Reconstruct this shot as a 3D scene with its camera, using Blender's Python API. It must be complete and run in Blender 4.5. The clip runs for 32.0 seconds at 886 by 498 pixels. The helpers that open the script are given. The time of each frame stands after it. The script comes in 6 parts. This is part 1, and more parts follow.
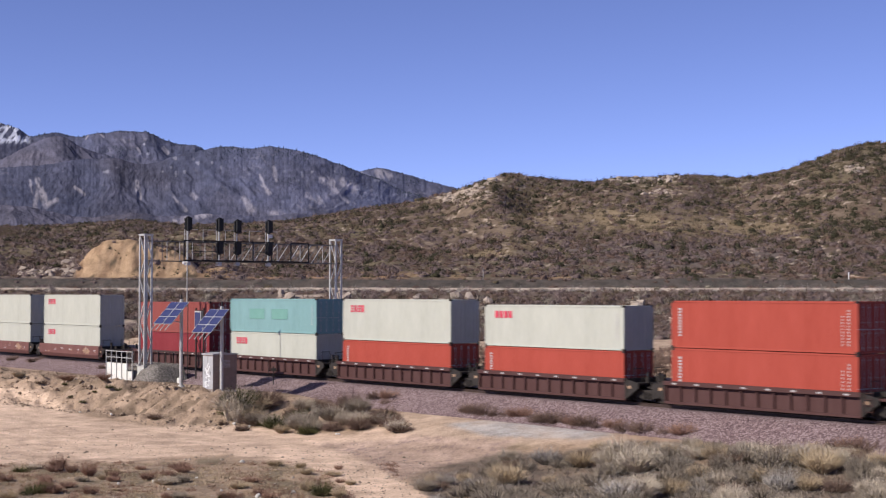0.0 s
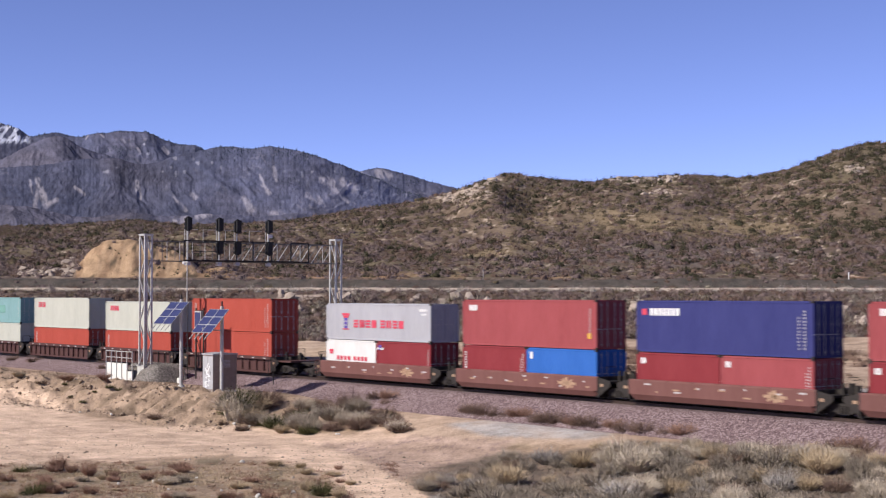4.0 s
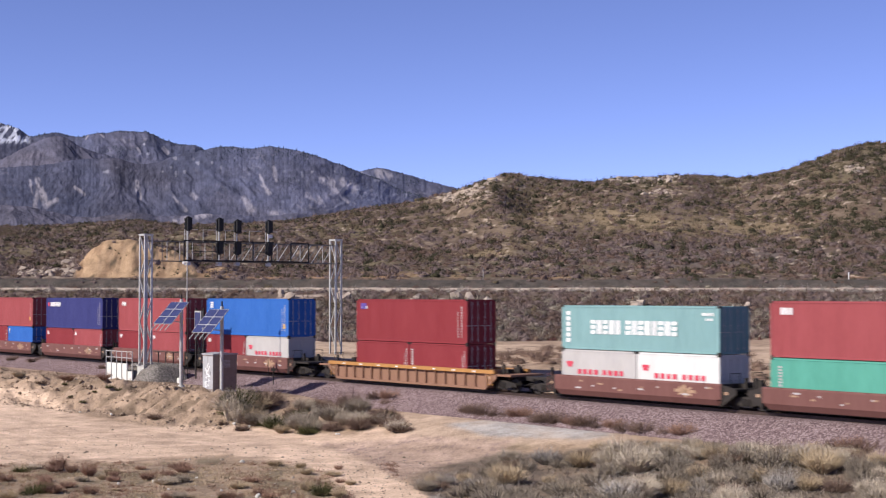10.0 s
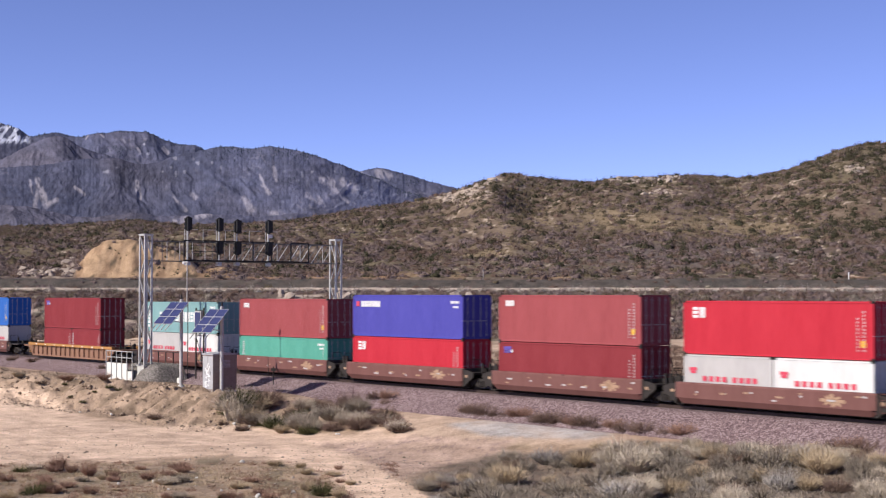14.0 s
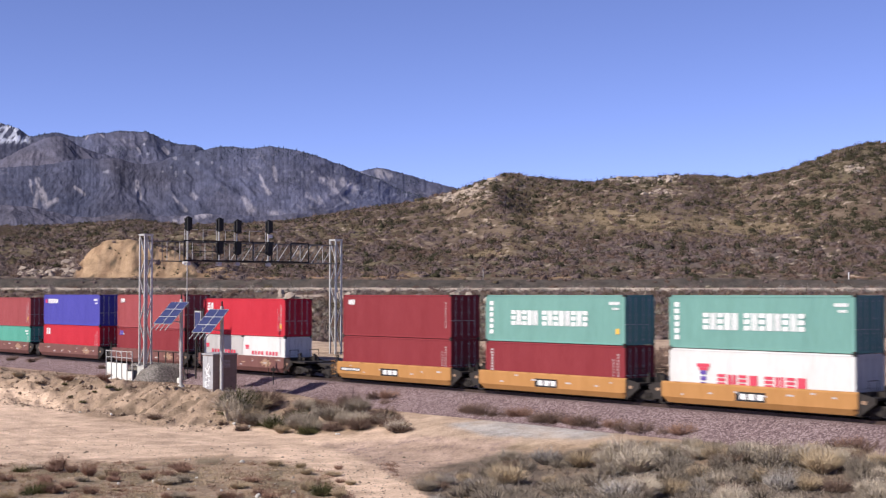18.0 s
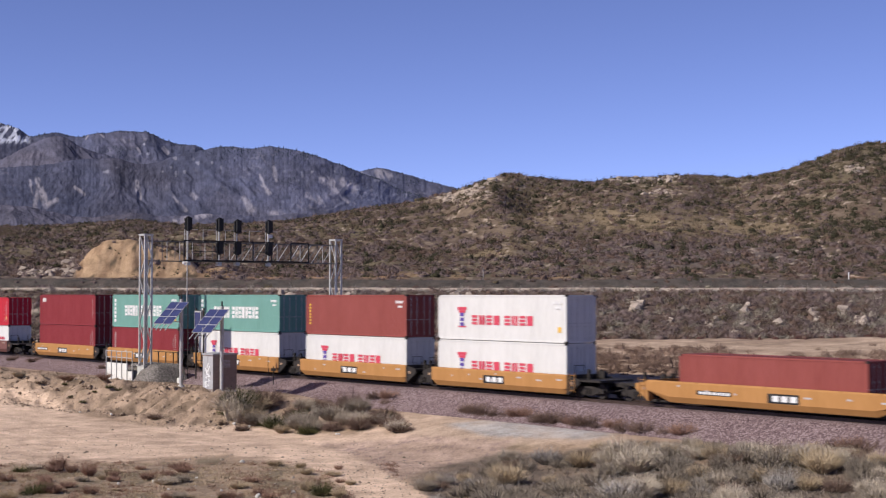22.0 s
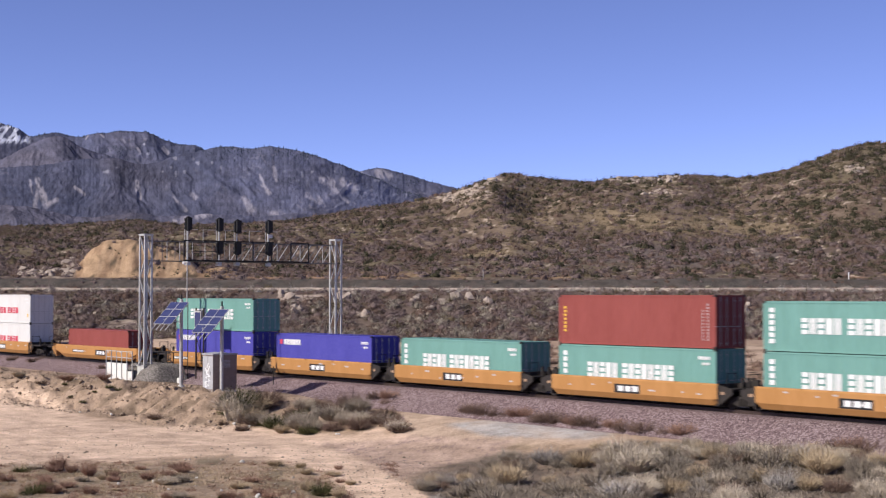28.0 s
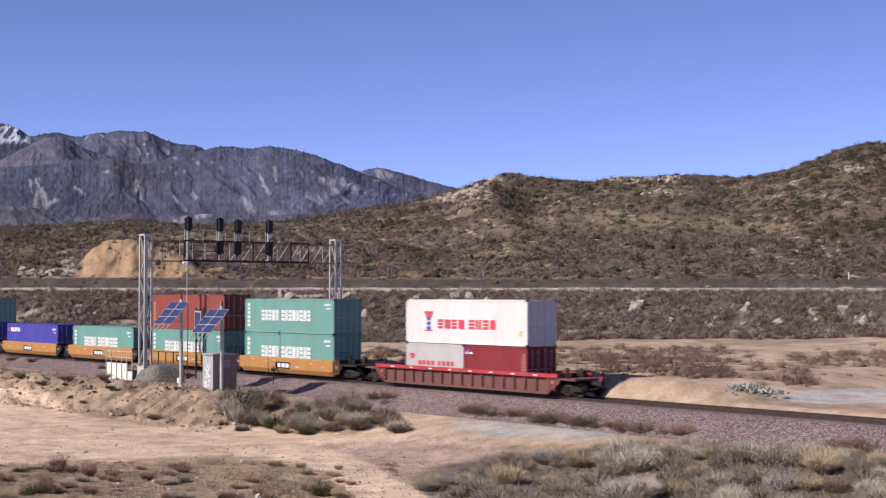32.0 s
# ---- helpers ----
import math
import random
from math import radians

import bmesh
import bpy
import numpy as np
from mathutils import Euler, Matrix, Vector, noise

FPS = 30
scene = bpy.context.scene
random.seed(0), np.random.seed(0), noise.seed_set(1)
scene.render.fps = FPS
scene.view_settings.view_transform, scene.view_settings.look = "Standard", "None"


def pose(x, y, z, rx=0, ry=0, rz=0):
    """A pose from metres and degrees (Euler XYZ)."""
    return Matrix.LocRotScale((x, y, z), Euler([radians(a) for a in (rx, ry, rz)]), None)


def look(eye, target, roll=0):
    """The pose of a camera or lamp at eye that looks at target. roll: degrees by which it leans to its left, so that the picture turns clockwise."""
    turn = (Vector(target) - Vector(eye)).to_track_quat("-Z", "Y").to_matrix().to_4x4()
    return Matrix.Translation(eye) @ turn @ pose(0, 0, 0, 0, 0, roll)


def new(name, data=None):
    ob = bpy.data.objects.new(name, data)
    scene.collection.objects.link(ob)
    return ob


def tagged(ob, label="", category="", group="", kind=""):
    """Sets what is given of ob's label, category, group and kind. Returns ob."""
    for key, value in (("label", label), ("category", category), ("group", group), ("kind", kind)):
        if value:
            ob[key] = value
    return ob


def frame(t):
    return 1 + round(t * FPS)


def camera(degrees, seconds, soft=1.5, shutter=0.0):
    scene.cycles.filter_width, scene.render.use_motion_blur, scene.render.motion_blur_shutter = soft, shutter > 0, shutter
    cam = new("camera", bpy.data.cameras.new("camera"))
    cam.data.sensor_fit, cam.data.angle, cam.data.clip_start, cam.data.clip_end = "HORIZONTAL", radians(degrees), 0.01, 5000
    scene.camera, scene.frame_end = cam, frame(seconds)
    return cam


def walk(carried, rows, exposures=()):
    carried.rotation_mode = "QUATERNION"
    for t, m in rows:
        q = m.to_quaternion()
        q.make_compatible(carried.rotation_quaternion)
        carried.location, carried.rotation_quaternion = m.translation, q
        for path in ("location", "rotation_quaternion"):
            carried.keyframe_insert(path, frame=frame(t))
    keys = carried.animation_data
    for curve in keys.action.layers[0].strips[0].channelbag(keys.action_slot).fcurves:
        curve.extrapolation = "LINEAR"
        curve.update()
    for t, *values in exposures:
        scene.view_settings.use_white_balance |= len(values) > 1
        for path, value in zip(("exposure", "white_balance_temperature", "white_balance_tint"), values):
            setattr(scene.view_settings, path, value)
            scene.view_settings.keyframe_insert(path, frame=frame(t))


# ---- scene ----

# ================= camera =================
cam = camera(32.96, 32.0, soft=1.25, shutter=0.6)
EYE_Z = 6.15
VIEW = pose(0.0, 0.0, EYE_Z, 91.718, 0, 0)
walk(cam, [(0.0, VIEW), (32.0, VIEW)], exposures=[(t, e, 6500, 11) for t, e in (
    (0.0, 0.30), (1.0, 0.30), (3.0, 0.37), (6.0, 0.46), (14.0, 0.46), (18.0, 0.46), (19.0, 0.39), (20.0, 0.32), (21.0, 0.22), (23.0, 0.20), (24.0, 0.27), (25.0, 0.35), (28.0, 0.36), (32.0, 0.36))])

# ================= light =================
SUN_EL, SUN_AZ = radians(35), math.atan2(-0.46, -0.89)
to_sun = Vector((math.cos(SUN_EL) * math.cos(SUN_AZ), math.cos(SUN_EL) * math.sin(SUN_AZ), math.sin(SUN_EL)))
sun = new("sun", bpy.data.lights.new("sun", "SUN"))
sun.data.energy, sun.data.angle, sun.data.color = 5.0, radians(0.53), (1.0, 0.93, 0.83)
sun.matrix_basis = look(to_sun * 300, (0, 0, 0))
world = bpy.data.worlds.new("sky")
scene.world = world
world.use_nodes = True
sky = world.node_tree.nodes.new("ShaderNodeTexSky")
sky.sky_type, sky.sun_disc, sky.sun_elevation = "NISHITA", False, SUN_EL
sky.sun_rotation = math.pi / 2 - SUN_AZ
sky.altitude, sky.air_density, sky.dust_density, sky.ozone_density = 1400, 0.42, 0.50, 2.4
tint = world.node_tree.nodes.new("ShaderNodeMix")
tint.data_type, tint.blend_type = "RGBA", "MULTIPLY"
tint.inputs[0].default_value, tint.inputs[7].default_value = 1.0, (1.04, 0.88, 1.09, 1)
world.node_tree.links.new(sky.outputs[0], tint.inputs[6])
world.node_tree.links.new(tint.outputs[2], world.node_tree.nodes["Background"].inputs[0])
world.node_tree.nodes["Background"].inputs[1].default_value = 0.1355


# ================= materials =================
ALBEDO = 0.79  # scales every base colour down; with the stronger sun this deepens the shade


def surface(name, c1, c2, rough=0.8, metal=0.0, scale=2.0, fine=30.0, bump=0.3, coords="Object", stretch=(1, 1, 1), depth=0.02, rand=0.0, attr="", island=0.0, spec=0.3):
    """A weathered surface: c1 to c2 by noise at two scales, with fine relief; attr names a colour that multiplies it."""
    m = bpy.data.materials.new(name)
    m.use_nodes = True
    nt = m.node_tree
    n, link = nt.nodes, nt.links.new
    b = n["Principled BSDF"]
    b.inputs["Roughness"].default_value, b.inputs["Metallic"].default_value = rough, metal
    b.inputs["Specular IOR Level"].default_value = spec
    tc, mp = n.new("ShaderNodeTexCoord"), n.new("ShaderNodeMapping")
    mp.inputs["Scale"].default_value = stretch
    link(tc.outputs[coords], mp.inputs[0])
    big, small = n.new("ShaderNodeTexNoise"), n.new("ShaderNodeTexNoise")
    for tex, sc, det in ((big, scale, 8), (small, fine, 8)):
        tex.inputs["Scale"].default_value, tex.inputs["Detail"].default_value = sc, det
        tex.inputs["Roughness"].default_value = 0.65
        link(mp.outputs[0], tex.inputs["Vector"])
    add = n.new("ShaderNodeMath")
    add.operation = "MULTIPLY_ADD"
    add.inputs[1].default_value = 0.45
    link(small.outputs["Fac"], add.inputs[0])
    half = n.new("ShaderNodeMath")
    half.operation = "MULTIPLY"
    half.inputs[1].default_value = 0.6
    link(big.outputs["Fac"], half.inputs[0])
    link(half.outputs[0], add.inputs[2])
    last = add.outputs[0]
    for amount, node, out in ((rand, "ShaderNodeObjectInfo", "Random"), (island, "ShaderNodeNewGeometry", "Random Per Island")):
        if amount:
            k, sh = n.new("ShaderNodeMath"), n.new("ShaderNodeMath")
            k.operation, sh.operation = "MULTIPLY_ADD", "SUBTRACT"
            k.inputs[1].default_value, sh.inputs[1].default_value = amount, amount / 2
            link(n.new(node).outputs[out], k.inputs[0])
            link(last, k.inputs[2])
            link(k.outputs[0], sh.inputs[0])
            last = sh.outputs[0]
    ramp = n.new("ShaderNodeValToRGB")
    ramp.color_ramp.elements[0].position, ramp.color_ramp.elements[1].position = 0.33, 0.72
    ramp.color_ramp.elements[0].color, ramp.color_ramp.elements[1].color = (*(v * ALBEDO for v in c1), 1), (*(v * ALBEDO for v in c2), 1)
    link(last, ramp.inputs[0])
    col = ramp.outputs[0]
    if attr:
        at, mx = n.new("ShaderNodeAttribute"), n.new("ShaderNodeMix")
        at.attribute_name = attr
        mx.data_type, mx.blend_type = "RGBA", "MULTIPLY"
        mx.inputs[0].default_value = 1.0
        link(at.outputs["Color"], mx.inputs[6])
        link(col, mx.inputs[7])
        col = mx.outputs[2]
    link(col, b.inputs["Base Color"])
    if bump:
        bp = n.new("ShaderNodeBump")
        bp.inputs["Strength"].default_value, bp.inputs["Distance"].default_value = bump, depth
        link(add.outputs[0], bp.inputs["Height"])
        link(bp.outputs[0], b.inputs["Normal"])
    return m


PAINTS = {
    "orange": (0.44, 0.080, 0.055), "brick": (0.36, 0.080, 0.088), "maroon": (0.265, 0.037, 0.046), "rust": (0.31, 0.080, 0.070),
    "scarlet": (0.56, 0.030, 0.052), "teal": (0.24, 0.42, 0.43), "green": (0.185, 0.385, 0.34), "jade": (0.11, 0.40, 0.31), "blue": (0.085, 0.08, 0.41),
    "azure": (0.035, 0.15, 0.52), "navy": (0.045, 0.05, 0.19), "white": (0.78, 0.775, 0.76), "cream": (0.56, 0.57, 0.50),
    "grey": (0.46, 0.46, 0.50), "silver": (0.55, 0.53, 0.52)}


def paint(name, c, rough=0.6):
    return surface("paint_" + name, tuple(v * 0.76 for v in c), tuple(min(0.82, v * 0.98 + 0.014) for v in c), rough, 0.0, 0.8, 7.0, 0.08, "Object", (1, 1, 0.22), 0.01, rand=0.0, spec=0.08)


PAINT = {k: paint(k, c) for k, c in PAINTS.items()}
CAR_PAINT = {"yellow": paint("car_yellow", (0.49, 0.245, 0.085), 0.6), "brown": paint("car_brown", (0.19, 0.085, 0.075), 0.6),
             "dark": paint("car_dark", (0.095, 0.045, 0.042), 0.6), "tan_web": paint("car_tan", (0.30, 0.165, 0.11), 0.6), "red": paint("car_red", (0.48, 0.06, 0.07), 0.5)}
STEEL_DARK = surface("running_gear", (0.018, 0.016, 0.015), (0.055, 0.045, 0.04), 0.7, 0.3, 3, 25, 0.2)
STEEL_GALV = surface("galvanised_steel", (0.40, 0.395, 0.385), (0.62, 0.615, 0.60), 0.5, 0.2, 3, 30, 0.1)
STEEL_WORN = surface("weathered_steel", (0.09, 0.088, 0.085), (0.20, 0.195, 0.19), 0.6, 0.2, 3, 30, 0.1)
STEEL_RAIL = surface("rail_steel", (0.05, 0.035, 0.03), (0.12, 0.08, 0.065), 0.5, 0.5, 3, 20, 0.2)
BLACK = surface("black_paint", (0.008, 0.008, 0.009), (0.02, 0.02, 0.022), 0.6, 0.0, 3, 20, 0.1)
WHITE_MARK = surface("white_lettering", (0.7, 0.7, 0.7), (0.84, 0.84, 0.84), 0.6, 0, 3, 20, 0)
FADED_MARK = surface("faded_lettering", (0.34, 0.31, 0.31), (0.62, 0.60, 0.60), 0.7, 0, 5, 20, 0)
RED_MARK = surface("red_lettering", (0.52, 0.045, 0.085), (0.64, 0.075, 0.12), 0.6, 0, 3, 20, 0)
TAN_MARK = surface("worn_tan", (0.26, 0.15, 0.10), (0.50, 0.34, 0.22), 0.7, 0, 4, 20, 0)
YELLOW_MARK = surface("yellow_lettering", (0.7, 0.4, 0.05), (0.8, 0.5, 0.06), 0.6, 0, 3, 20, 0)
BLUE_MARK = surface("blue_lettering", (0.09, 0.06, 0.28), (0.13, 0.08, 0.36), 0.6, 0, 3, 20, 0)
CONCRETE = surface("concrete", (0.42, 0.41, 0.38), (0.62, 0.61, 0.57), 0.9, 0, 1.5, 25, 0.3)
SOIL = surface("soil", (0.42, 0.40, 0.38), (1.42, 1.42, 1.42), 0.95, 0, 0.6, 7.0, 1.0, "Object", (1, 1, 1), 0.16, attr="soil", spec=0.1)

# ================= plan =================
PHI = radians(38.84)
ALONG, ACROSS = Vector((-math.sin(PHI), math.cos(PHI), 0)), Vector((math.cos(PHI), math.sin(PHI), 0))
TRACK_0 = Vector((0.950, 99.07, 0))


def tk(s, n, z=0.0):
    """A place s metres along the track in the train's direction, n metres across it on its far side."""
    return TRACK_0 + ALONG * s + ACROSS * n + Vector((0, 0, z))


def on_track(s, n=0.0, z=0.0, turn=0.0):
    """A pose whose x runs along the track and whose y points to its near side."""
    return Matrix.Translation(tk(s, n, z)) @ Matrix.Rotation(math.pi / 2 + PHI + radians(turn), 4, "Z")


def hash2(i, j, k):
    v = np.sin(i * 127.1 + j * 311.7 + k * 74.7) * 43758.5453
    return v - np.floor(v)


def vnoise(x, y, k=0):
    i, j = np.floor(x), np.floor(y)
    fx, fy = x - i, y - j
    fx, fy = fx * fx * (3 - 2 * fx), fy * fy * (3 - 2 * fy)
    a, b = hash2(i, j, k), hash2(i + 1, j, k)
    c, d = hash2(i, j + 1, k), hash2(i + 1, j + 1, k)
    return a + (b - a) * fx + (c - a) * fy + (a - b - c + d) * fx * fy


def fbm(x, y, octaves=4, k=0):
    v, w = 0, 0.5
    for o in range(octaves):
        v = v + w * (vnoise(x * 2 ** o, y * 2 ** o, k + o) - 0.5)
        w *= 0.55
    return v


def ridged(x, y, octaves=5, k=0):
    v, w = 0, 0.5
    for o in range(octaves):
        v = v + w * (1 - np.abs(2 * vnoise(x * 2 ** o, y * 2 ** o, k + o) - 1))
        w *= 0.5
    return v


def ss(a, b, x):
    t = np.clip((x - a) / (b - a), 0, 1)
    return t * t * (3 - 2 * t)


# skyline of the near hills: bearing (right over forward) and slope of sight to the crest
HILL_B = [-0.60, -0.296, -0.240, -0.205, -0.175, -0.107, -0.055, -0.025, 0.0, 0.024, 0.045, 0.066, 0.100, 0.119, 0.138, 0.157, 0.176, 0.202, 0.225, 0.244, 0.263, 0.282, 0.30, 0.5]
HILL_E = [0.046, 0.0445, 0.0462, 0.0485, 0.0460, 0.0473, 0.0560, 0.0605, 0.0665, 0.0745, 0.0810, 0.0765, 0.0732, 0.0770, 0.0765, 0.0795, 0.0783, 0.0772, 0.0815, 0.0870, 0.0950, 0.1000, 0.1002, 0.09]


def cut_rise(b):
    """How far the cut face in the spur stands over its foot, by bearing."""
    return np.interp(b, [-0.247, -0.242, -0.235, -0.225, -0.21, -0.20, -0.18, -0.170, -0.163, -0.145, -0.130], [0, 2.2, 4.4, 5.5, 5.6, 5.0, 4.0, 2.8, 1.2, 1.3, 0])


def inside(px, py, poly):
    """Whether places lie in a polygon."""
    m = np.zeros(px.shape, bool)
    for (x0, y0), (x1, y1) in zip(poly, poly[1:] + poly[:1]):
        if y0 != y1:
            m ^= ((y0 > py) != (y1 > py)) & (px < (x1 - x0) * (py - y0) / (y1 - y0) + x0)
    return m


def height(x, y):
    """Ground height at plan places x, y (arrays)."""
    dx, dy = x - TRACK_0.x, y - TRACK_0.y
    s = dx * ALONG.x + dy * ALONG.y
    n = dx * ACROSS.x + dy * ACROSS.y
    r = np.hypot(x, y)
    rough = fbm(x * 0.35, y * 0.35, 4, 3)
    # near side: ballast, bench, bank, flat
    toe = -1.25 + 0.45 * ss(4, 12, s)
    flat = -2.4 + 0.35 * fbm(x * 0.08, y * 0.08, 3, 11)
    bank = ss(4, 12, s)
    edge0 = -5.0 - 5.2 * bank + 1.2 * fbm(s * 0.25, n * 0.05, 3, 5)
    edge1 = -15.0 + 1.5 * fbm(s * 0.2, n * 0.05, 3, 8)
    z = np.where(n > edge0, toe, toe + (flat - toe) * ss(0, 1, (n - edge0) / (edge1 - edge0)))
    z = np.where(n > -2.3, -0.22, np.where(n > -4.7, -0.22 + (toe + 0.22) * (-2.3 - n) / 2.4, z))
    rill = ridged(s * 0.62 + 0.9 * fbm(n * 0.3, s * 0.3, 2, 7), n * 0.10, 3, 13) - 0.5
    z = z + 0.75 * fbm(x * 1.1, y * 1.1, 4, 19) * bank * ss(-16.5, -14.5, n) * ss(-6.5, -9.5, n)
    z = z + 0.07 * fbm(x * 1.3, y * 1.3, 3, 23) * ss(-5.5, -7, n)
    z = z + 1.6 * rill * bank * ss(-16.5, -13.5, n) * ss(-9.2, -11.0, n)
    # far side
    far = -0.20 + 0.012 * np.clip(n - 5, 0, 80) + 0.5 * fbm(x * 0.05, y * 0.05, 3, 21) * ss(6, 20, n)
    far = far + (1.05 + 0.5 * fbm(s * 0.3, n * 0.3, 3, 24)) * ss(4.2, 6.5, n + 1.6 * fbm(s * 0.5, n * 0.2, 4, 25)) * ss(-22, -13, s) * (1 - 0.6 * ss(16, 40, n))
    z = np.where(n > 2.3, -0.22 - 0.10 * np.clip((n - 2.3) / 1.5, 0, 1), z)
    z = np.where(n > 3.8, far, z)
    up = ss(7, 20, n)
    rise = ss(174, 207, y)
    z = np.where((n > 3.8) & (y > 174), z + (6.45 - z) * rise * up, z)
    slope = 0.55 * ss(209, 211, y) + 1.1 * fbm(x * 0.11, y * 0.11, 4, 31) * ss(176, 190, y) * (1 - ss(198, 207, y))
    z = z + up * slope
    # the upper bench with the second line
    z = z + up * (1.3 + 0.5 * fbm(x * 0.08, y * 0.0, 3, 29)) * ss(217, 220.5, y)
    # hills
    b = x / np.maximum(y, 1.0)
    crest = np.mean([np.interp(b + o, HILL_B, HILL_E) for o in (-0.006, -0.003, 0.0, 0.003, 0.006)], 0)
    yc = 410.0
    zc = EYE_Z + crest * yc
    t = np.clip((y - 231) / (yc - 231), 0, 1.0)
    hill = 8.6 + (zc - 8.6) * (0.75 * t + 0.25 * ss(0, 1, t))
    hill = hill + (7.0 * fbm(x * 0.022, y * 0.022, 4, 41) + 1.6 * fbm(x * 0.12, y * 0.12, 3, 45)) * ss(0, 0.25, t) * (1 - 0.8 * ss(0.75, 1.0, t))
    hill = hill + (2.0 * blob(b, t, 0.030, 0.76, 0.012, 0.20) - 4.6 * blob(b, t, 0.062, 0.72, 0.020, 0.18) - 2.5 * blob(b, t, 0.19, 0.74, 0.015, 0.2)) * (1 - ss(0.9, 1.0, t))
    behind = ss(yc, 760, y)
    hill = np.where(y > yc, zc * (1 - behind) + 1.2 * fbm(x * 0.1, y * 0.1, 3, 45) * (1 - behind), hill)
    z = np.where(y > 231, z + (hill - z) * up, z)
    # the cut face in the left spur
    z = z + cut_rise(b) * ss(232.5, 237.5, y + 1.2 * fbm(x * 0.25, y * 0.25, 3, 52) + 0.7 * fbm(x * 1.7, y * 0.9, 3, 54)) * (1 - ss(243, 300, y)) * (1 + 0.14 * fbm(x * 0.15, y * 0.0, 3, 51) + 0.14 * fbm(x * 0.55, y * 0.55, 4, 53))
    z = z - 0.22 * ss(5.2, 4.6, np.abs(n + 0.35))
    # uneven ground away from the ballast and the benches
    z = z + 0.22 * rough * ss(5, 8, np.abs(n)) * (1 - 0.8 * ss(213, 215, y) * (1 - ss(228, 234, y)))
    # rise under the camera, and level country far off
    z = np.where(y < 60, z + (4.4 - z) * (1 - ss(6, 58, r)), z)
    return np.where(y < -20, z * (1 - ss(20, 300, -y)), z)


def grid_mesh(name, v, rows, cols, wrap):
    me = bpy.data.meshes.new(name)
    i = np.arange(rows - 1)[:, None] * cols + np.arange(cols if wrap else cols - 1)[None, :]
    j = np.arange(rows - 1)[:, None] * cols + (np.arange(cols if wrap else cols - 1)[None, :] + 1) % cols
    f = np.stack([i, j, j + cols, i + cols], -1).reshape(-1, 4)
    return fill_mesh(me, v, f)


def fill_mesh(me, v, f):
    k = f.shape[1]
    me.vertices.add(len(v))
    me.vertices.foreach_set("co", np.asarray(v, np.float32).ravel())
    me.loops.add(f.size)
    me.loops.foreach_set("vertex_index", f.astype(np.int32).ravel())
    me.polygons.add(len(f))
    me.polygons.foreach_set("loop_start", np.arange(0, f.size, k, dtype=np.int32))
    me.update(calc_edges=True)
    me.validate()
    return me


def blob(x, y, cx, cy, rx, ry):
    return np.exp(-((x - cx) / rx) ** 2 - ((y - cy) / ry) ** 2)


# patches of the near flat, by bearing and fall of sight
ROAD = [(-0.40, 0.060), (-0.272, 0.063), (-0.240, 0.081), (-0.190, 0.0885), (-0.137, 0.0885), (-0.062, 0.094), (-0.026, 0.083), (0.012, 0.0755), (0.02, 0.094), (-0.06, 0.104), (-0.035, 0.122), (0.0, 0.140), (0.02, 0.20),
        (-0.03, 0.20), (-0.060, 0.134), (-0.075, 0.120), (-0.098, 0.1125), (-0.115, 0.108), (-0.145, 0.1055), (-0.20, 0.110), (-0.296, 0.1125), (-0.40, 0.113)]
SAND = [(-0.03, 0.080), (0.03, 0.0745), (0.13, 0.090), (0.12, 0.099), (0.04, 0.101), (-0.02, 0.098)]
GREY_PATCH = [(0.0, 0.086), (0.03, 0.0835), (0.075, 0.087), (0.115, 0.093), (0.10, 0.0965), (0.03, 0.095)]
FAR_GREY = [(0.215, 0.069), (0.245, 0.064), (0.34, 0.062), (0.34, 0.074), (0.25, 0.0735)]
APRON = [(-0.085, 0.101), (-0.02, 0.094), (0.05, 0.098), (0.035, 0.108), (0.0, 0.116), (-0.026, 0.122), (-0.0294, 0.124), (-0.057, 0.109)]
LANE = [(-0.14, 0.1025), (-0.075, 0.1025), (-0.057, 0.109), (-0.0294, 0.124), (-0.007, 0.1364), (0.02, 0.16), (-0.03, 0.16), (-0.0596, 0.1364), (-0.077, 0.124), (-0.0996, 0.115), (-0.14, 0.108)]
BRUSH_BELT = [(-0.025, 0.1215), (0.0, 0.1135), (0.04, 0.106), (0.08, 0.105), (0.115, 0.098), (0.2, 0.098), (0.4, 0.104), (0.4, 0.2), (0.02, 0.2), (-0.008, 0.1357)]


def soft_inside(b, d, poly):
    """How far places lie in a polygon, with a worn edge."""
    return sum(inside(b + o, d + p, poly) * 0.2 for o, p in ((0, 0), (0.003, 0), (-0.003, 0), (0, 0.0012), (0, -0.0012)))


def rock_at(b, e):
    """Bare pale outcrops of the hills, by bearing and rise."""
    v = 0
    for q in ((0.020, 0.0685, 0.014, 0.0045), (0.033, 0.0765, 0.006, 0.003), (0.004, 0.064, 0.008, 0.003), (0.128, 0.0755, 0.013, 0.0025), (0.152, 0.0765, 0.007, 0.0025), (0.146, 0.0675, 0.014, 0.003), (0.112, 0.078, 0.006, 0.002),
              (0.275, 0.083, 0.012, 0.003), (0.236, 0.0745, 0.004, 0.002), (-0.268, 0.0115, 0.018, 0.0055), (-0.25, 0.017, 0.006, 0.007)):
        v = v + blob(b, e, *q)
    return v


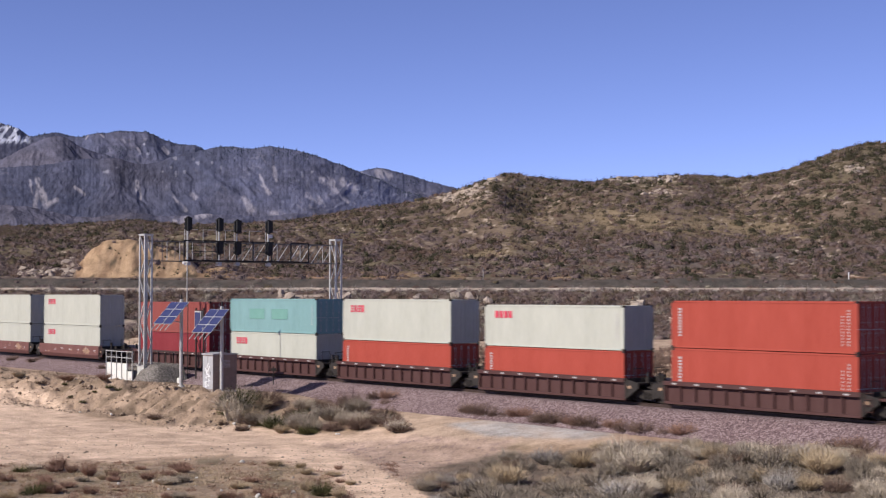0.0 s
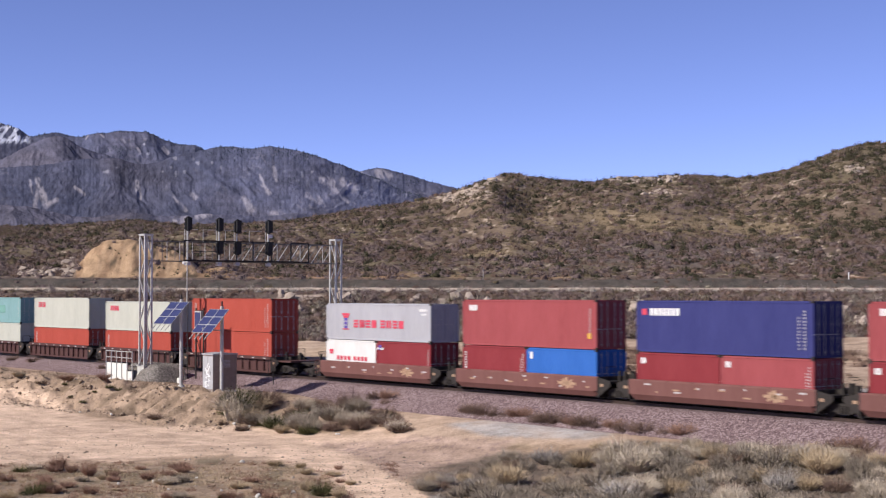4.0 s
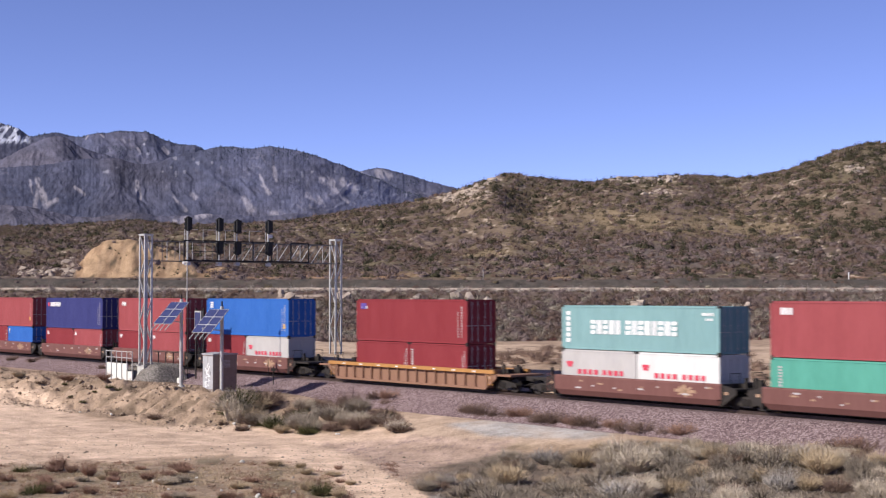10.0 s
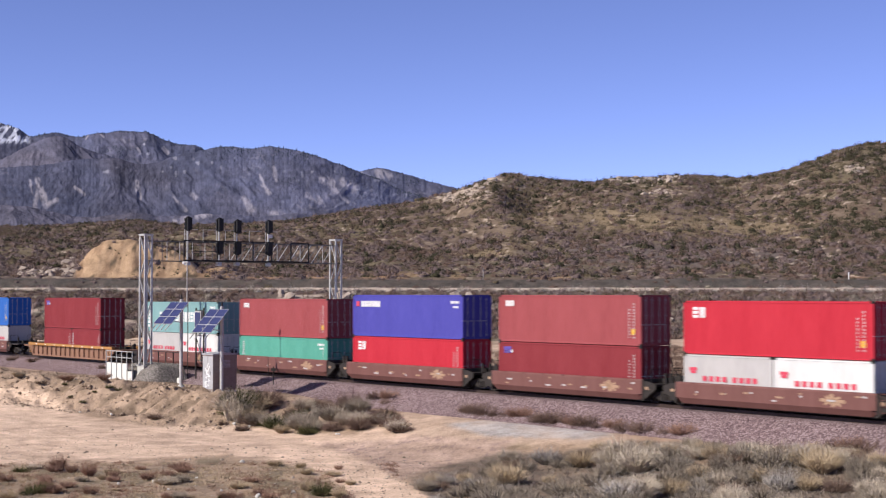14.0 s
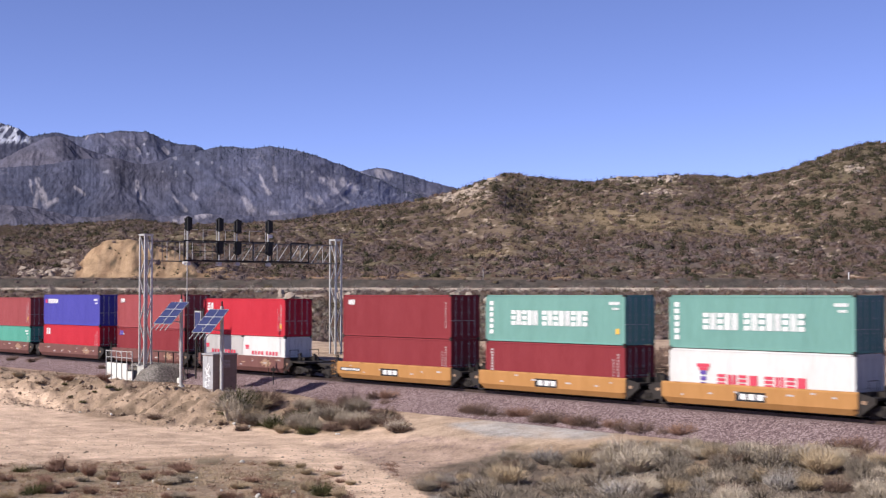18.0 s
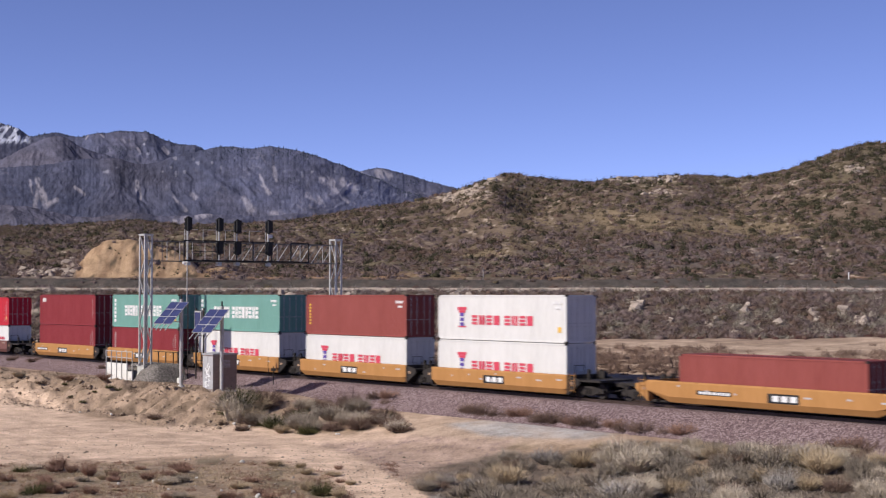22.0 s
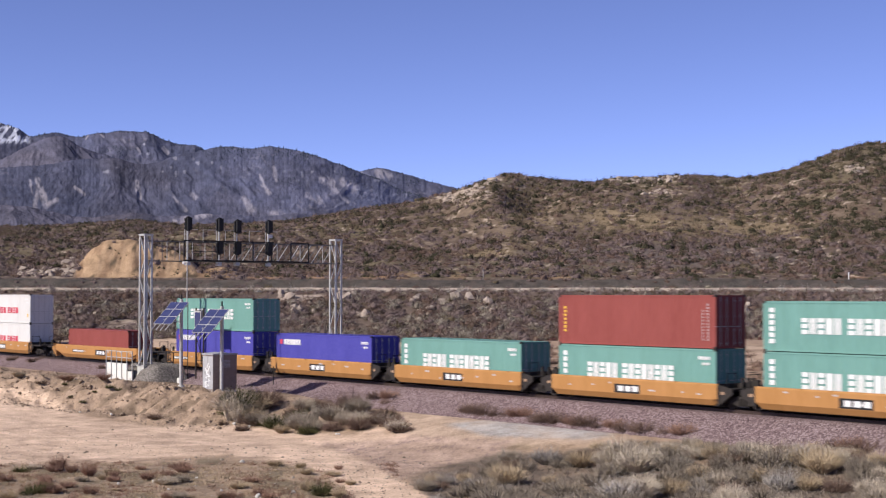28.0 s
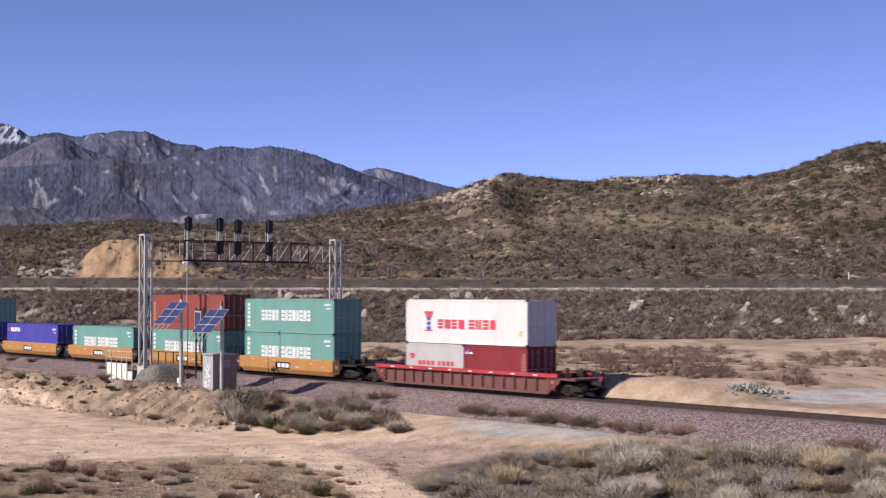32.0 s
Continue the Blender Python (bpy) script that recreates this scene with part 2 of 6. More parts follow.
def grass_at(b, e):
    return 1.15 * blob(b, e, 0.150, 0.0465, 0.085, 0.007) + blob(b, e, 0.215, 0.040, 0.035, 0.004) + blob(b, e, 0.052, 0.031, 0.026, 0.005) + 0.8 * blob(b, e, 0.02, 0.026, 0.03, 0.004) + 0.5 * blob(b, e, 0.10, 0.056, 0.04, 0.003)


def soil_colour(x, y, z):
    """Base colour of the ground, place by place."""
    dx, dy = x - TRACK_0.x, y - TRACK_0.y
    s = dx * ALONG.x + dy * ALONG.y
    n = dx * ACROSS.x + dy * ACROSS.y
    w = fbm(x * 0.15, y * 0.15, 4, 61)
    w2 = fbm(x * 0.9, y * 0.9, 3, 66)
    c = np.empty(x.shape + (3,))
    c[:] = (0.36, 0.25, 0.18)

    def lay(col, m):
        c[:] = c + (np.array(col) - c) * np.clip(m, 0, 1)[..., None]
    # foreground: dirt with dry grass, pale roads
    near = n < -4.5
    b0, d0 = x / np.maximum(y, 1) + 0.006 * w, (EYE_Z - z) / np.maximum(y, 1) + 0.0035 * w + 0.002 * w2
    lay((0.45, 0.327, 0.232), near * 1.0)
    lay((0.265, 0.20, 0.137), ss(-0.08, 0.16, w + 0.6 * w2) * near * 0.7)
    lay((0.44, 0.325, 0.24), near * ss(4, 12, s) * ss(-17, -14.5, n + w) * (0.85 + w2))
    # dark streaks put the shade of the bank's rills into the soil colour
    lay((0.19, 0.14, 0.10), near * ss(4, 12, s) * (n > -15) * ss(0.0, 0.15, fbm(s * 1.6, n * 0.35, 4, 27)) * 0.8)
    road = soft_inside(b0, d0, ROAD) * near
    lay((0.78, 0.585, 0.445), road * (0.9 + 0.7 * w2 + 0.4 * w))
    lay((0.66, 0.49, 0.37), road * ss(0.06, 0.14, np.abs(fbm(n * 0.9, s * 0.08, 2, 15))) * 0.7)
    lay((0.56, 0.425, 0.32), soft_inside(b0, d0, SAND) * near * (0.85 + w2))
    lay((0.53, 0.39, 0.31), soft_inside(b0, d0, APRON) * near * (0.9 + w2))
    lay((0.30, 0.215, 0.20), soft_inside(b0, d0, APRON) * near * ss(0.05, 0.2, fbm(x * 3.1, y * 3.1, 3, 64) + 0.5 * w) * 0.7)
    lay((0.80, 0.60, 0.455), soft_inside(b0, d0, LANE) * near * (0.85 + 0.8 * w2))
    lay((0.50, 0.47, 0.45), soft_inside(b0, d0, GREY_PATCH) * near * (0.85 + w2))
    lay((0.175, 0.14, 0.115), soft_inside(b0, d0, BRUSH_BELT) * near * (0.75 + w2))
    verge = np.interp(b0, [-0.296, -0.2, -0.145, -0.115, -0.098, -0.075, -0.06, -0.05], [0.1125, 0.110, 0.1065, 0.108, 0.1125, 0.12, 0.134, 0.2])
    lay((0.39, 0.295, 0.215), near * ss(0.0, 0.003, d0 - verge + 0.004 * w2) * (0.75 + 1.2 * w2))
    lay((0.20, 0.165, 0.115), near * ss(0.0, 0.003, d0 - verge) * ss(0.02, 0.12, fbm(x * 0.5, y * 0.35, 3, 28)) * 0.8)
    # ballast
    bal = (np.abs(n) < 4.7 + 0.8 * w2) & (n < 3.4)
    lay((0.30, 0.205, 0.205), bal * 1.0)
    lay((0.20, 0.13, 0.115), (np.abs(n) < 1.6) * 0.8)
    # far side: sand, brown scrub soil, slope
    lay((0.57, 0.43, 0.32), ss(3.5, 4.5, n) * (y < 185))
    lay((0.36, 0.26, 0.19), ss(4, 6, n) * ss(0.02, 0.14, w) * (y < 185) * 0.75)
    lay((0.55, 0.52, 0.50), (n > 4.5) * inside(x / np.maximum(y, 1) + 0.01 * w, (EYE_Z - z) / np.maximum(y, 1) + 0.002 * w, FAR_GREY) * 0.9)
    lay((0.17, 0.13, 0.108), ss(168, 176, y) * ss(8, 14, n))
    lay((0.44, 0.36, 0.30), ss(172, 182, y) * ss(8, 14, n) * ss(0.17, 0.25, w + 0.45 * w2) * (y < 212))
    lay((0.56, 0.47, 0.39), ss(208.2, 208.8, y + w) * (1 - ss(214, 215, y)) * ss(8, 14, n))
    lay((0.085, 0.077, 0.070), (0.85 + 1.0 * w2) * ss(216.8, 217.4, y) * (1 - ss(229, 232, y)) * ss(8, 14, n))
    # hills, with patches of dry grass and bare rock
    b, e = x / np.maximum(y, 1), (z - EYE_Z) / np.maximum(y, 1)
    h = ss(230, 233, y) * ss(8, 14, n)
    lay((0.140, 0.102, 0.083), h)
    lay((0.095, 0.075, 0.062), h * ss(0.02, 0.16, w2) * 0.8)
    lay((0.26, 0.21, 0.165), h * ss(0.06, 0.2, fbm(x * 0.5, y * 0.5, 3, 68)) * 0.6)
    lay((0.205, 0.155, 0.112), h * ss(0.030, 0.046, e + 0.02 * w) * (0.75 + 0.8 * w2))
    lay((0.52, 0.32, 0.19), h * ss(0.5, 0.75, 1.6 * fbm(x * 0.22, y * 0.22, 3, 69) + np.interp(b, [-0.15, -0.10, -0.04, 0.012, 0.03, 0.06, 0.12, 0.3], [0.9, 0.6, 0.8, 0.8, 0.45, 0.5, 0.3, 0.2])) * (1 - ss(0.0125, 0.0155, e + 0.004 * w)) * (b > -0.13))
    lay((0.17, 0.145, 0.09), h * ss(0.0, 0.15, fbm(x * 0.03, y * 0.02, 3, 71)) * 0.6)
    lay((0.28, 0.215, 0.14), h * ss(0.30, 0.85, grass_at(b, e) + 1.5 * w + 0.6 * w2) * 0.85)
    lay((0.17, 0.14, 0.13), h * ss(0.3, 0.8, blob(b, e, 0.15, 0.026, 0.10, 0.010) + w))
    lay((0.47, 0.385, 0.31), h * ss(0.62, 0.80, rock_at(b, e) + 1.0 * w + 3.2 * w2))
    face = ss(0.5, 1.0, cut_rise(b)) * ss(231.5, 232.5, y) * (1 - ss(239.5, 241.0, y + 3 * fbm(x * 0.25, y * 0.25, 3, 52)))
    lay((0.50, 0.345, 0.215), face * (0.9 + 0.5 * w2))
    lay((0.26, 0.165, 0.105), face * ss(0.0, 0.09, fbm(x * 0.75, z * 0.28, 4, 57)) * 0.75)
    lay((0.11, 0.085, 0.06), face * ss(0.14, 0.20, fbm(x * 0.7, z * 0.9, 3, 58)))
    return c


def make_ground():
    az = np.concatenate([np.linspace(-180, -21, 50)[:-1], np.linspace(-21, 21, 520), np.linspace(21, 180, 50)[1:-1]])
    rr = np.concatenate([[0.0], np.linspace(1, 58, 16), np.linspace(60, 150, 190), np.linspace(150.6, 245, 160), np.geomspace(246, 460, 130), np.geomspace(470, 4900, 26)])
    a, r = np.meshgrid(np.radians(az), rr)
    x, y = r * np.sin(a), r * np.cos(a)
    z = height(x, y)
    me = grid_mesh("ground", np.stack([x, y, z], -1).reshape(-1, 3), len(rr), len(az), True)
    col = me.color_attributes.new("soil", "FLOAT_COLOR", "POINT")
    c = np.ones((x.size, 4), np.float32)
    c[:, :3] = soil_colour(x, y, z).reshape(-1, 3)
    col.data.foreach_set("color", c.ravel())
    me.polygons.foreach_set("use_smooth", np.ones(len(me.polygons), bool))
    me.materials.append(SOIL)
    return tagged(new("ground", me), "sandy desert ground with dirt roads, ballast and scrub hills", "ground", kind="structure")


# base colours of far ranges and pines are blued to hold the haze
HAZED_ROCKY = surface("mountain_scrub", (0.052, 0.059, 0.101), (0.118, 0.125, 0.192), 0.95, 0, 0.012, 0.20, 0.35, "Object", (1, 1, 1), 7.0, attr="soil", spec=0.05)
HAZED_PINE = surface("far_pines", (0.030, 0.040, 0.062), (0.062, 0.074, 0.105), 0.95, 0, 0.02, 0.3, 0, spec=0.05)

def near_segment(b, e, b0, e0, b1, e1):
    """Distance from places to a straight stroke."""
    k = np.clip(((b - b0) * (b1 - b0) + (e - e0) * (e1 - e0)) / ((b1 - b0) ** 2 + (e1 - e0) ** 2), 0, 1)
    return np.hypot(b - b0 - k * (b1 - b0), e - e0 - k * (e1 - e0))


def make_range(seed, y0, y1, foot, warm, pines, crest, slides):
    """One ridge: a folded face with spurs and gullies up to its crest, and a slope down behind it."""
    cb, ce = np.array(crest).T
    lo, hi = max(cb[0], -0.36), min(cb[-1], 0.12)
    bb = np.concatenate([np.linspace(cb[0], lo, 12)[:-1], np.linspace(lo, hi, int((hi - lo) / 0.00042)), np.linspace(hi, cb[-1], 6)[1:]])
    dd = np.concatenate([np.linspace(0, 1, 130), np.linspace(1.03, 1.8, 9)])
    b, t = np.meshgrid(bb, dd)
    top = np.mean([np.interp(b + o, cb, ce) for o in np.linspace(-0.004, 0.004, 7)], 0) + 0.0022 * fbm(b * 120, b * 0, 4, seed)
    y = y0 + (y1 - y0) * t
    x = b * y
    up = np.clip(t, 0, 1)
    fold = 0.8 * fbm(b * 26, t * 3.0, 3, seed + 5)
    skew = 1.1 * t * np.sin(b * 31 + seed)
    broad = ridged(b * 23 + fold + skew, t * 0.7 + seed, 1, seed + 1) - 0.25
    spur = ridged(b * 62 + 2.2 * fold + 1.6 * skew, t * 2.8, 2, seed + 2) - 0.37
    gully = ridged(b * 150 + 5 * fold + 4 * skew, t * 9, 3, seed + 3) - 0.44
    crag = fbm(b * 620, t * 34, 3, seed + 4)
    swell = np.sin(np.pi * np.clip(up, 0, 1)) ** 0.7
    e = foot + (top - foot) * up ** 0.92 + swell * (0.0140 * broad + 0.0044 * spur + 0.0013 * gully) + 0.0007 * crag * np.clip(swell * 3, 0, 1)
    e = np.minimum(e, top - 0.004 * np.clip(1 - t, 0, 1))
    z = np.where(t <= 1, EYE_Z + y * e, EYE_Z + y1 * top - (t - 1) * 0.9 * (y1 - y0))
    z[0] = -30
    me = grid_mesh("mountain_range", np.stack([x, y, z], -1).reshape(-1, 3), len(dd), len(bb), False)
    rise = (z - EYE_Z) / y
    grain = fbm(b * 420, rise * 420, 3, seed + 7)
    patch = fbm(b * 60, rise * 75, 4, seed + 8)
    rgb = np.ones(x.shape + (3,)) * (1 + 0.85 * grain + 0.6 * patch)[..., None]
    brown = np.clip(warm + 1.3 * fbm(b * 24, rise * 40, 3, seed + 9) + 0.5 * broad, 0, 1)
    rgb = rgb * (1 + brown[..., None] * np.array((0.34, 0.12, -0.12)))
    # left massif darkened, right part lightened in the colour, as the light falls
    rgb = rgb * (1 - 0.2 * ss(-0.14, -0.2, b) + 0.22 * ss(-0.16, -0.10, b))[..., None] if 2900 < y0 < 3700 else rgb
    rock = np.zeros(x.shape)
    for b0, e0, b1, e1, w in slides:
        rock = np.maximum(rock, ss(1.25, 0.35, near_segment(b, rise, b0, e0, b1, e1) / w + 1.5 * fbm(b * 260, rise * 200, 3, seed + 10)) * ss(0.25, 0.62, ridged(b * 330 + rise * 150, rise * 120, 3, seed + 11)))
    ribs = ss(0.66, 0.80, ridged(b * 190 + 3 * fold + rise * 120, rise * 170, 3, seed + 12)) * ss(0.02, 0.16, fbm(b * 34, rise * 50, 3, seed + 13)) * (0.18 + 0.4 * pines) * (1 + 1.1 * ss(-0.15, -0.10, b))
    rgb = rgb + np.maximum(rock, 0.55 * ribs)[..., None] * np.array((2.1, 1.75, 1.1))
    fleck = ss(0.80, 0.9, vnoise(b * 330, rise * 330, seed + 14)) * ss(0.55, 0.7, vnoise(b * 50, rise * 60, seed + 15)) * ss(0.5, 0.8, t) * pines
    snow = ss(0.0995, 0.1025, rise) * ss(-0.2755, -0.2785, b) * ss(0.52, 0.62, ridged(b * 260 - rise * 160, rise * 120, 3, 12)) * (y0 > 4200)
    rgb = rgb + fleck[..., None] * np.array((2.4, 2.2, 1.5)) + snow[..., None] * np.array((6.5, 6.2, 4.3))
    col = me.color_attributes.new("soil", "FLOAT_COLOR", "POINT")
    c = np.ones((x.size, 4), np.float32)
    c[:, :3] = np.maximum(rgb, 0.3).reshape(-1, 3)
    col.data.foreach_set("color", c.ravel())
    me.polygons.foreach_set("use_smooth", np.ones(len(me.polygons), bool))
    me.materials.append(HAZED_ROCKY)
    tagged(new("mountain_range", me), "distant hazy blue-grey mountain ridge with bare slides", "mountains", kind="structure")
    if pines > 0.05:
        far_pines(x, y, z, t, rock, pines, seed)


def far_pines(x, y, z, t, rock, share, seed):
    """Conifers along the crest and in the folds below it."""
    rng = np.random.default_rng(seed)
    chance = (0.20 * ss(0.35, 0.95, t) * ss(-0.05, 0.15, fbm(x * 0.006, z * 0.01, 3, seed + 20)) + 0.22 * (t > 0.97)) * share * (1 - rock) * (ss(-0.18, -0.13, x / y) if y[0, 0] < 3500 else 1)
    k = np.argwhere((rng.random(x.shape) < chance) & (t <= 1.0) & (t > 0.3) & (np.abs(x / y) < 0.33))
    vs, fs = [], []
    ring = np.linspace(0, 2 * np.pi, 5, endpoint=False)
    for n, (i, j) in enumerate(k):
        h, r = 2.5 + 5.0 * rng.random() ** 2, rng.uniform(1.2, 2.4)
        p = np.array((x[i, j] + rng.uniform(-0.8, 0.8), y[i, j], z[i, j] - 1))
        vs.append(np.concatenate([p + np.stack([np.cos(ring) * r, np.sin(ring) * r, ring * 0], -1), [p + np.array((rng.uniform(-0.4, 0.4), 0, h))]]))
        fs.append(np.array([(q, (q + 1) % 5, 5) for q in range(5)]) + 6 * n)
    me = fill_mesh(bpy.data.meshes.new("mountain_pines"), np.concatenate(vs), np.concatenate(fs))
    me.materials.append(HAZED_PINE)
    tagged(new("mountain_pines", me), "dark conifers dotting the crest of a distant ridge", "pine trees", kind="stuff")


def make_mountains():
    """The ranges behind, from far to near: distance to foot and crest, foot's rise, warmth, share of pines, crest by bearing and rise, bare slides (from, to, half width)."""
    make_range(31, 4250, 4720, 0.055, 0.00, 1.00,
               [(-0.56, 0.1077), (-0.3336, 0.1191), (-0.3109, 0.1179), (-0.2958, 0.1142), (-0.2906, 0.1115), (-0.2864, 0.1126), (-0.2815, 0.1074), (-0.277, 0.1047), (-0.2694, 0.1066), (-0.2619, 0.1085), (-0.2543, 0.1074), (-0.2457, 0.1051), (-0.2355, 0.107), (-0.2155, 0.1089), (-0.1977, 0.1089), (-0.1921, 0.1062), (-0.1875, 0.1028), (-0.18, 0.1009), (-0.1638, 0.0991), (-0.1562, 0.0953), (-0.1374, 0.087)],
               [(-0.2392, 0.1036, -0.2377, 0.1058, 0.0008), (-0.2294, 0.1066, -0.2272, 0.1051, 0.0008), (-0.2234, 0.0975, -0.2192, 0.0892, 0.0011), (-0.2151, 0.1036, -0.2128, 0.1013, 0.0011), (-0.2045, 0.0975, -0.203, 0.0953, 0.0008), (-0.1872, 0.0975, -0.1842, 0.0945, 0.0015), (-0.2913, 0.0889, -0.2891, 0.087, 0.0011)])
    make_range(48, 4050, 4300, 0.045, 0.25, 0.35,
               [(-0.0921, 0.0757), (-0.0694, 0.0813), (-0.0555, 0.0821), (-0.0494, 0.0836), (-0.0423, 0.0843), (-0.0343, 0.0825), (-0.0166, 0.0772), (0.006, 0.0708), (0.0287, 0.0636), (0.0815, 0.053)],
               [(-0.0525, 0.0764, -0.0449, 0.0749, 0.0026), (-0.0423, 0.0809, -0.0355, 0.0787, 0.003)])
    make_range(65, 3800, 4150, 0.055, 0.35, 0.02,
               [(-0.4091, 0.0832), (-0.3185, 0.0862), (-0.2958, 0.0892), (-0.2808, 0.0975), (-0.2694, 0.1036), (-0.26, 0.1062), (-0.2525, 0.1051), (-0.243, 0.0991), (-0.2336, 0.0945), (-0.2204, 0.0911), (-0.1977, 0.0851)],
               [])
    make_range(82, 2950, 3650, 0.036, 0.08, 0.60,
               [(-0.4845, 0.0832), (-0.3336, 0.0821), (-0.2958, 0.084), (-0.2732, 0.0858), (-0.2581, 0.087), (-0.2468, 0.0896), (-0.2355, 0.0908), (-0.2204, 0.0908), (-0.2072, 0.0877), (-0.1977, 0.0868), (-0.19, 0.0882), (-0.1826, 0.0911), (-0.1713, 0.0945), (-0.1574, 0.0964), (-0.1449, 0.0987), (-0.1298, 0.0975), (-0.1147, 0.0987), (-0.1045, 0.0975), (-0.0958, 0.0957), (-0.0872, 0.0934), (-0.0758, 0.0889), (-0.063, 0.0843), (-0.0555, 0.0817), (-0.0449, 0.0779), (-0.0317, 0.0711), (-0.0015, 0.0606), (0.0287, 0.0492)],
               [(-0.2709, 0.0764, -0.2725, 0.0583, 0.0019), (-0.2687, 0.07, -0.2664, 0.0598, 0.0023), (-0.2657, 0.0587, -0.2589, 0.0625, 0.0019), (-0.2762, 0.0757, -0.2747, 0.0662, 0.0011), (-0.2464, 0.0715, -0.24, 0.0666, 0.0011), (-0.2049, 0.0749, -0.2026, 0.0636, 0.0015), (-0.1819, 0.0674, -0.1781, 0.0617, 0.0009), (-0.1781, 0.0617, -0.1717, 0.0557, 0.0015), (-0.1675, 0.0662, -0.166, 0.0643, 0.0026), (-0.1215, 0.0794, -0.1204, 0.0726, 0.0015), (-0.12, 0.0726, -0.1162, 0.0674, 0.0015), (-0.1132, 0.0847, -0.1117, 0.0757, 0.0015), (-0.1336, 0.0636, -0.1275, 0.056, 0.0026), (-0.1147, 0.0538, -0.0966, 0.0492, 0.0034), (-0.0808, 0.0764, -0.0747, 0.0742, 0.0026), (-0.0732, 0.0704, -0.0634, 0.0613, 0.0013), (-0.0672, 0.0749, -0.0596, 0.0711, 0.0034), (-0.0902, 0.0662, -0.0826, 0.0625, 0.0023)])
    make_range(116, 2600, 2850, 0.030, 0.30, 0.00,
               [(-0.4845, 0.0643), (-0.3336, 0.056), (-0.2958, 0.0598), (-0.2732, 0.0575), (-0.2392, 0.0508), (-0.2091, 0.0542), (-0.1826, 0.0515), (-0.16, 0.0538), (-0.126, 0.0515), (-0.0996, 0.0545), (-0.0694, 0.05), (-0.0091, 0.0447)],
               [(-0.1808, 0.0485, -0.1713, 0.05, 0.0023), (-0.1638, 0.0515, -0.1562, 0.053, 0.0023)])


make_ground()
make_mountains()


# ================= mesh helpers =================
def box(bm, x0, x1, y0, y1, z0, z1):
    v = [bm.verts.new(p) for p in ((x0, y0, z0), (x1, y0, z0), (x1, y1, z0), (x0, y1, z0), (x0, y0, z1), (x1, y0, z1), (x1, y1, z1), (x0, y1, z1))]
    for f in ((0, 3, 2, 1), (4, 5, 6, 7), (0, 1, 5, 4), (1, 2, 6, 5), (2, 3, 7, 6), (3, 0, 4, 7)):
        bm.faces.new([v[i] for i in f])


def prism(bm, yz, x0, x1):
    """A profile in y, z (counter-clockwise seen from +x), drawn out along x."""
    a, b = [bm.verts.new((x0, *p)) for p in yz], [bm.verts.new((x1, *p)) for p in yz]
    k = len(yz)
    for i in range(k):
        bm.faces.new((a[i], a[(i + 1) % k], b[(i + 1) % k], b[i])[::-1])
    bm.faces.new(a[::-1])
    bm.faces.new(b)


def tube(bm, p, q, r, seg=8, r2=None):
    p, q = Vector(p), Vector(q)
    m = (q - p).to_track_quat("Z", "Y").to_matrix()
    a, b = [], []
    for i in range(seg):
        w = 2 * math.pi * i / seg
        o = m @ Vector((math.cos(w), math.sin(w), 0))
        a.append(bm.verts.new(p + o * r))
        b.append(bm.verts.new(q + o * (r if r2 is None else r2)))
    for i in range(seg):
        bm.faces.new((a[i], a[(i + 1) % seg], b[(i + 1) % seg], b[i]))
    bm.faces.new(a[::-1])
    bm.faces.new(b)


def bar(bm, p, q, w, d=None):
    """A square bar from p to q."""
    p, q = Vector(p), Vector(q)
    m = (q - p).to_track_quat("Z", "Y").to_matrix()
    d = w if d is None else d
    c = [Vector((sx * w / 2, sy * d / 2, 0)) for sx, sy in ((-1, -1), (1, -1), (1, 1), (-1, 1))]
    a, b = [bm.verts.new(p + m @ o) for o in c], [bm.verts.new(q + m @ o) for o in c]
    for i in range(4):
        bm.faces.new((a[i], a[(i + 1) % 4], b[(i + 1) % 4], b[i]))
    bm.faces.new(a[::-1])
    bm.faces.new(b)


def strip(bm, p, q, w):
    """A flat painted stroke in the x, z plane, 8 mm proud."""
    dx, dz = q[0] - p[0], q[1] - p[1]
    k = w / 2 / math.hypot(dx, dz)
    ox, oz = -dz * k, dx * k
    c = [(p[0] - ox, p[1] - oz), (q[0] - ox, q[1] - oz), (q[0] + ox, q[1] + oz), (p[0] + ox, p[1] + oz)]
    a, b = [bm.verts.new((u, 0.004, v)) for u, v in c], [bm.verts.new((u, -0.004, v)) for u, v in c]
    bm.faces.new(a)
    bm.faces.new(b[::-1])
    for i in range(4):
        bm.faces.new((a[i], b[i], b[(i + 1) % 4], a[(i + 1) % 4]))


def mesh_of(name, bm, material):
    me = bpy.data.meshes.new(name)
    bm.to_mesh(me)
    bm.free()
    me.materials.append(material)
    return me


def part(name, bm, material, parent, label=""):
    ob = new(name, mesh_of(name, bm, material) if isinstance(bm, bmesh.types.BMesh) else bm)
    ob.parent = parent
    return tagged(ob, label)


def made(fn, *args, **kw):
    bm = bmesh.new()
    fn(bm, *args, **kw)
    return bm


# ================= the train =================
MESHES = {}


def shared(key, fn, material):
    """A mesh built once by fn(bm) and shared by all alike pieces."""
    if key not in MESHES:
        bm = bmesh.new()
        fn(bm)
        MESHES[key] = mesh_of(key.split("/")[0], bm, material)
    return MESHES[key]


HALF_W = 1.219


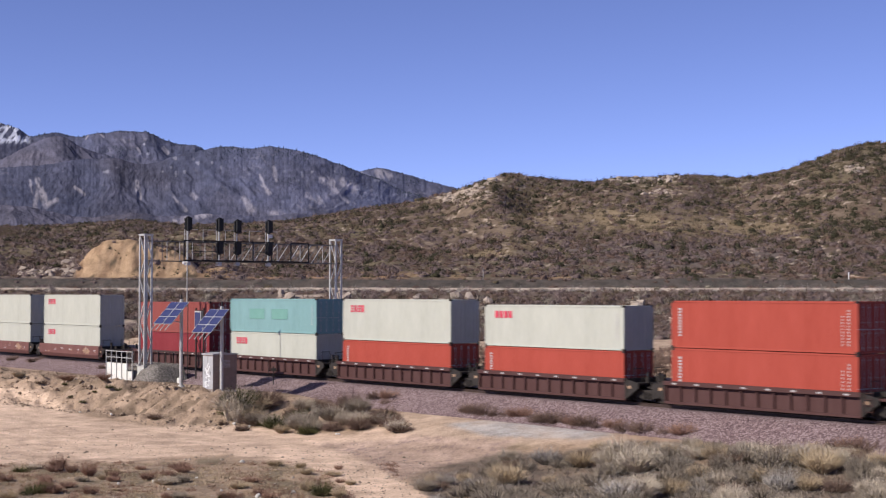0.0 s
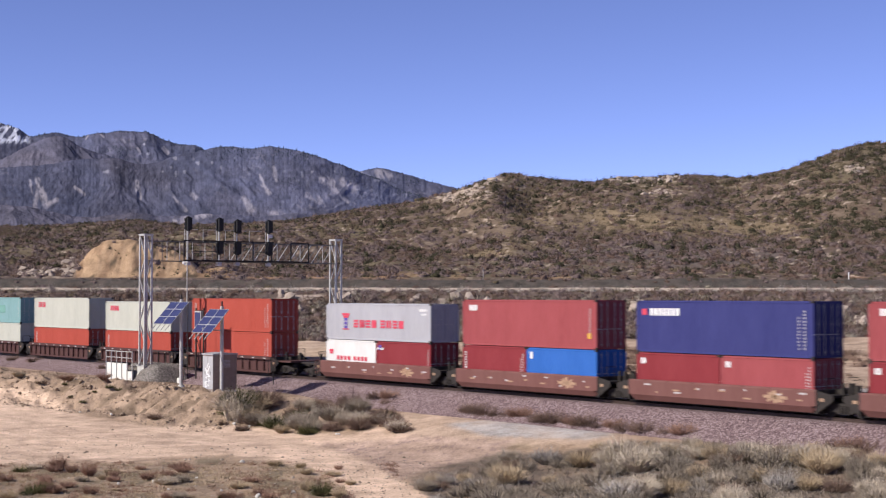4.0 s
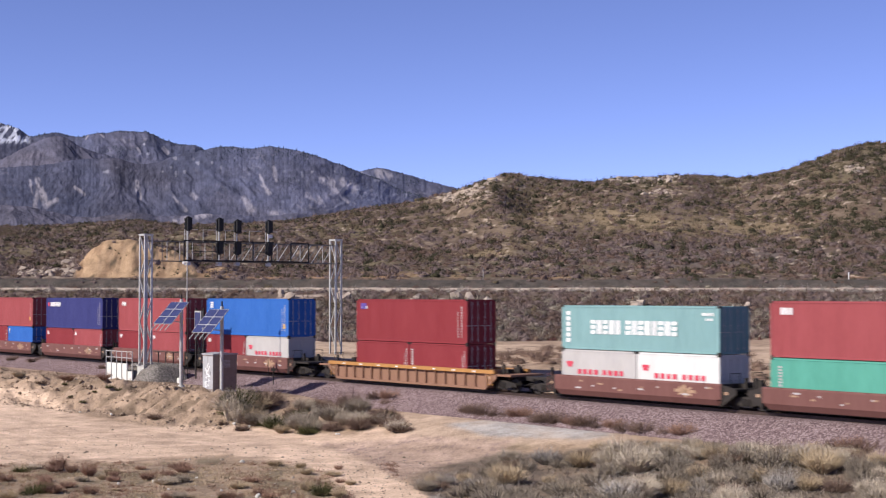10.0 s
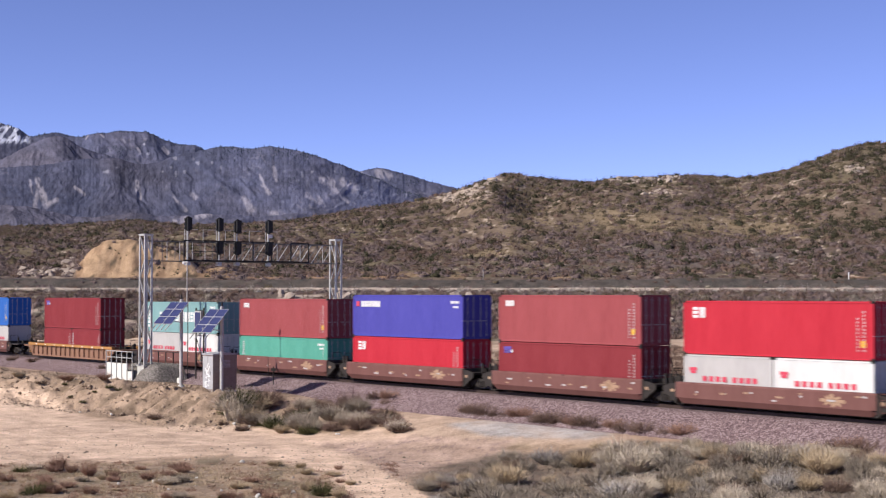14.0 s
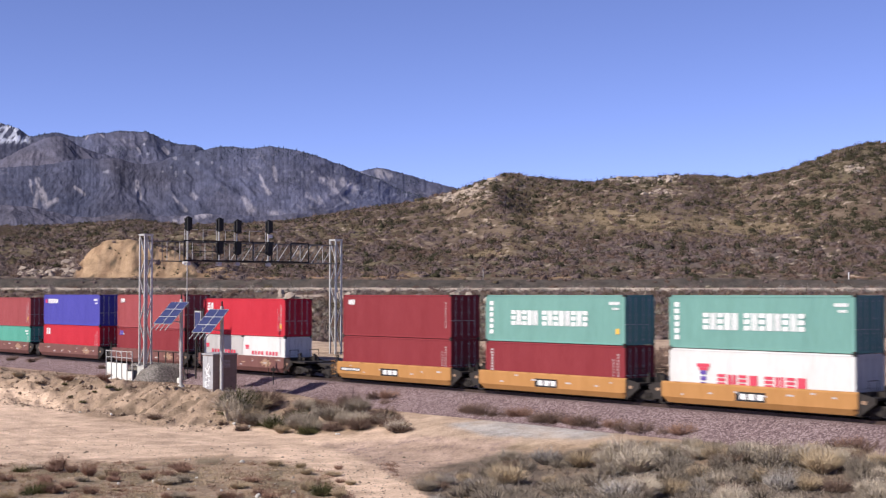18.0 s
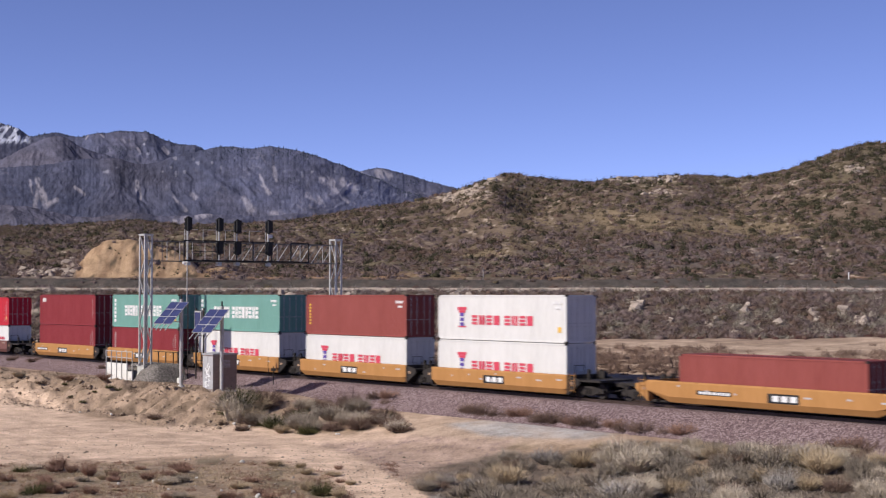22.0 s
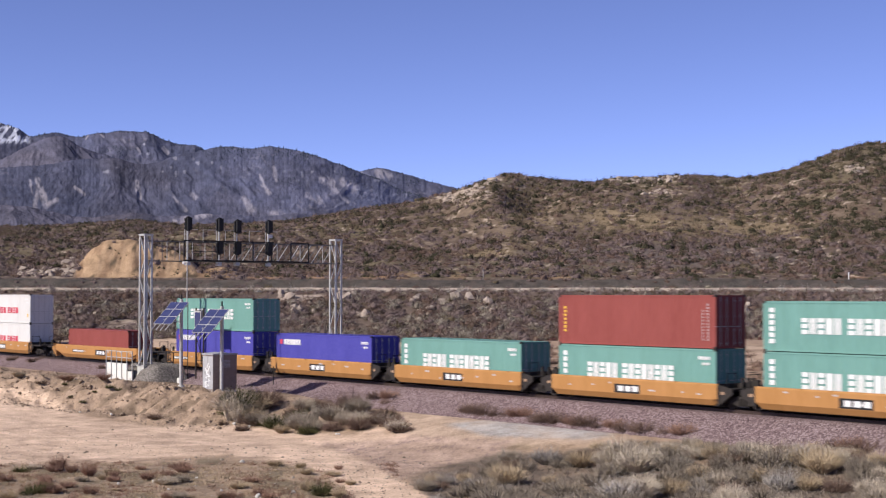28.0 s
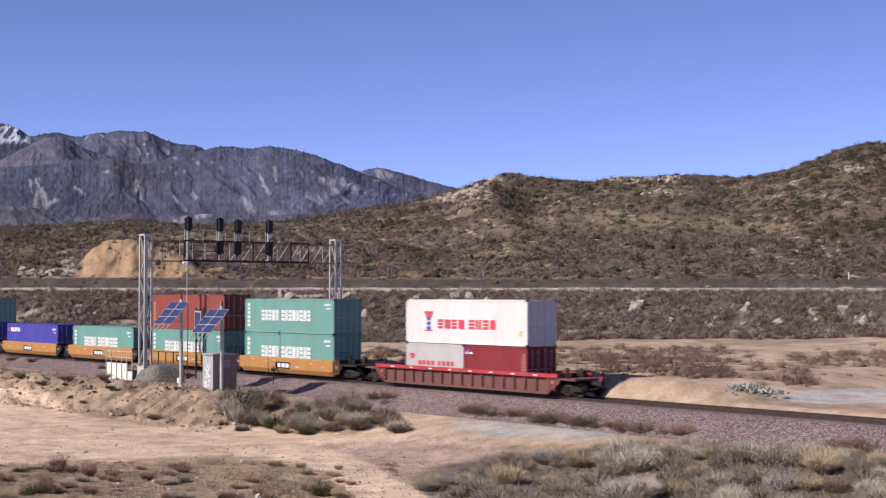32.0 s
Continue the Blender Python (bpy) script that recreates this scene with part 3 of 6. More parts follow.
def corrugated(bm, x0, x1, z0, z1, y, sign):
    """Trapezoid corrugation along x on the plane y, 36 mm deep."""
    k = max(1, round((x1 - x0) / 0.278))
    p = (x1 - x0) / k
    xs, ys = [], []
    for i in range(k):
        for fx, d in ((0.0, 0.0), (0.25, 0.0), (0.5, -0.036), (0.75, -0.036)):
            xs.append(x0 + (i + fx) * p)
            ys.append(y + sign * d)
    xs.append(x1)
    ys.append(y)
    lo, hi = [bm.verts.new((a, b, z0)) for a, b in zip(xs, ys)], [bm.verts.new((a, b, z1)) for a, b in zip(xs, ys)]
    for i in range(len(xs) - 1):
        f = (lo[i], lo[i + 1], hi[i + 1], hi[i])
        bm.faces.new(f if sign < 0 else f[::-1])


def container_side(bm, length, h, sign):
    a = length / 2 - 0.15
    corrugated(bm, -a, a, 0.15, h - 0.10, sign * (HALF_W - 0.012), sign)
    corrugated(bm, -a, a, 0.15, h - 0.10, sign * (HALF_W - 0.052), sign)


def container_frame(bm, length, h):
    a = length / 2
    for sx in (-1, 1):
        for sy in (-1, 1):
            x, y = sx * a, sy * HALF_W
            box(bm, min(x, x - sx * 0.155), max(x, x - sx * 0.155), min(y, y - sy * 0.14), max(y, y - sy * 0.14), 0.12, h - 0.12)
        box(bm, min(sx * a, sx * (a - 0.12)), max(sx * a, sx * (a - 0.12)), -1.08, 1.08, h - 0.13, h - 0.01)
        box(bm, min(sx * a, sx * (a - 0.12)), max(sx * a, sx * (a - 0.12)), -1.08, 1.08, 0.02, 0.16)
    for sy in (-1, 1):
        y = sy * HALF_W
        box(bm, -a + 0.16, a - 0.16, min(y - sy * 0.004, y - sy * 0.07), max(y - sy * 0.004, y - sy * 0.07), h - 0.105, h - 0.015)
        box(bm, -a + 0.16, a - 0.16, min(y - sy * 0.004, y - sy * 0.08), max(y - sy * 0.004, y - sy * 0.08), 0.02, 0.155)


def container_roof(bm, length, h):
    a = length / 2 - 0.12
    k = round(2 * a / 0.35)
    for i in range(k):
        x = -a + (i + 0.5) * 2 * a / k
        box(bm, x - 0.12, x + 0.12, -1.1, 1.1, h - 0.045, h - 0.02)
    box(bm, -a, a, -1.15, 1.15, h - 0.075, h - 0.045)


def container_front(bm, length, h):
    x = length / 2
    k = 8
    for i in range(k):
        y = -1.08 + (i + 0.5) * 2.16 / k
        box(bm, x - 0.075, x - 0.03, y - 0.08, y + 0.08, 0.16, h - 0.13)
    box(bm, x - 0.1, x - 0.075, -1.08, 1.08, 0.16, h - 0.13)


def container_door(bm, length, h, sy):
    x = -length / 2
    y0, y1 = (0.01, 1.075) if sy > 0 else (-1.075, -0.01)
    box(bm, x + 0.05, x + 0.09, y0, y1, 0.16, h - 0.13)
    k = 4
    for i in range(k):
        z = 0.25 + (h - 0.5) * (i + 0.5) / k
        box(bm, x + 0.028, x + 0.05, y0 + 0.06, y1 - 0.06, z - 0.22, z + 0.22)


def lock_rod(bm, length, h, y):
    x = -length / 2
    tube(bm, (x + 0.015, y, 0.12), (x + 0.015, y, h - 0.08), 0.018, 6)
    for z in (0.3, 1.0, h * 0.6, h - 0.3):
        box(bm, x - 0.01, x + 0.028, y - 0.05, y + 0.05, z - 0.03, z + 0.03)
    box(bm, x - 0.012, x + 0.0, y, y + 0.38, 1.18, 1.22)


def casting(bm):
    box(bm, -0.089, 0.089, -0.081, 0.081, 0, 0.118)
    box(bm, -0.04, 0.04, 0.081, 0.085, 0.035, 0.085)


CASTING = made(casting)
CASTING = mesh_of("corner_casting", CASTING, STEEL_DARK)


BAR_KINDS = (0, 1, 0, 2, 1)


def slit_block(bm, a, h, kind):
    """A plain painted block; tall ones are parted into bars, lying or upright."""
    if h < 0.45 or a > 0.8 or kind == 2:
        return box(bm, -a, 0, -0.006, 0, 0, h)
    rows = ((1.0, 0.0, 0.0, 0.26), (1.0, 0.0, 0.37, 0.63), (1.0, 0.0, 0.74, 1.0)) if kind == 0 else ((1.0, 0.58, 0.0, 1.0), (0.42, 0.0, 0.0, 1.0))
    for x0, x1, z0, z1 in rows:
        box(bm, -a * x0, -a * x1, -0.006, 0, h * z0, h * z1)


def blocks(ob, length, material, left, right, z0, z1, count, gap=0.26):
    """A row of plain blocks on the near side: left and right as shares of the length from the leading end."""
    w = round((right - left) * length / count, 3)
    a, h = round(w * (1 - gap), 3), round(z1 - z0, 3)
    for i in range(count):
        o = part("letter_block", shared(f"letter_block/{a}/{h}/{material.name}/{BAR_KINDS[i % 5]}", lambda bm: slit_block(bm, a, h, BAR_KINDS[i % 5]), material), None, ob)
        o.location = (length / 2 - left * length - i * w, HALF_W + 0.003, z0)


def column(bm, length, at, z0, z1, count, w=0.16, gap=0.3):
    y = HALF_W + 0.003
    x = length / 2 - at * length
    d = (z1 - z0) / count
    for i in range(count):
        box(bm, x - w / 2, x + w / 2, y - 0.006, y, z0 + i * d, z0 + (i + 1 - gap) * d)


def marks(ob, length, h, kinds):
    """Lettering and emblems as plain blocks in their colours."""
    def put(fn, material, *args, **kw):
        if fn is blocks:
            blocks(ob, length, material, *args, **kw)
        else:
            tagged(part("code_column", made(fn, length, *args, **kw), material, ob), kind="stuff")
    for k in kinds.split():
        if k == "words":          # two white words
            put(blocks, WHITE_MARK, 0.20, 0.405, h * 0.36, h * 0.67, 5, 0.24)
            put(blocks, WHITE_MARK, 0.43, 0.76, h * 0.36, h * 0.67, 8, 0.24)
        elif k == "words_low":
            put(blocks, WHITE_MARK, 0.20, 0.405, h * 0.36, h * 0.66, 5, 0.24)
            put(blocks, WHITE_MARK, 0.43, 0.76, h * 0.36, h * 0.66, 8, 0.24)
        elif k == "signs":        # four stacked signs by the leading edge
            put(column, WHITE_MARK, 0.045, h * 0.16, h * 0.90, 6, 0.32, 0.3)
        elif k == "redwords":
            put(blocks, RED_MARK, 0.28, 0.515, h * 0.345, h * 0.55, 4, 0.22)
            put(blocks, RED_MARK, 0.54, 0.77, h * 0.345, h * 0.55, 4, 0.22)
            part("emblem", made(emblem, length, 0.20, h), RED_MARK, ob, "red and blue funnel-shaped emblem")
            put(blocks, BLUE_MARK, 0.183, 0.217, h * 0.31, h * 0.60, 1, 0.0)
            put(blocks, RED_MARK, 0.165, 0.235, h * 0.28, h * 0.305, 1, 0.0)
        elif k == "redwords_small":
            put(blocks, RED_MARK, 0.22, 0.52, h * 0.45, h * 0.56, 4, 0.36)
            put(blocks, RED_MARK, 0.56, 0.86, h * 0.45, h * 0.56, 4, 0.36)
            part("emblem", made(emblem, length, 0.11, h, 0.6), RED_MARK, ob, "red funnel-shaped emblem")
        elif k == "code":         # columns of code by the trailing edge
            put(column, FADED_MARK, 0.955, h * 0.25, h * 0.85, 10, 0.08, 0.4)
        elif k == "codes":
            put(column, FADED_MARK, 0.955, h * 0.15, h * 0.86, 12, 0.09, 0.4)
            put(column, FADED_MARK, 0.925, h * 0.15, h * 0.75, 10, 0.07, 0.45)
        elif k == "lcode":
            put(column, FADED_MARK, 0.05, h * 0.25, h * 0.86, 10, 0.20, 0.35)
        elif k == "ylcode":
            put(column, YELLOW_MARK, 0.045, h * 0.25, h * 0.80, 7, 0.2, 0.4)
        elif k == "row":
            put(blocks, WHITE_MARK, 0.90, 0.97, h * 0.80, h * 0.86, 4)
            put(blocks, WHITE_MARK, 0.92, 0.965, h * 0.70, h * 0.745, 3)
        elif k == "tag":          # yellow warning plate
            put(blocks, YELLOW_MARK, 0.94, 0.97, h * 0.22, h * 0.33, 1)
        elif k == "logo":
            put(blocks, WHITE_MARK, 0.055, 0.12, h * 0.76, h * 0.88, 3)
        elif k == "biglogo":
            put(blocks, WHITE_MARK, 0.055, 0.135, h * 0.68, h * 0.88, 2)
        elif k == "star":
            put(blocks, WHITE_MARK, 0.05, 0.10, h * 0.74, h * 0.9, 1)
        elif k == "redlogo":
            put(blocks, RED_MARK, 0.08, 0.22, h * 0.68, h * 0.85, 4)
        elif k == "flag":
            put(blocks, BLUE_MARK, 0.04, 0.115, h * 0.76, h * 0.90, 1)
            put(column, WHITE_MARK, 0.078, h * 0.775, h * 0.83, 1, 0.7, 0.0)
        elif k == "line":
            put(blocks, RED_MARK, 0.035, 0.075, h * 0.72, h * 0.84, 1)
            put(blocks, WHITE_MARK, 0.085, 0.27, h * 0.71, h * 0.85, 7)
        elif k == "shades":
            for a, b in ((0.24, 0.48), (0.50, 0.75)):
                put(blocks, PAINT["green"], a, b, h * 0.40, h * 0.70, 1)


def emblem(bm, length, at, h, k=1.0):
    y = HALF_W + 0.003
    x = length / 2 - at * length
    for a, b, w in ((0.66, 0.73, 0.92), (0.60, 0.66, 0.66)):
        box(bm, x - k * w / 2, x + k * w / 2, y - 0.006, y, h * a + 0.01, h * b)


def container(length, h, colour, kinds, label):
    ob = new("shipping_container")
    tagged(ob, label, "shipping container", "containers on the train")
    m, key = PAINT[colour], f"/{length}/{h}/{colour}"
    for sy in (1, -1):
        part("side_wall", shared(f"side_wall{key}/{sy}", lambda bm: container_side(bm, length, h, sy), m), None, ob)
    part("frame", shared("frame" + key, lambda bm: container_frame(bm, length, h), m), None, ob)
    part("roof", shared("roof" + key, lambda bm: container_roof(bm, length, h), m), None, ob)
    part("front_wall", shared("front_wall" + key, lambda bm: container_front(bm, length, h), m), None, ob)
    for sy in (1, -1):
        d = part("door", shared(f"door{key}/{sy}", lambda bm: container_door(bm, length, h, sy), m), None, ob)
        for y in (0.3, 0.8):
            part("lock_rod", shared(f"lock_rod{key}/{sy * y}", lambda bm: lock_rod(bm, length, h, sy * y), STEEL_GALV), None, d)
    for sx in (1, -1):
        for sy in (1, -1):
            for z in (0.0, h - 0.118):
                c = part("corner_casting", CASTING, None, ob)
                c.matrix_basis = pose(sx * (length / 2 - 0.085), sy * (HALF_W - 0.077), z, 0, 0, 0 if sy > 0 else 180)
    marks(ob, length, h, kinds)
    return ob


# ---- well cars ----
def smooth_sill(bm, a, sy, single):
    """A folded side sill whose lower corners rise towards the ends, more so on the long single cars."""
    rings = []
    run_up, lift = (1.5, 0.70) if single else (0.34, 0.44)
    for x, low in ((-a, lift), (-a + run_up, 0.20), (a - run_up, 0.20), (a, lift)):
        yz = [(1.27, 1.36), (1.27, low + 0.04), (1.33, low), (1.53, max(low + 0.12, 0.52)), (1.53, 1.28), (1.47, 1.36)]
        rings.append([bm.verts.new((x, sy * y, z)) for y, z in yz])
    for p, q in zip(rings, rings[1:]):
        for i in range(6):
            f = (p[i], q[i], q[(i + 1) % 6], p[(i + 1) % 6])
            bm.faces.new(f if sy > 0 else f[::-1])
    bm.faces.new(rings[0] if sy > 0 else rings[0][::-1])
    bm.faces.new(rings[-1][::-1] if sy > 0 else rings[-1])
    for x in np.linspace(-a + 1.2, a - 1.2, 7):
        box(bm, x - 0.03, x + 0.03, min(sy * 1.47, sy * 1.55), max(sy * 1.47, sy * 1.55), 1.29, 1.37)


def ribbed_sill(bm, a, sy):
    def b(x0, x1, y0, y1, z0, z1):
        box(bm, x0, x1, min(sy * y0, sy * y1), max(sy * y0, sy * y1), z0, z1)
    b(-a, a, 1.27, 1.33, 0.26, 1.14)
    b(-a, a, 1.27, 1.48, 0.12, 0.26)
    k = round(2 * a / 1.05)
    for i in range(k + 1):
        x = -a + 0.06 + i * (2 * a - 0.12) / k
        b(x - 0.05, x + 0.05, 1.33, 1.46, 0.26, 1.14)


def top_chord(bm, a, sy):
    box(bm, -a, a, min(sy * 1.27, sy * 1.56), max(sy * 1.27, sy * 1.56), 1.14, 1.36)


def well_floor(bm, a):
    for i in range(9):
        x = -a + 0.3 + i * (2 * a - 0.6) / 8
        box(bm, x - 0.15, x + 0.15, -1.27, 1.27, 0.16, 0.28)
    for sy in (-1, 1):
        box(bm, -a, a, sy * 0.9 - 0.12, sy * 0.9 + 0.12, 0.14, 0.24)


def end_platform(bm, a, b, sx):
    """The sloping end of a unit, from the well's bulkhead at a to the pin over the truck at b."""
    def bb(x0, x1, *r):
        box(bm, min(sx * x0, sx * x1), max(sx * x0, sx * x1), *r)
    bb(a, a + 0.12, -1.5, 1.5, 0.2, 1.36)
    bb(a + 0.12, b, -0.42, 0.42, 0.72, 1.10)
    bb(a + 0.12, min(b, a + 1.0), -1.42, 1.42, 1.0, 1.12)
    for sy in (-1, 1):
        v = [bm.verts.new((sx * x, y, z)) for x, z in ((a + 0.12, 0.25), (a + 0.12, 1.30), (a + 1.0, 1.12), (a + 1.0, 0.85)) for y in (sy * 1.34, sy * 1.46)]
        for f in ((0, 2, 4, 6), (7, 5, 3, 1), (0, 1, 3, 2), (2, 3, 5, 4), (4, 5, 7, 6), (6, 7, 1, 0)):
            bm.faces.new([v[i] for i in f])


def end_gear(ob, a, b, sx):
    """Brake boxes, stanchions, grab rails and a hose on the platform."""
    r = random.Random(4)
    for i in range(5):
        w, h = ((0.09, 0.5), (0.16, 0.34), (0.2, 0.22), (0.07, 0.6), (0.13, 0.42))[i]
        o = part("valve_box", shared(f"valve_box/{i}", lambda bm: box(bm, -w, w, -w, w, 0, h), STEEL_DARK), None, ob)
        o.location = (sx * (a + 0.2 + r.random() * max(0.4, b - a - 0.4)), r.uniform(-1.2, 1.2), 1.12)
    for y in (-1.3, -0.5, 0.55, 1.3):
        o = part("stanchion", shared("stanchion", lambda bm: tube(bm, (0, 0, 0), (0, 0, 0.85), 0.022, 6), STEEL_DARK), None, ob)
        o.location = (sx * (a + 0.5), y, 1.1)
    for y in (0.55, -1.3):
        o = part("grab_rail", shared("grab_rail", lambda bm: tube(bm, (0, 0, 0), (0, 0.78, 0), 0.022, 6), STEEL_DARK), None, ob)
        o.location = (sx * (a + 0.5), y, 1.93)
    part("hose", shared(f"hose/{a}/{b}/{sx}", lambda bm: tube(bm, (sx * (a + 0.3), 0.9, 1.1), (sx * b, 0.7, 0.8), 0.03, 6), STEEL_DARK), None, ob)


def side_frame(bm, sy):
    y0, y1 = (0.92, 1.07) if sy > 0 else (-1.07, -0.92)
    pts = [(-1.25, 0.36), (-1.25, 0.56), (-0.75, 0.66), (-0.35, 0.74), (0.35, 0.74), (0.75, 0.66), (1.25, 0.56), (1.25, 0.36), (0.95, 0.36), (0.55, 0.30), (0.3, 0.20), (-0.3, 0.20), (-0.55, 0.30), (-0.95, 0.36)]
    v0, v1 = [bm.verts.new((x, y0, z)) for x, z in pts], [bm.verts.new((x, y1, z)) for x, z in pts]
    k = len(pts)
    for i in range(k):
        bm.faces.new((v0[i], v0[(i + 1) % k], v1[(i + 1) % k], v1[i]))
    bm.faces.new(v0[::-1])
    bm.faces.new(v1)
    for x in (-0.2, 0.0, 0.2):
        tube(bm, (x, sy * 1.09, 0.28), (x, sy * 1.09, 0.62), 0.07, 8)


def truck_frame(bm):
    for sy in (-1, 1):
        side_frame(bm, sy)
    box(bm, -0.22, 0.22, -0.95, 0.95, 0.42, 0.74)
    tube(bm, (0, 0, 0.7), (0, 0, 0.84), 0.2, 12)


def wheelset(bm):
    tube(bm, (0, -1.12, 0), (0, 1.12, 0), 0.075, 10)
    for sy in (-1, 1):
        tube(bm, (0, sy * 0.69, 0), (0, sy * 0.83, 0), 0.42, 20)
        tube(bm, (0, sy * 0.66, 0), (0, sy * 0.69, 0), 0.45, 20)
        tube(bm, (0, sy * 0.83, 0), (0, sy * 0.86, 0), 0.16, 12)
        for i in range(5):
            w = 2 * math.pi * i / 5
            tube(bm, (0.27 * math.cos(w), sy * 0.83, 0.27 * math.sin(w)), (0.27 * math.cos(w), sy * 0.842, 0.27 * math.sin(w)), 0.05, 6)


def coupler(bm, x0, x1):
    box(bm, min(x0, x1), max(x0, x1), -0.09, 0.09, 0.74, 0.94)
    box(bm, x1 - 0.16, x1 + 0.16, -0.16, 0.16, 0.68, 1.0)
    tube(bm, (x0, 0.35, 0.7), ((x0 + x1) / 2, 0.4, 0.35), 0.03, 6)
    tube(bm, ((x0 + x1) / 2, 0.4, 0.35), (x1, 0.25, 0.6), 0.03, 6)


def ladder(bm, x, sx):
    for dx in (0, 0.4):
        tube(bm, (x + sx * dx, 1.50, 0.35), (x + sx * dx, 1.50, 1.5), 0.018, 6)
    for z in (0.45, 0.75, 1.05, 1.35):
        tube(bm, (x, 1.50, z), (x + sx * 0.4, 1.50, z), 0.015, 6)


def placard(bm, a, x, w, z0, z1, n, y=1.533):
    """A dark lettering field with a row of white blocks on the near sill."""
    d = w / n
    for i in range(n):
        box(bm, x - w / 2 + i * d, x - w / 2 + (i + 0.72) * d, y, y + 0.006, z0, z1)


def plain_plate(bm, x, w, z0, z1, y=1.531):
    box(bm, x - w / 2, x + w / 2, y, y + 0.004, z0, z1)


def stencils(ob, seed, a, y, material):
    """Small faded markings spread along the near sill."""
    r = random.Random(seed)
    for i in range(7):
        x = -a + 0.6 + (2 * a - 1.2) * (i + r.random() * 0.5) / 7
        w, z = r.choice((0.16, 0.28, 0.45)), r.uniform(0.62, 1.12)
        st = part("stencil", shared(f"stencil/{w}/{material.name}", lambda bm: box(bm, -w / 2, w / 2, 0, 0.006, 0, 0.09), material), None, ob)
        st.location = (x, y, z)


def worn_emblem(bm):
    """A flaked cross of strokes."""
    for p, q, w in (((-0.75, 0.86), (0.75, 0.9), 0.16), ((-0.1, 0.6), (0.12, 1.2), 0.3), ((-0.5, 0.66), (0.45, 1.08), 0.12), ((-0.45, 1.08), (0.5, 0.68), 0.12)):
        strip(bm, p, q, w)


CAR_LABEL = {"yellow": "yellow steel double-stack well car with dirty sides", "brown": "red-brown steel double-stack well car with faded stencils",
             "dark": "dark brown ribbed double-stack well car", "red": "bright red ribbed double-stack well car at the train's end",
             "tan": "ribbed well car with yellow top chord and brown web"}


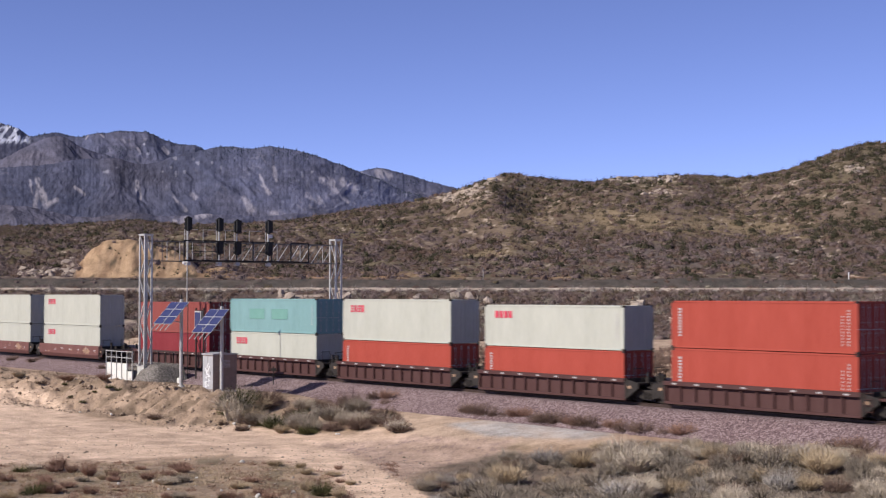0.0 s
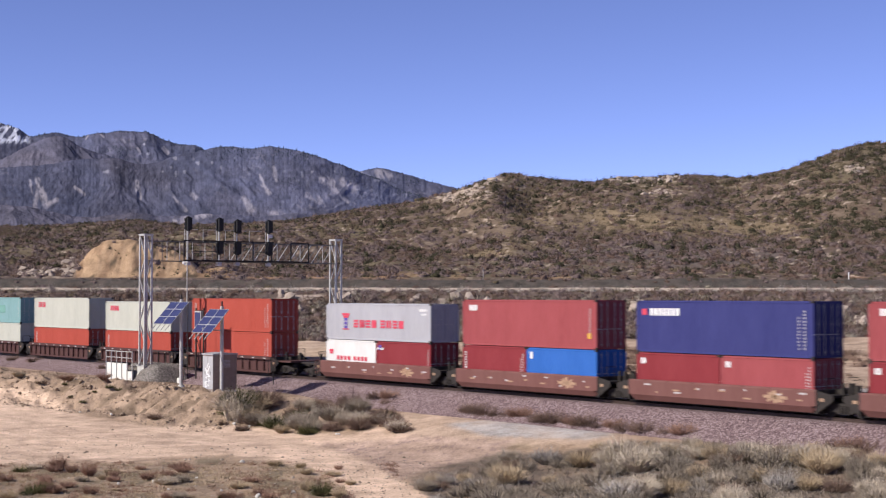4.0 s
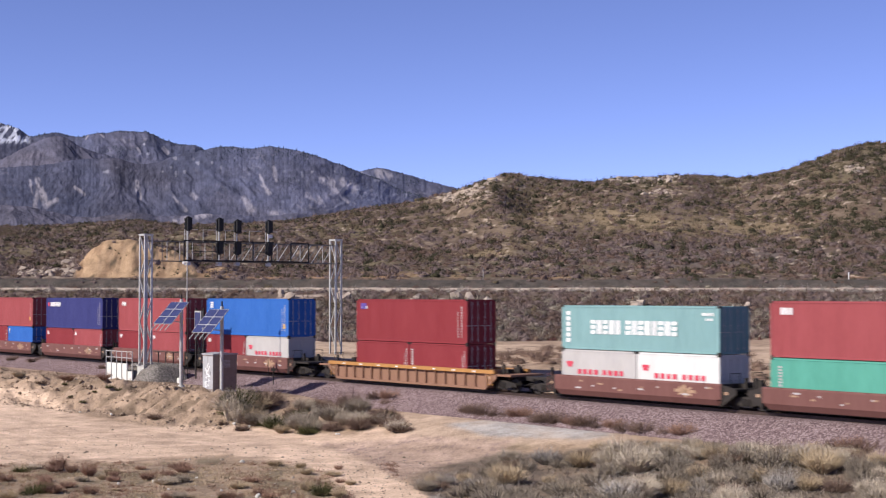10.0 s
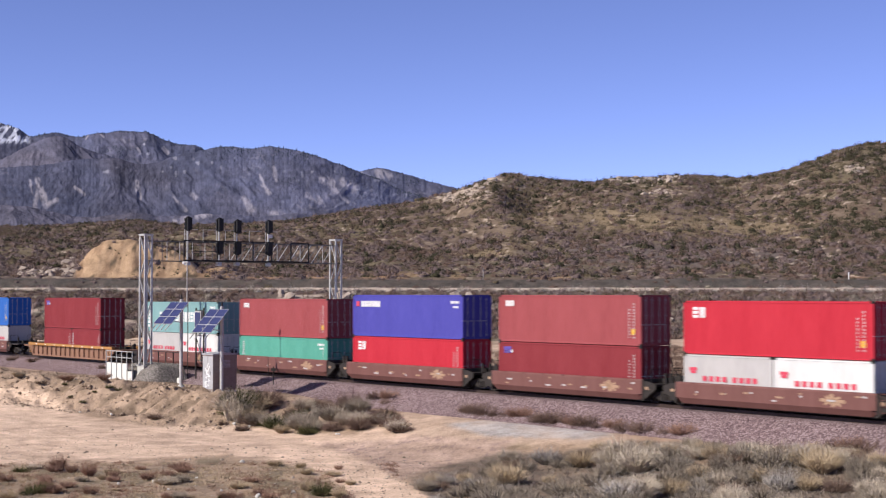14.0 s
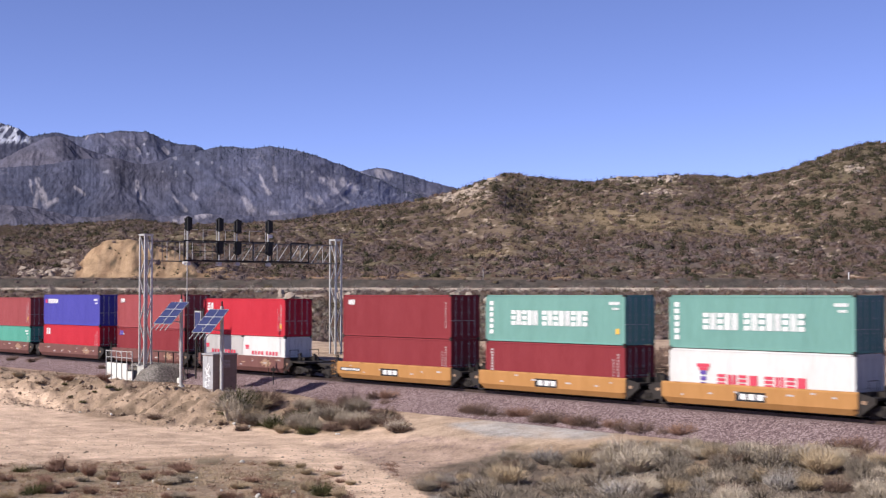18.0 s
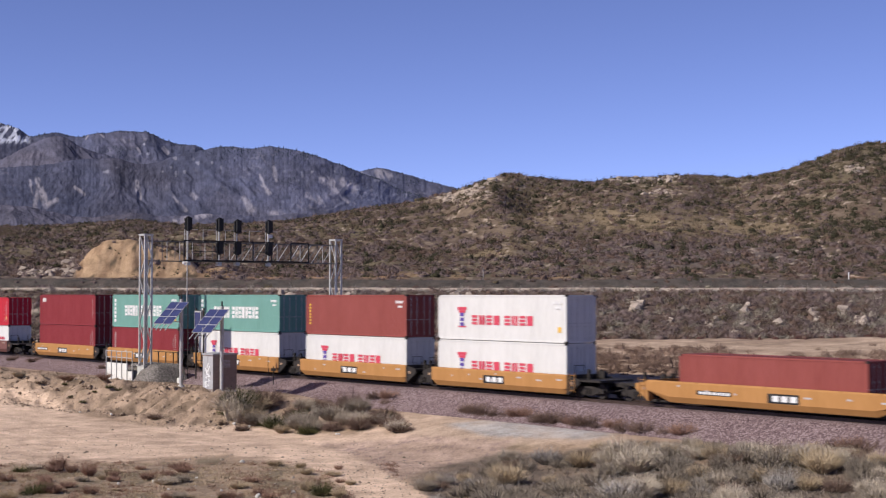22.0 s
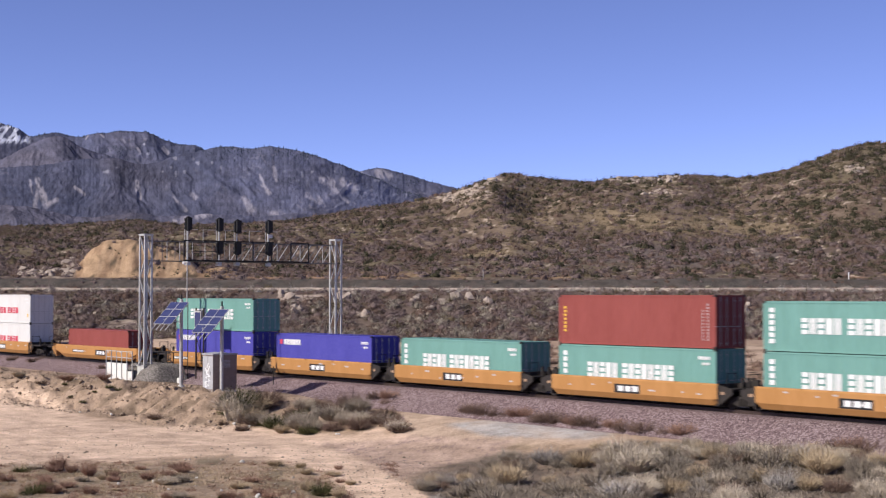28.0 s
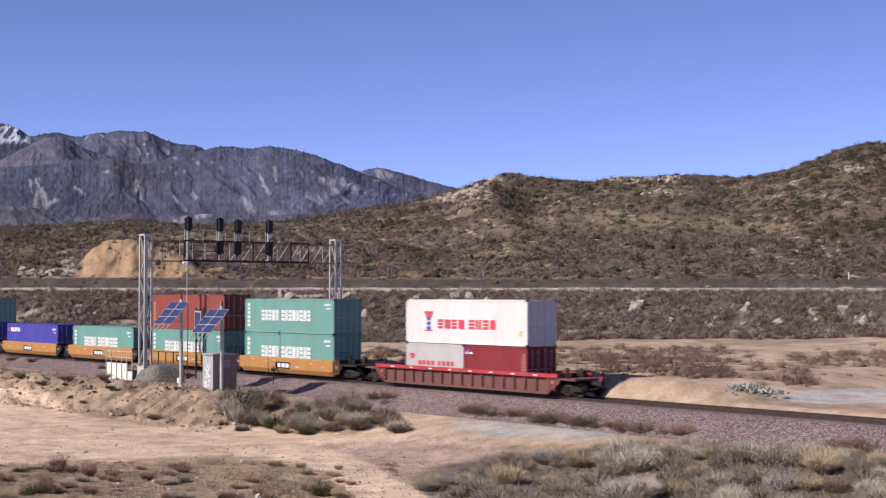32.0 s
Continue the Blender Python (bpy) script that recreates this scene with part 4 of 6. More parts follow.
def well_car(style, lead, trail, single, seed):
    """One unit: lead and trail say whether it ends a set there; a single unit is longer and rides on trucks of its own."""
    ob = new("well_car")
    tagged(ob, CAR_LABEL[style], "freight car", "well cars of the train")
    ribbed = style in ("dark", "red", "tan")
    body = CAR_PAINT[{"tan": "yellow"}.get(style, style)]
    web = CAR_PAINT[{"tan": "tan_web", "red": "brown", "dark": "dark"}.get(style, style)]
    a = 8.2 if single else 6.42
    pin = 9.4 if single else 7.78
    k = f"/{style}/{single}"
    for sy in (1, -1):
        if ribbed:
            s = part("side_sill", shared(f"side_sill{k}/{sy}", lambda bm: ribbed_sill(bm, a, sy), web), None, ob)
            part("top_chord", shared(f"top_chord{k}/{sy}", lambda bm: top_chord(bm, a + (0.9 if single else 0), sy), body), None, ob)
        else:
            s = part("side_sill", shared(f"side_sill{k}/{sy}", lambda bm: smooth_sill(bm, a, sy, single), body), None, ob)
    part("well_floor", shared("well_floor" + k, lambda bm: well_floor(bm, a), STEEL_DARK), None, ob)
    for sx in (1, -1):
        part("end_platform", shared(f"end_platform{k}/{sx}", lambda bm: end_platform(bm, a, pin, sx), STEEL_DARK if not single else body if style == "yellow" else web), None, ob)
        end_gear(ob, a, pin, sx)
        part("corner_plate", shared(f"corner_plate{k}/{sx}", lambda bm: plain_plate(bm, sx * (a + 0.32), 0.26, 0.80, 0.96, 1.462), TAN_MARK), None, ob)
        ends = lead if sx > 0 else trail
        if ends or sx < 0:
            t = part("truck", shared("truck", truck_frame, STEEL_DARK), None, ob)
            t.location = (sx * pin, 0, 0)
            for x in (-0.89, 0.89):
                w = part("wheelset", shared("wheelset", wheelset, STEEL_DARK), None, t)
                w.location = (x, 0, 0.45)
                WHEELSETS.append((w, x))
        if ends:
            c1 = 11.25 if single else 9.82
            part("coupler", shared(f"coupler{k}/{sx}", lambda bm: coupler(bm, sx * pin, sx * c1), STEEL_DARK), None, ob)
            part("ladder", shared(f"ladder{k}/{sx}", lambda bm: ladder(bm, sx * (a + 0.25), sx), body), None, ob)
            part("end_deck", shared(f"end_deck{k}/{sx}", lambda bm: box(bm, min(sx * (pin - 0.9), sx * (c1 - 0.75)), max(sx * (pin - 0.9), sx * (c1 - 0.75)), -1.4, 1.4, 1.0, 1.12), web if ribbed else STEEL_DARK), None, ob)
    if style == "red":
        mk = part("end_marker", made(lambda bm: (box(bm, -11.38, -11.2, -0.14, 0.14, 0.95, 1.3), tube(bm, (-11.28, 0, 1.3), (-11.28, 0, 1.85), 0.02, 6))), STEEL_DARK, ob, "end-of-train marker box with antenna")
        part("marker_lens", made(lambda bm: (tube(bm, (-11.38, 0, 1.18), (-11.42, 0, 1.18), 0.09, 12), box(bm, -11.4, -11.3, 0.141, 0.15, 0.98, 1.28))), RED_MARK, mk, "red marker lens")
    if style == "yellow":
        x = -1.2 if single else 0.2
        part("plate", shared(f"plate{k}", lambda bm: plain_plate(bm, x, 2.0, 0.54, 1.04), BLACK), None, ob, "black lettering plate")
        part("lettering", shared(f"lettering{k}", lambda bm: placard(bm, a, x, 1.7, 0.64, 0.94, 3, 1.536), WHITE_MARK), None, ob)
        if lead or single:
            part("plate", shared(f"plate2{k}", lambda bm: plain_plate(bm, x + 4.6, 2.4, 0.72, 0.96), BLACK), None, ob, "black number plate")
            part("lettering", shared(f"lettering2{k}", lambda bm: placard(bm, a, x + 4.6, 2.2, 0.77, 0.91, 7, 1.536), WHITE_MARK), None, ob)
    if not ribbed:
        if style == "brown":
            stencils(ob, seed, a, 1.531, TAN_MARK)
        stencils(ob, seed + 50, a, 1.531, FADED_MARK)
        if style == "brown":
            TAN = MESHES.get("worn_emblem") or shared("worn_emblem", worn_emblem, TAN_MARK)
            em = part("emblem", TAN, None, ob, "worn tan painted emblem")
            em.location = (-3.9, 1.531, 0)
    else:
        for i in range(8):
            rf = part("reflector", shared("reflector" + style, lambda bm: box(bm, -0.14, 0.14, 0, 0.005, 0, 0.08), FADED_MARK if style == "dark" else WHITE_MARK), None, ob)
            rf.location = (-a + (i + 0.5) * 2 * a / 8, 1.561, 1.2)
    return ob


WHEELSETS, CARS, LOADS = [], [], []
HC, STD = 2.896, 2.591
# place of the leading end of each unit's load at the start, car style, set position, upper load, lower load(s): colour, height, marks
UNITS = [
    (77.75, "brown", "m", ("cream", HC, "redlogo"), [("cream", HC, "redlogo")]),
    (62.3, "brown", "t", ("cream", HC, "redlogo"), [("cream", HC, "redlogo")]),
    (42.5, "dark", "l", ("rust", STD, "lcode"), [("maroon", STD, "code")]),
    (27.0, "dark", "m", ("teal", STD, "shades code"), [("cream", HC, "redlogo")]),
    (11.4, "dark", "m", ("cream", HC, "redlogo"), [("orange", STD, "lcode")]),
    (-4.25, "dark", "m", ("cream", STD, "redlogo code"), [("orange", STD, "lcode tag")]),
    (-20.1, "dark", "t", ("orange", STD, "lcode codes"), [("orange", HC, "lcode codes")]),
    (-39.7, "brown", "l", ("grey", STD, "redwords row"), [("white", STD, "redwords_small"), ("maroon", STD, "flag code")]),
    (-55.25, "brown", "m", ("brick", HC, "logo code tag"), [("maroon", STD, "lcode codes"), ("azure", STD, "star")]),
    (-70.65, "brown", "m", ("navy", HC, "line codes"), [("maroon", STD, "logo"), ("brick", STD, "logo codes")]),
    (-86.1, "brown", "m", ("brick", HC, "logo codes tag"), [("maroon", STD, "logo"), ("brick", STD, "logo code")]),
    (-101.75, "brown", "t", ("azure", HC, "star codes tag"), [("maroon", STD, "code logo"), ("silver", STD, "redwords_small")]),
    (-122.75, "tan", "s", ("maroon", HC, "flag codes"), [("maroon", STD, "codes"), ("maroon", STD, "lcode codes")]),
    (-143.8, "brown", "l", ("teal", STD, "words signs row"), [("silver", STD, "redwords_small"), ("white", STD, "redwords_small")]),
    (-159.4, "brown", "m", ("brick", HC, "logo codes tag"), [("jade", STD, "lcode row code")]),
    (-174.8, "brown", "m", ("blue", HC, "line row"), [("scarlet", HC, "biglogo codes")]),
    (-190.55, "brown", "m", ("brick", HC, "logo codes tag"), [("maroon", HC, "flag codes")]),
    (-205.95, "brown", "t", ("scarlet", HC, "biglogo codes tag"), [("silver", STD, "redwords_small"), ("white", STD, "redwords_small")]),
    (-225.8, "yellow", "l", ("maroon", HC, "logo code"), [("maroon", HC, "codes tag")]),
    (-241.5, "yellow", "m", ("green", HC, "words signs row tag"), [("maroon", HC, "lcode codes tag")]),
    (-257.1, "yellow", "m", ("green", HC, "words signs row"), [("white", HC, "redwords")]),
    (-272.95, "yellow", "m", ("rust", HC, "ylcode row"), [("white", HC, "redwords")]),
    (-288.6, "yellow", "t", ("white", HC, "redwords row tag"), [("white", HC, "redwords")]),
    (-309.75, "yellow", "s", None, [("rust", STD, "")]),
    (-330.68, "yellow", "l", ("green", STD, "words signs row"), [("blue", HC, "line row")]),
    (-346.3, "yellow", "m", None, [("blue", HC, "line row")]),
    (-361.9, "yellow", "m", None, [("green", HC, "words_low signs row")]),
    (-377.5, "yellow", "m", ("rust", HC, "codes ylcode"), [("green", HC, "words_low signs row")]),
    (-392.9, "yellow", "t", ("green", STD, "words signs row"), [("green", HC, "words_low signs row")]),
    (-413.68, "red", "s", ("white", HC, "redwords tag"), [("silver", STD, "redwords_small"), ("maroon", STD, "flag codes")]),
]
COLOUR_WORD = {"orange": "orange-red", "brick": "brick-red", "maroon": "dark maroon", "rust": "rust-red", "scarlet": "bright red", "teal": "pale teal", "green": "teal-green", "jade": "bright green",
               "blue": "violet-blue", "azure": "bright blue", "navy": "dark navy blue", "white": "white", "cream": "cream-white", "grey": "pale grey", "silver": "dull silver-white"}
FLOOR_Z = 0.29


def build_train():
    for i, (lead_s, style, place, upper, lower) in enumerate(UNITS):
        mid = lead_s - 6.096
        CARS.append((well_car(style, place in "ls", place in "ts", place == "s", i), mid, 0.0))
        top = 0
        if len(lower) == 1:
            c, h, k = lower[0]
            LOADS.append((container(12.192, h, c, k, f"{COLOUR_WORD[c]} corrugated steel forty-foot container in a well car"), mid, FLOOR_Z))
            top = FLOOR_Z + h
        else:
            for j, (c, h, k) in enumerate(lower):
                LOADS.append((container(6.058, h, c, k, f"{COLOUR_WORD[c]} corrugated steel twenty-foot container in a well car"), mid + (3.067 if j == 0 else -3.067), FLOOR_Z))
                top = FLOOR_Z + h
        if upper:
            c, h, k = upper
            LOADS.append((container(12.192, h, c, k, f"{COLOUR_WORD[c]} corrugated steel container stacked on another container"), mid, top + 0.012))


build_train()
# ================= railway track =================
def build_track():
    track = new("railway_track")
    tagged(track, "single railway track with brown rails on timber ties", "railway track", kind="structure")
    track.matrix_basis = on_track(0)

    def rail(bm, y):
        yz = [(-0.07, -0.18), (0.07, -0.18), (0.07, -0.155), (0.012, -0.135), (0.012, -0.045), (0.036, -0.035), (0.036, -0.004), (0.028, 0.0), (-0.028, 0.0), (-0.036, -0.004), (-0.036, -0.035), (-0.012, -0.045), (-0.012, -0.135), (-0.07, -0.155)]
        prism(bm, [(y + a, b) for a, b in yz], -420, 150)
    for y in (-0.755, 0.755):
        part("rail", made(rail, y), STEEL_RAIL, track)
    tie = made(lambda bm: box(bm, -0.115, 0.115, -1.3, 1.3, -0.36, -0.185))
    tie = mesh_of("tie", tie, surface("tie_timber", (0.05, 0.038, 0.03), (0.13, 0.10, 0.085), 0.9, 0, 3, 25, 0.4, rand=0.3))
    for i in range(300):
        t = part("tie", tie, None, track)
        t.location = (-46 + i * 0.52, random.uniform(-0.03, 0.03), random.uniform(-0.008, 0.008))


def gravel(name, dark, mid, light, size):
    """Crushed stone: each stone has its own tone and stands proud of the gaps."""
    m = bpy.data.materials.new(name)
    m.use_nodes = True
    n, link = m.node_tree.nodes, m.node_tree.links.new
    b = n["Principled BSDF"]
    b.inputs["Roughness"].default_value, b.inputs["Specular IOR Level"].default_value = 0.95, 0.1
    tc, cells, patch, ramp, bp, mix = n.new("ShaderNodeTexCoord"), n.new("ShaderNodeTexVoronoi"), n.new("ShaderNodeTexNoise"), n.new("ShaderNodeValToRGB"), n.new("ShaderNodeBump"), n.new("ShaderNodeMath")
    cells.inputs["Scale"].default_value, patch.inputs["Scale"].default_value = 1 / size, 0.4
    link(tc.outputs["Object"], cells.inputs["Vector"])
    link(tc.outputs["Object"], patch.inputs["Vector"])
    sep = n.new("ShaderNodeSeparateColor")
    link(cells.outputs["Color"], sep.inputs[0])
    mix.operation = "MULTIPLY_ADD"
    mix.inputs[1].default_value = 0.75
    half = n.new("ShaderNodeMath")
    half.operation, half.inputs[1].default_value = "MULTIPLY", 0.25
    link(patch.outputs["Fac"], half.inputs[0])
    link(sep.outputs[0], mix.inputs[0])
    link(half.outputs[0], mix.inputs[2])
    e = ramp.color_ramp.elements
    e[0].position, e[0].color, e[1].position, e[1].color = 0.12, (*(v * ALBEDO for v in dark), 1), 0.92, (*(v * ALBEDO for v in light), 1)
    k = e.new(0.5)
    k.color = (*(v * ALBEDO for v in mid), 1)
    link(mix.outputs[0], ramp.inputs[0])
    link(ramp.outputs[0], b.inputs["Base Color"])
    bp.inputs["Strength"].default_value, bp.inputs["Distance"].default_value = 1.0, size * 0.7
    bp.invert = True
    link(cells.outputs["Distance"], bp.inputs["Height"])
    link(bp.outputs[0], b.inputs["Normal"])
    return m


BALLAST = gravel("pink_ballast", (0.10, 0.066, 0.07), (0.215, 0.15, 0.153), (0.42, 0.33, 0.335), 0.08)


def build_ballast():
    """The crushed-stone bed, with uneven shoulders."""
    sx = np.concatenate([np.linspace(-400, -60, 60)[:-1], np.linspace(-60, 110, 900), np.linspace(110, 150, 12)[1:]])
    ny = np.array([-5.6, -5.1, -4.7, -4.3, -3.9, -3.5, -3.1, -2.7, -2.4, -2.0, -1.5, -0.75, 0.0, 0.75, 1.5, 2.0, 2.4, 2.8, 3.2, 3.7, 4.2])
    s, n = np.meshgrid(sx, ny)
    p = np.array(TRACK_0)[None, None] + s[..., None] * np.array(ALONG) + n[..., None] * np.array(ACROSS)
    g = height(p[..., 0], p[..., 1])
    body = np.where(n < -2.2, -0.25 - (-2.2 - n) * 0.40, np.where(n > 2.4, -0.25 - (n - 2.4) * 0.45, -0.225))
    z = np.where((n > -4.75) & (n < 3.3), np.maximum(body, g + 0.06), g - 0.1) + 0.10 * (vnoise(s * 2.2, n * 2.2, 4) - 0.5) * (np.abs(n) > 2.1) + 0.05 + 0.16 * fbm(s * 0.4, n * 0.4, 2, 9) * (n < -2.6)
    p[..., 2] = z
    me = grid_mesh("ballast", p.reshape(-1, 3), len(ny), len(sx), False)
    me.flip_normals()
    me.materials.append(BALLAST)
    tagged(new("ballast", me), "pinkish crushed-stone ballast bed with sloping shoulders", "ballast", kind="structure")


build_track()
build_ballast()


# ================= signal bridge =================
GANTRY_S, NEAR_N, FAR_N = 32.33, -5.9, 12.65


def lattice_tower(bm, x, y, z0, z1, wx, wy):
    legs = [(x + sx * wx / 2, y + sy * wy / 2) for sx, sy in ((-1, -1), (1, -1), (1, 1), (-1, 1))]
    for p in legs:
        bar(bm, (*p, z0), (*p, z1), 0.13)


def tower_bracing(bm, x, y, z0, z1, wx, wy, side):
    sx, sy = side
    k = 6
    dz = (z1 - z0) / k
    for i in range(k):
        a, b = z0 + i * dz, z0 + (i + 1) * dz
        f = 1 if i % 2 else -1
        if sx:
            bar(bm, (x + sx * wx / 2, y - f * wy / 2, a), (x + sx * wx / 2, y + f * wy / 2, b), 0.06)
        else:
            bar(bm, (x - f * wx / 2, y + sy * wy / 2, a), (x + f * wx / 2, y + sy * wy / 2, b), 0.06)


def build_gantry():
    g = new("signal_bridge")
    tagged(g, "galvanised steel lattice signal bridge spanning the railway", "signal bridge")
    g.matrix_basis = on_track(GANTRY_S)
    # local y points to the near side
    yn, yf = -NEAR_N, -FAR_N
    for y, z0, z1 in ((yn, 0.45, 10.85), (yf, -0.6, 10.85)):
        t = part("tower", made(lattice_tower, 0, y, z0, z1, 0.85, 0.6), STEEL_GALV, g)
        for side in ((0, 1), (0, -1), (1, 0), (-1, 0)):
            part("bracing", made(tower_bracing, 0, y, z0, z1, 0.85, 0.6, side), STEEL_GALV, t)
        part("cap", made(lambda bm: [bar(bm, (sx * 0.425, y - 0.4, z1 + 0.06), (sx * 0.425, y + 0.4, z1 + 0.06), 0.14) for sx in (-1, 1)] + [bar(bm, (-0.5, y + sy * 0.3, z1 + 0.05), (0.5, y + sy * 0.3, z1 + 0.05), 0.13) for sy in (-1, 1)]), STEEL_GALV, t)
        part("base_plate", made(lambda bm: [box(bm, sx * 0.425 - 0.2, sx * 0.425 + 0.2, y + sy * 0.3 - 0.18, y + sy * 0.3 + 0.18, z0 - 0.06, z0) for sx in (-1, 1) for sy in (-1, 1)]), STEEL_GALV, t)
    zb, zt = 8.82, 10.42
    for sx in (-1, 1):
        for z in (zb, zt):
            part("chord", made(bar, (sx * 0.4, yf, z), (sx * 0.4, yn, z), 0.075), STEEL_WORN, g)
    k = 15
    dy = (yn - yf - 1.0) / k
    for i in range(k):
        a, b = yf + 0.5 + i * dy, yf + 0.5 + (i + 1) * dy
        for sx in (-1, 1):
            if i < 9:
                part("diagonal", made(bar, (sx * 0.4, b, zb), (sx * 0.4, a, zt), 0.05), STEEL_GALV if sx < 0 else STEEL_WORN, g)
            if i > 8 or i % 2:
                part("upright", made(bar, (sx * 0.4, a, zb), (sx * 0.4, a, zt), 0.045), STEEL_GALV if sx < 0 else STEEL_WORN, g)
        part("cross_tie", made(bar, (-0.4, a, zb), (0.4, b, zb), 0.035), STEEL_WORN, g)
    # walkway with its black cages, on the side towards the signals
    w = part("walkway", made(lambda bm: box(bm, -1.35, -0.6, -9.75, 2.3, zb - 0.02, zb + 0.03)), BLACK, g, "black steel walkway grating")
    w.location.y = 0.9
    for z in (zb + 0.06, zt + 0.06):
        part("walkway_rail", made(bar, (-1.38, -6.2 if z > 10 else -9.75, z), (-1.38, 2.3, z), 0.09), BLACK, w)
    for y in (2.3, -0.8, -2.6, -4.2, -6.0, -7.95, -9.75):
        part("walkway_post", made(bar, (-1.38, y, zb), (-1.38, y, zt + 0.05), 0.08), BLACK, w)
    part("walkway_rail", made(bar, (-1.38, -9.75, zt + 0.05), (-1.38, -7.95, zt + 0.05), 0.09), BLACK, w)
    for y0, y1 in ((2.3, -0.8), (-4.4, -6.0)):
        part("walkway_rail", made(bar, (-1.38, y0, zb + 0.8), (-1.38, y1, zb + 0.8), 0.05), BLACK, w)
    for n in (-1.9, -0.2, 1.05, 1.9, 2.75, 4.2, 5.8):
        part("handrail", made(lambda bm: (bar(bm, (-0.75, -n, zt), (-0.75, -n, zt + 1.0), 0.04), bar(bm, (-0.75, -n, zt + 1.0), (-0.75, -n - 1.2, zt + 1.0), 0.04))), STEEL_GALV, w)
    # signal masts and heads
    for n, heads in ((-1.88, (11.85,)), (1.04, (11.85, 9.95)), (2.75, (11.75, 9.95)), (5.81, (11.8, 9.95))):
        m = part("signal_mast", made(tube, (-1.15, -n, zb - 0.1), (-1.15, -n, heads[0] + 0.2), 0.075, 10), STEEL_GALV, g)
        m.location.y = 0.9
        for z in heads:
            part("signal_head", made(signal_head, -1.15, -n, z), BLACK, m, "black three-lamp signal head with hood")
        part("foot", made(lambda bm: box(bm, -1.35, -0.95, -n - 0.18, -n + 0.18, zb - 0.35, zb - 0.05)), STEEL_GALV, m)
    part("number_board", made(lambda bm: box(bm, -1.46, -1.43, -6.05, -5.6, 10.85, 11.15)), WHITE_MARK, g, "small white plate").location.y = 0.9


def signal_head(bm, x, y, z):
    """A tall rounded case with a deep backboard and a hood over each lamp."""
    pts = [(0.30 * math.cos(a), 0.30 * math.sin(a) + (0.30 if math.sin(a) >= 0 else -0.30)) for a in np.linspace(0, 2 * math.pi, 20, endpoint=False)]
    fr, bk = [bm.verts.new((x - 0.18, y + p, z + q)) for p, q in pts], [bm.verts.new((x - 0.10, y + p, z + q)) for p, q in pts]
    for i in range(20):
        bm.faces.new((fr[i], fr[(i + 1) % 20], bk[(i + 1) % 20], bk[i]))
    bm.faces.new(fr[::-1])
    bm.faces.new(bk)
    box(bm, x - 0.44, x - 0.18, y - 0.2, y + 0.2, z - 0.5, z + 0.5)
    for q in (-0.34, 0.0, 0.34):
        tube(bm, (x - 0.10, y, z + q), (x + 0.30, y, z + q + 0.02), 0.14, 12, 0.15)


build_gantry()


# ================= retaining wall, rails and gravel at the near tower =================
WALL_PAINT = surface("white_boards", (0.58, 0.57, 0.53), (0.80, 0.79, 0.75), 0.85, 0, 2.0, 14, 0.25)
GRAVEL = gravel("grey_gravel", (0.09, 0.08, 0.072), (0.19, 0.17, 0.155), (0.34, 0.31, 0.285), 0.07)


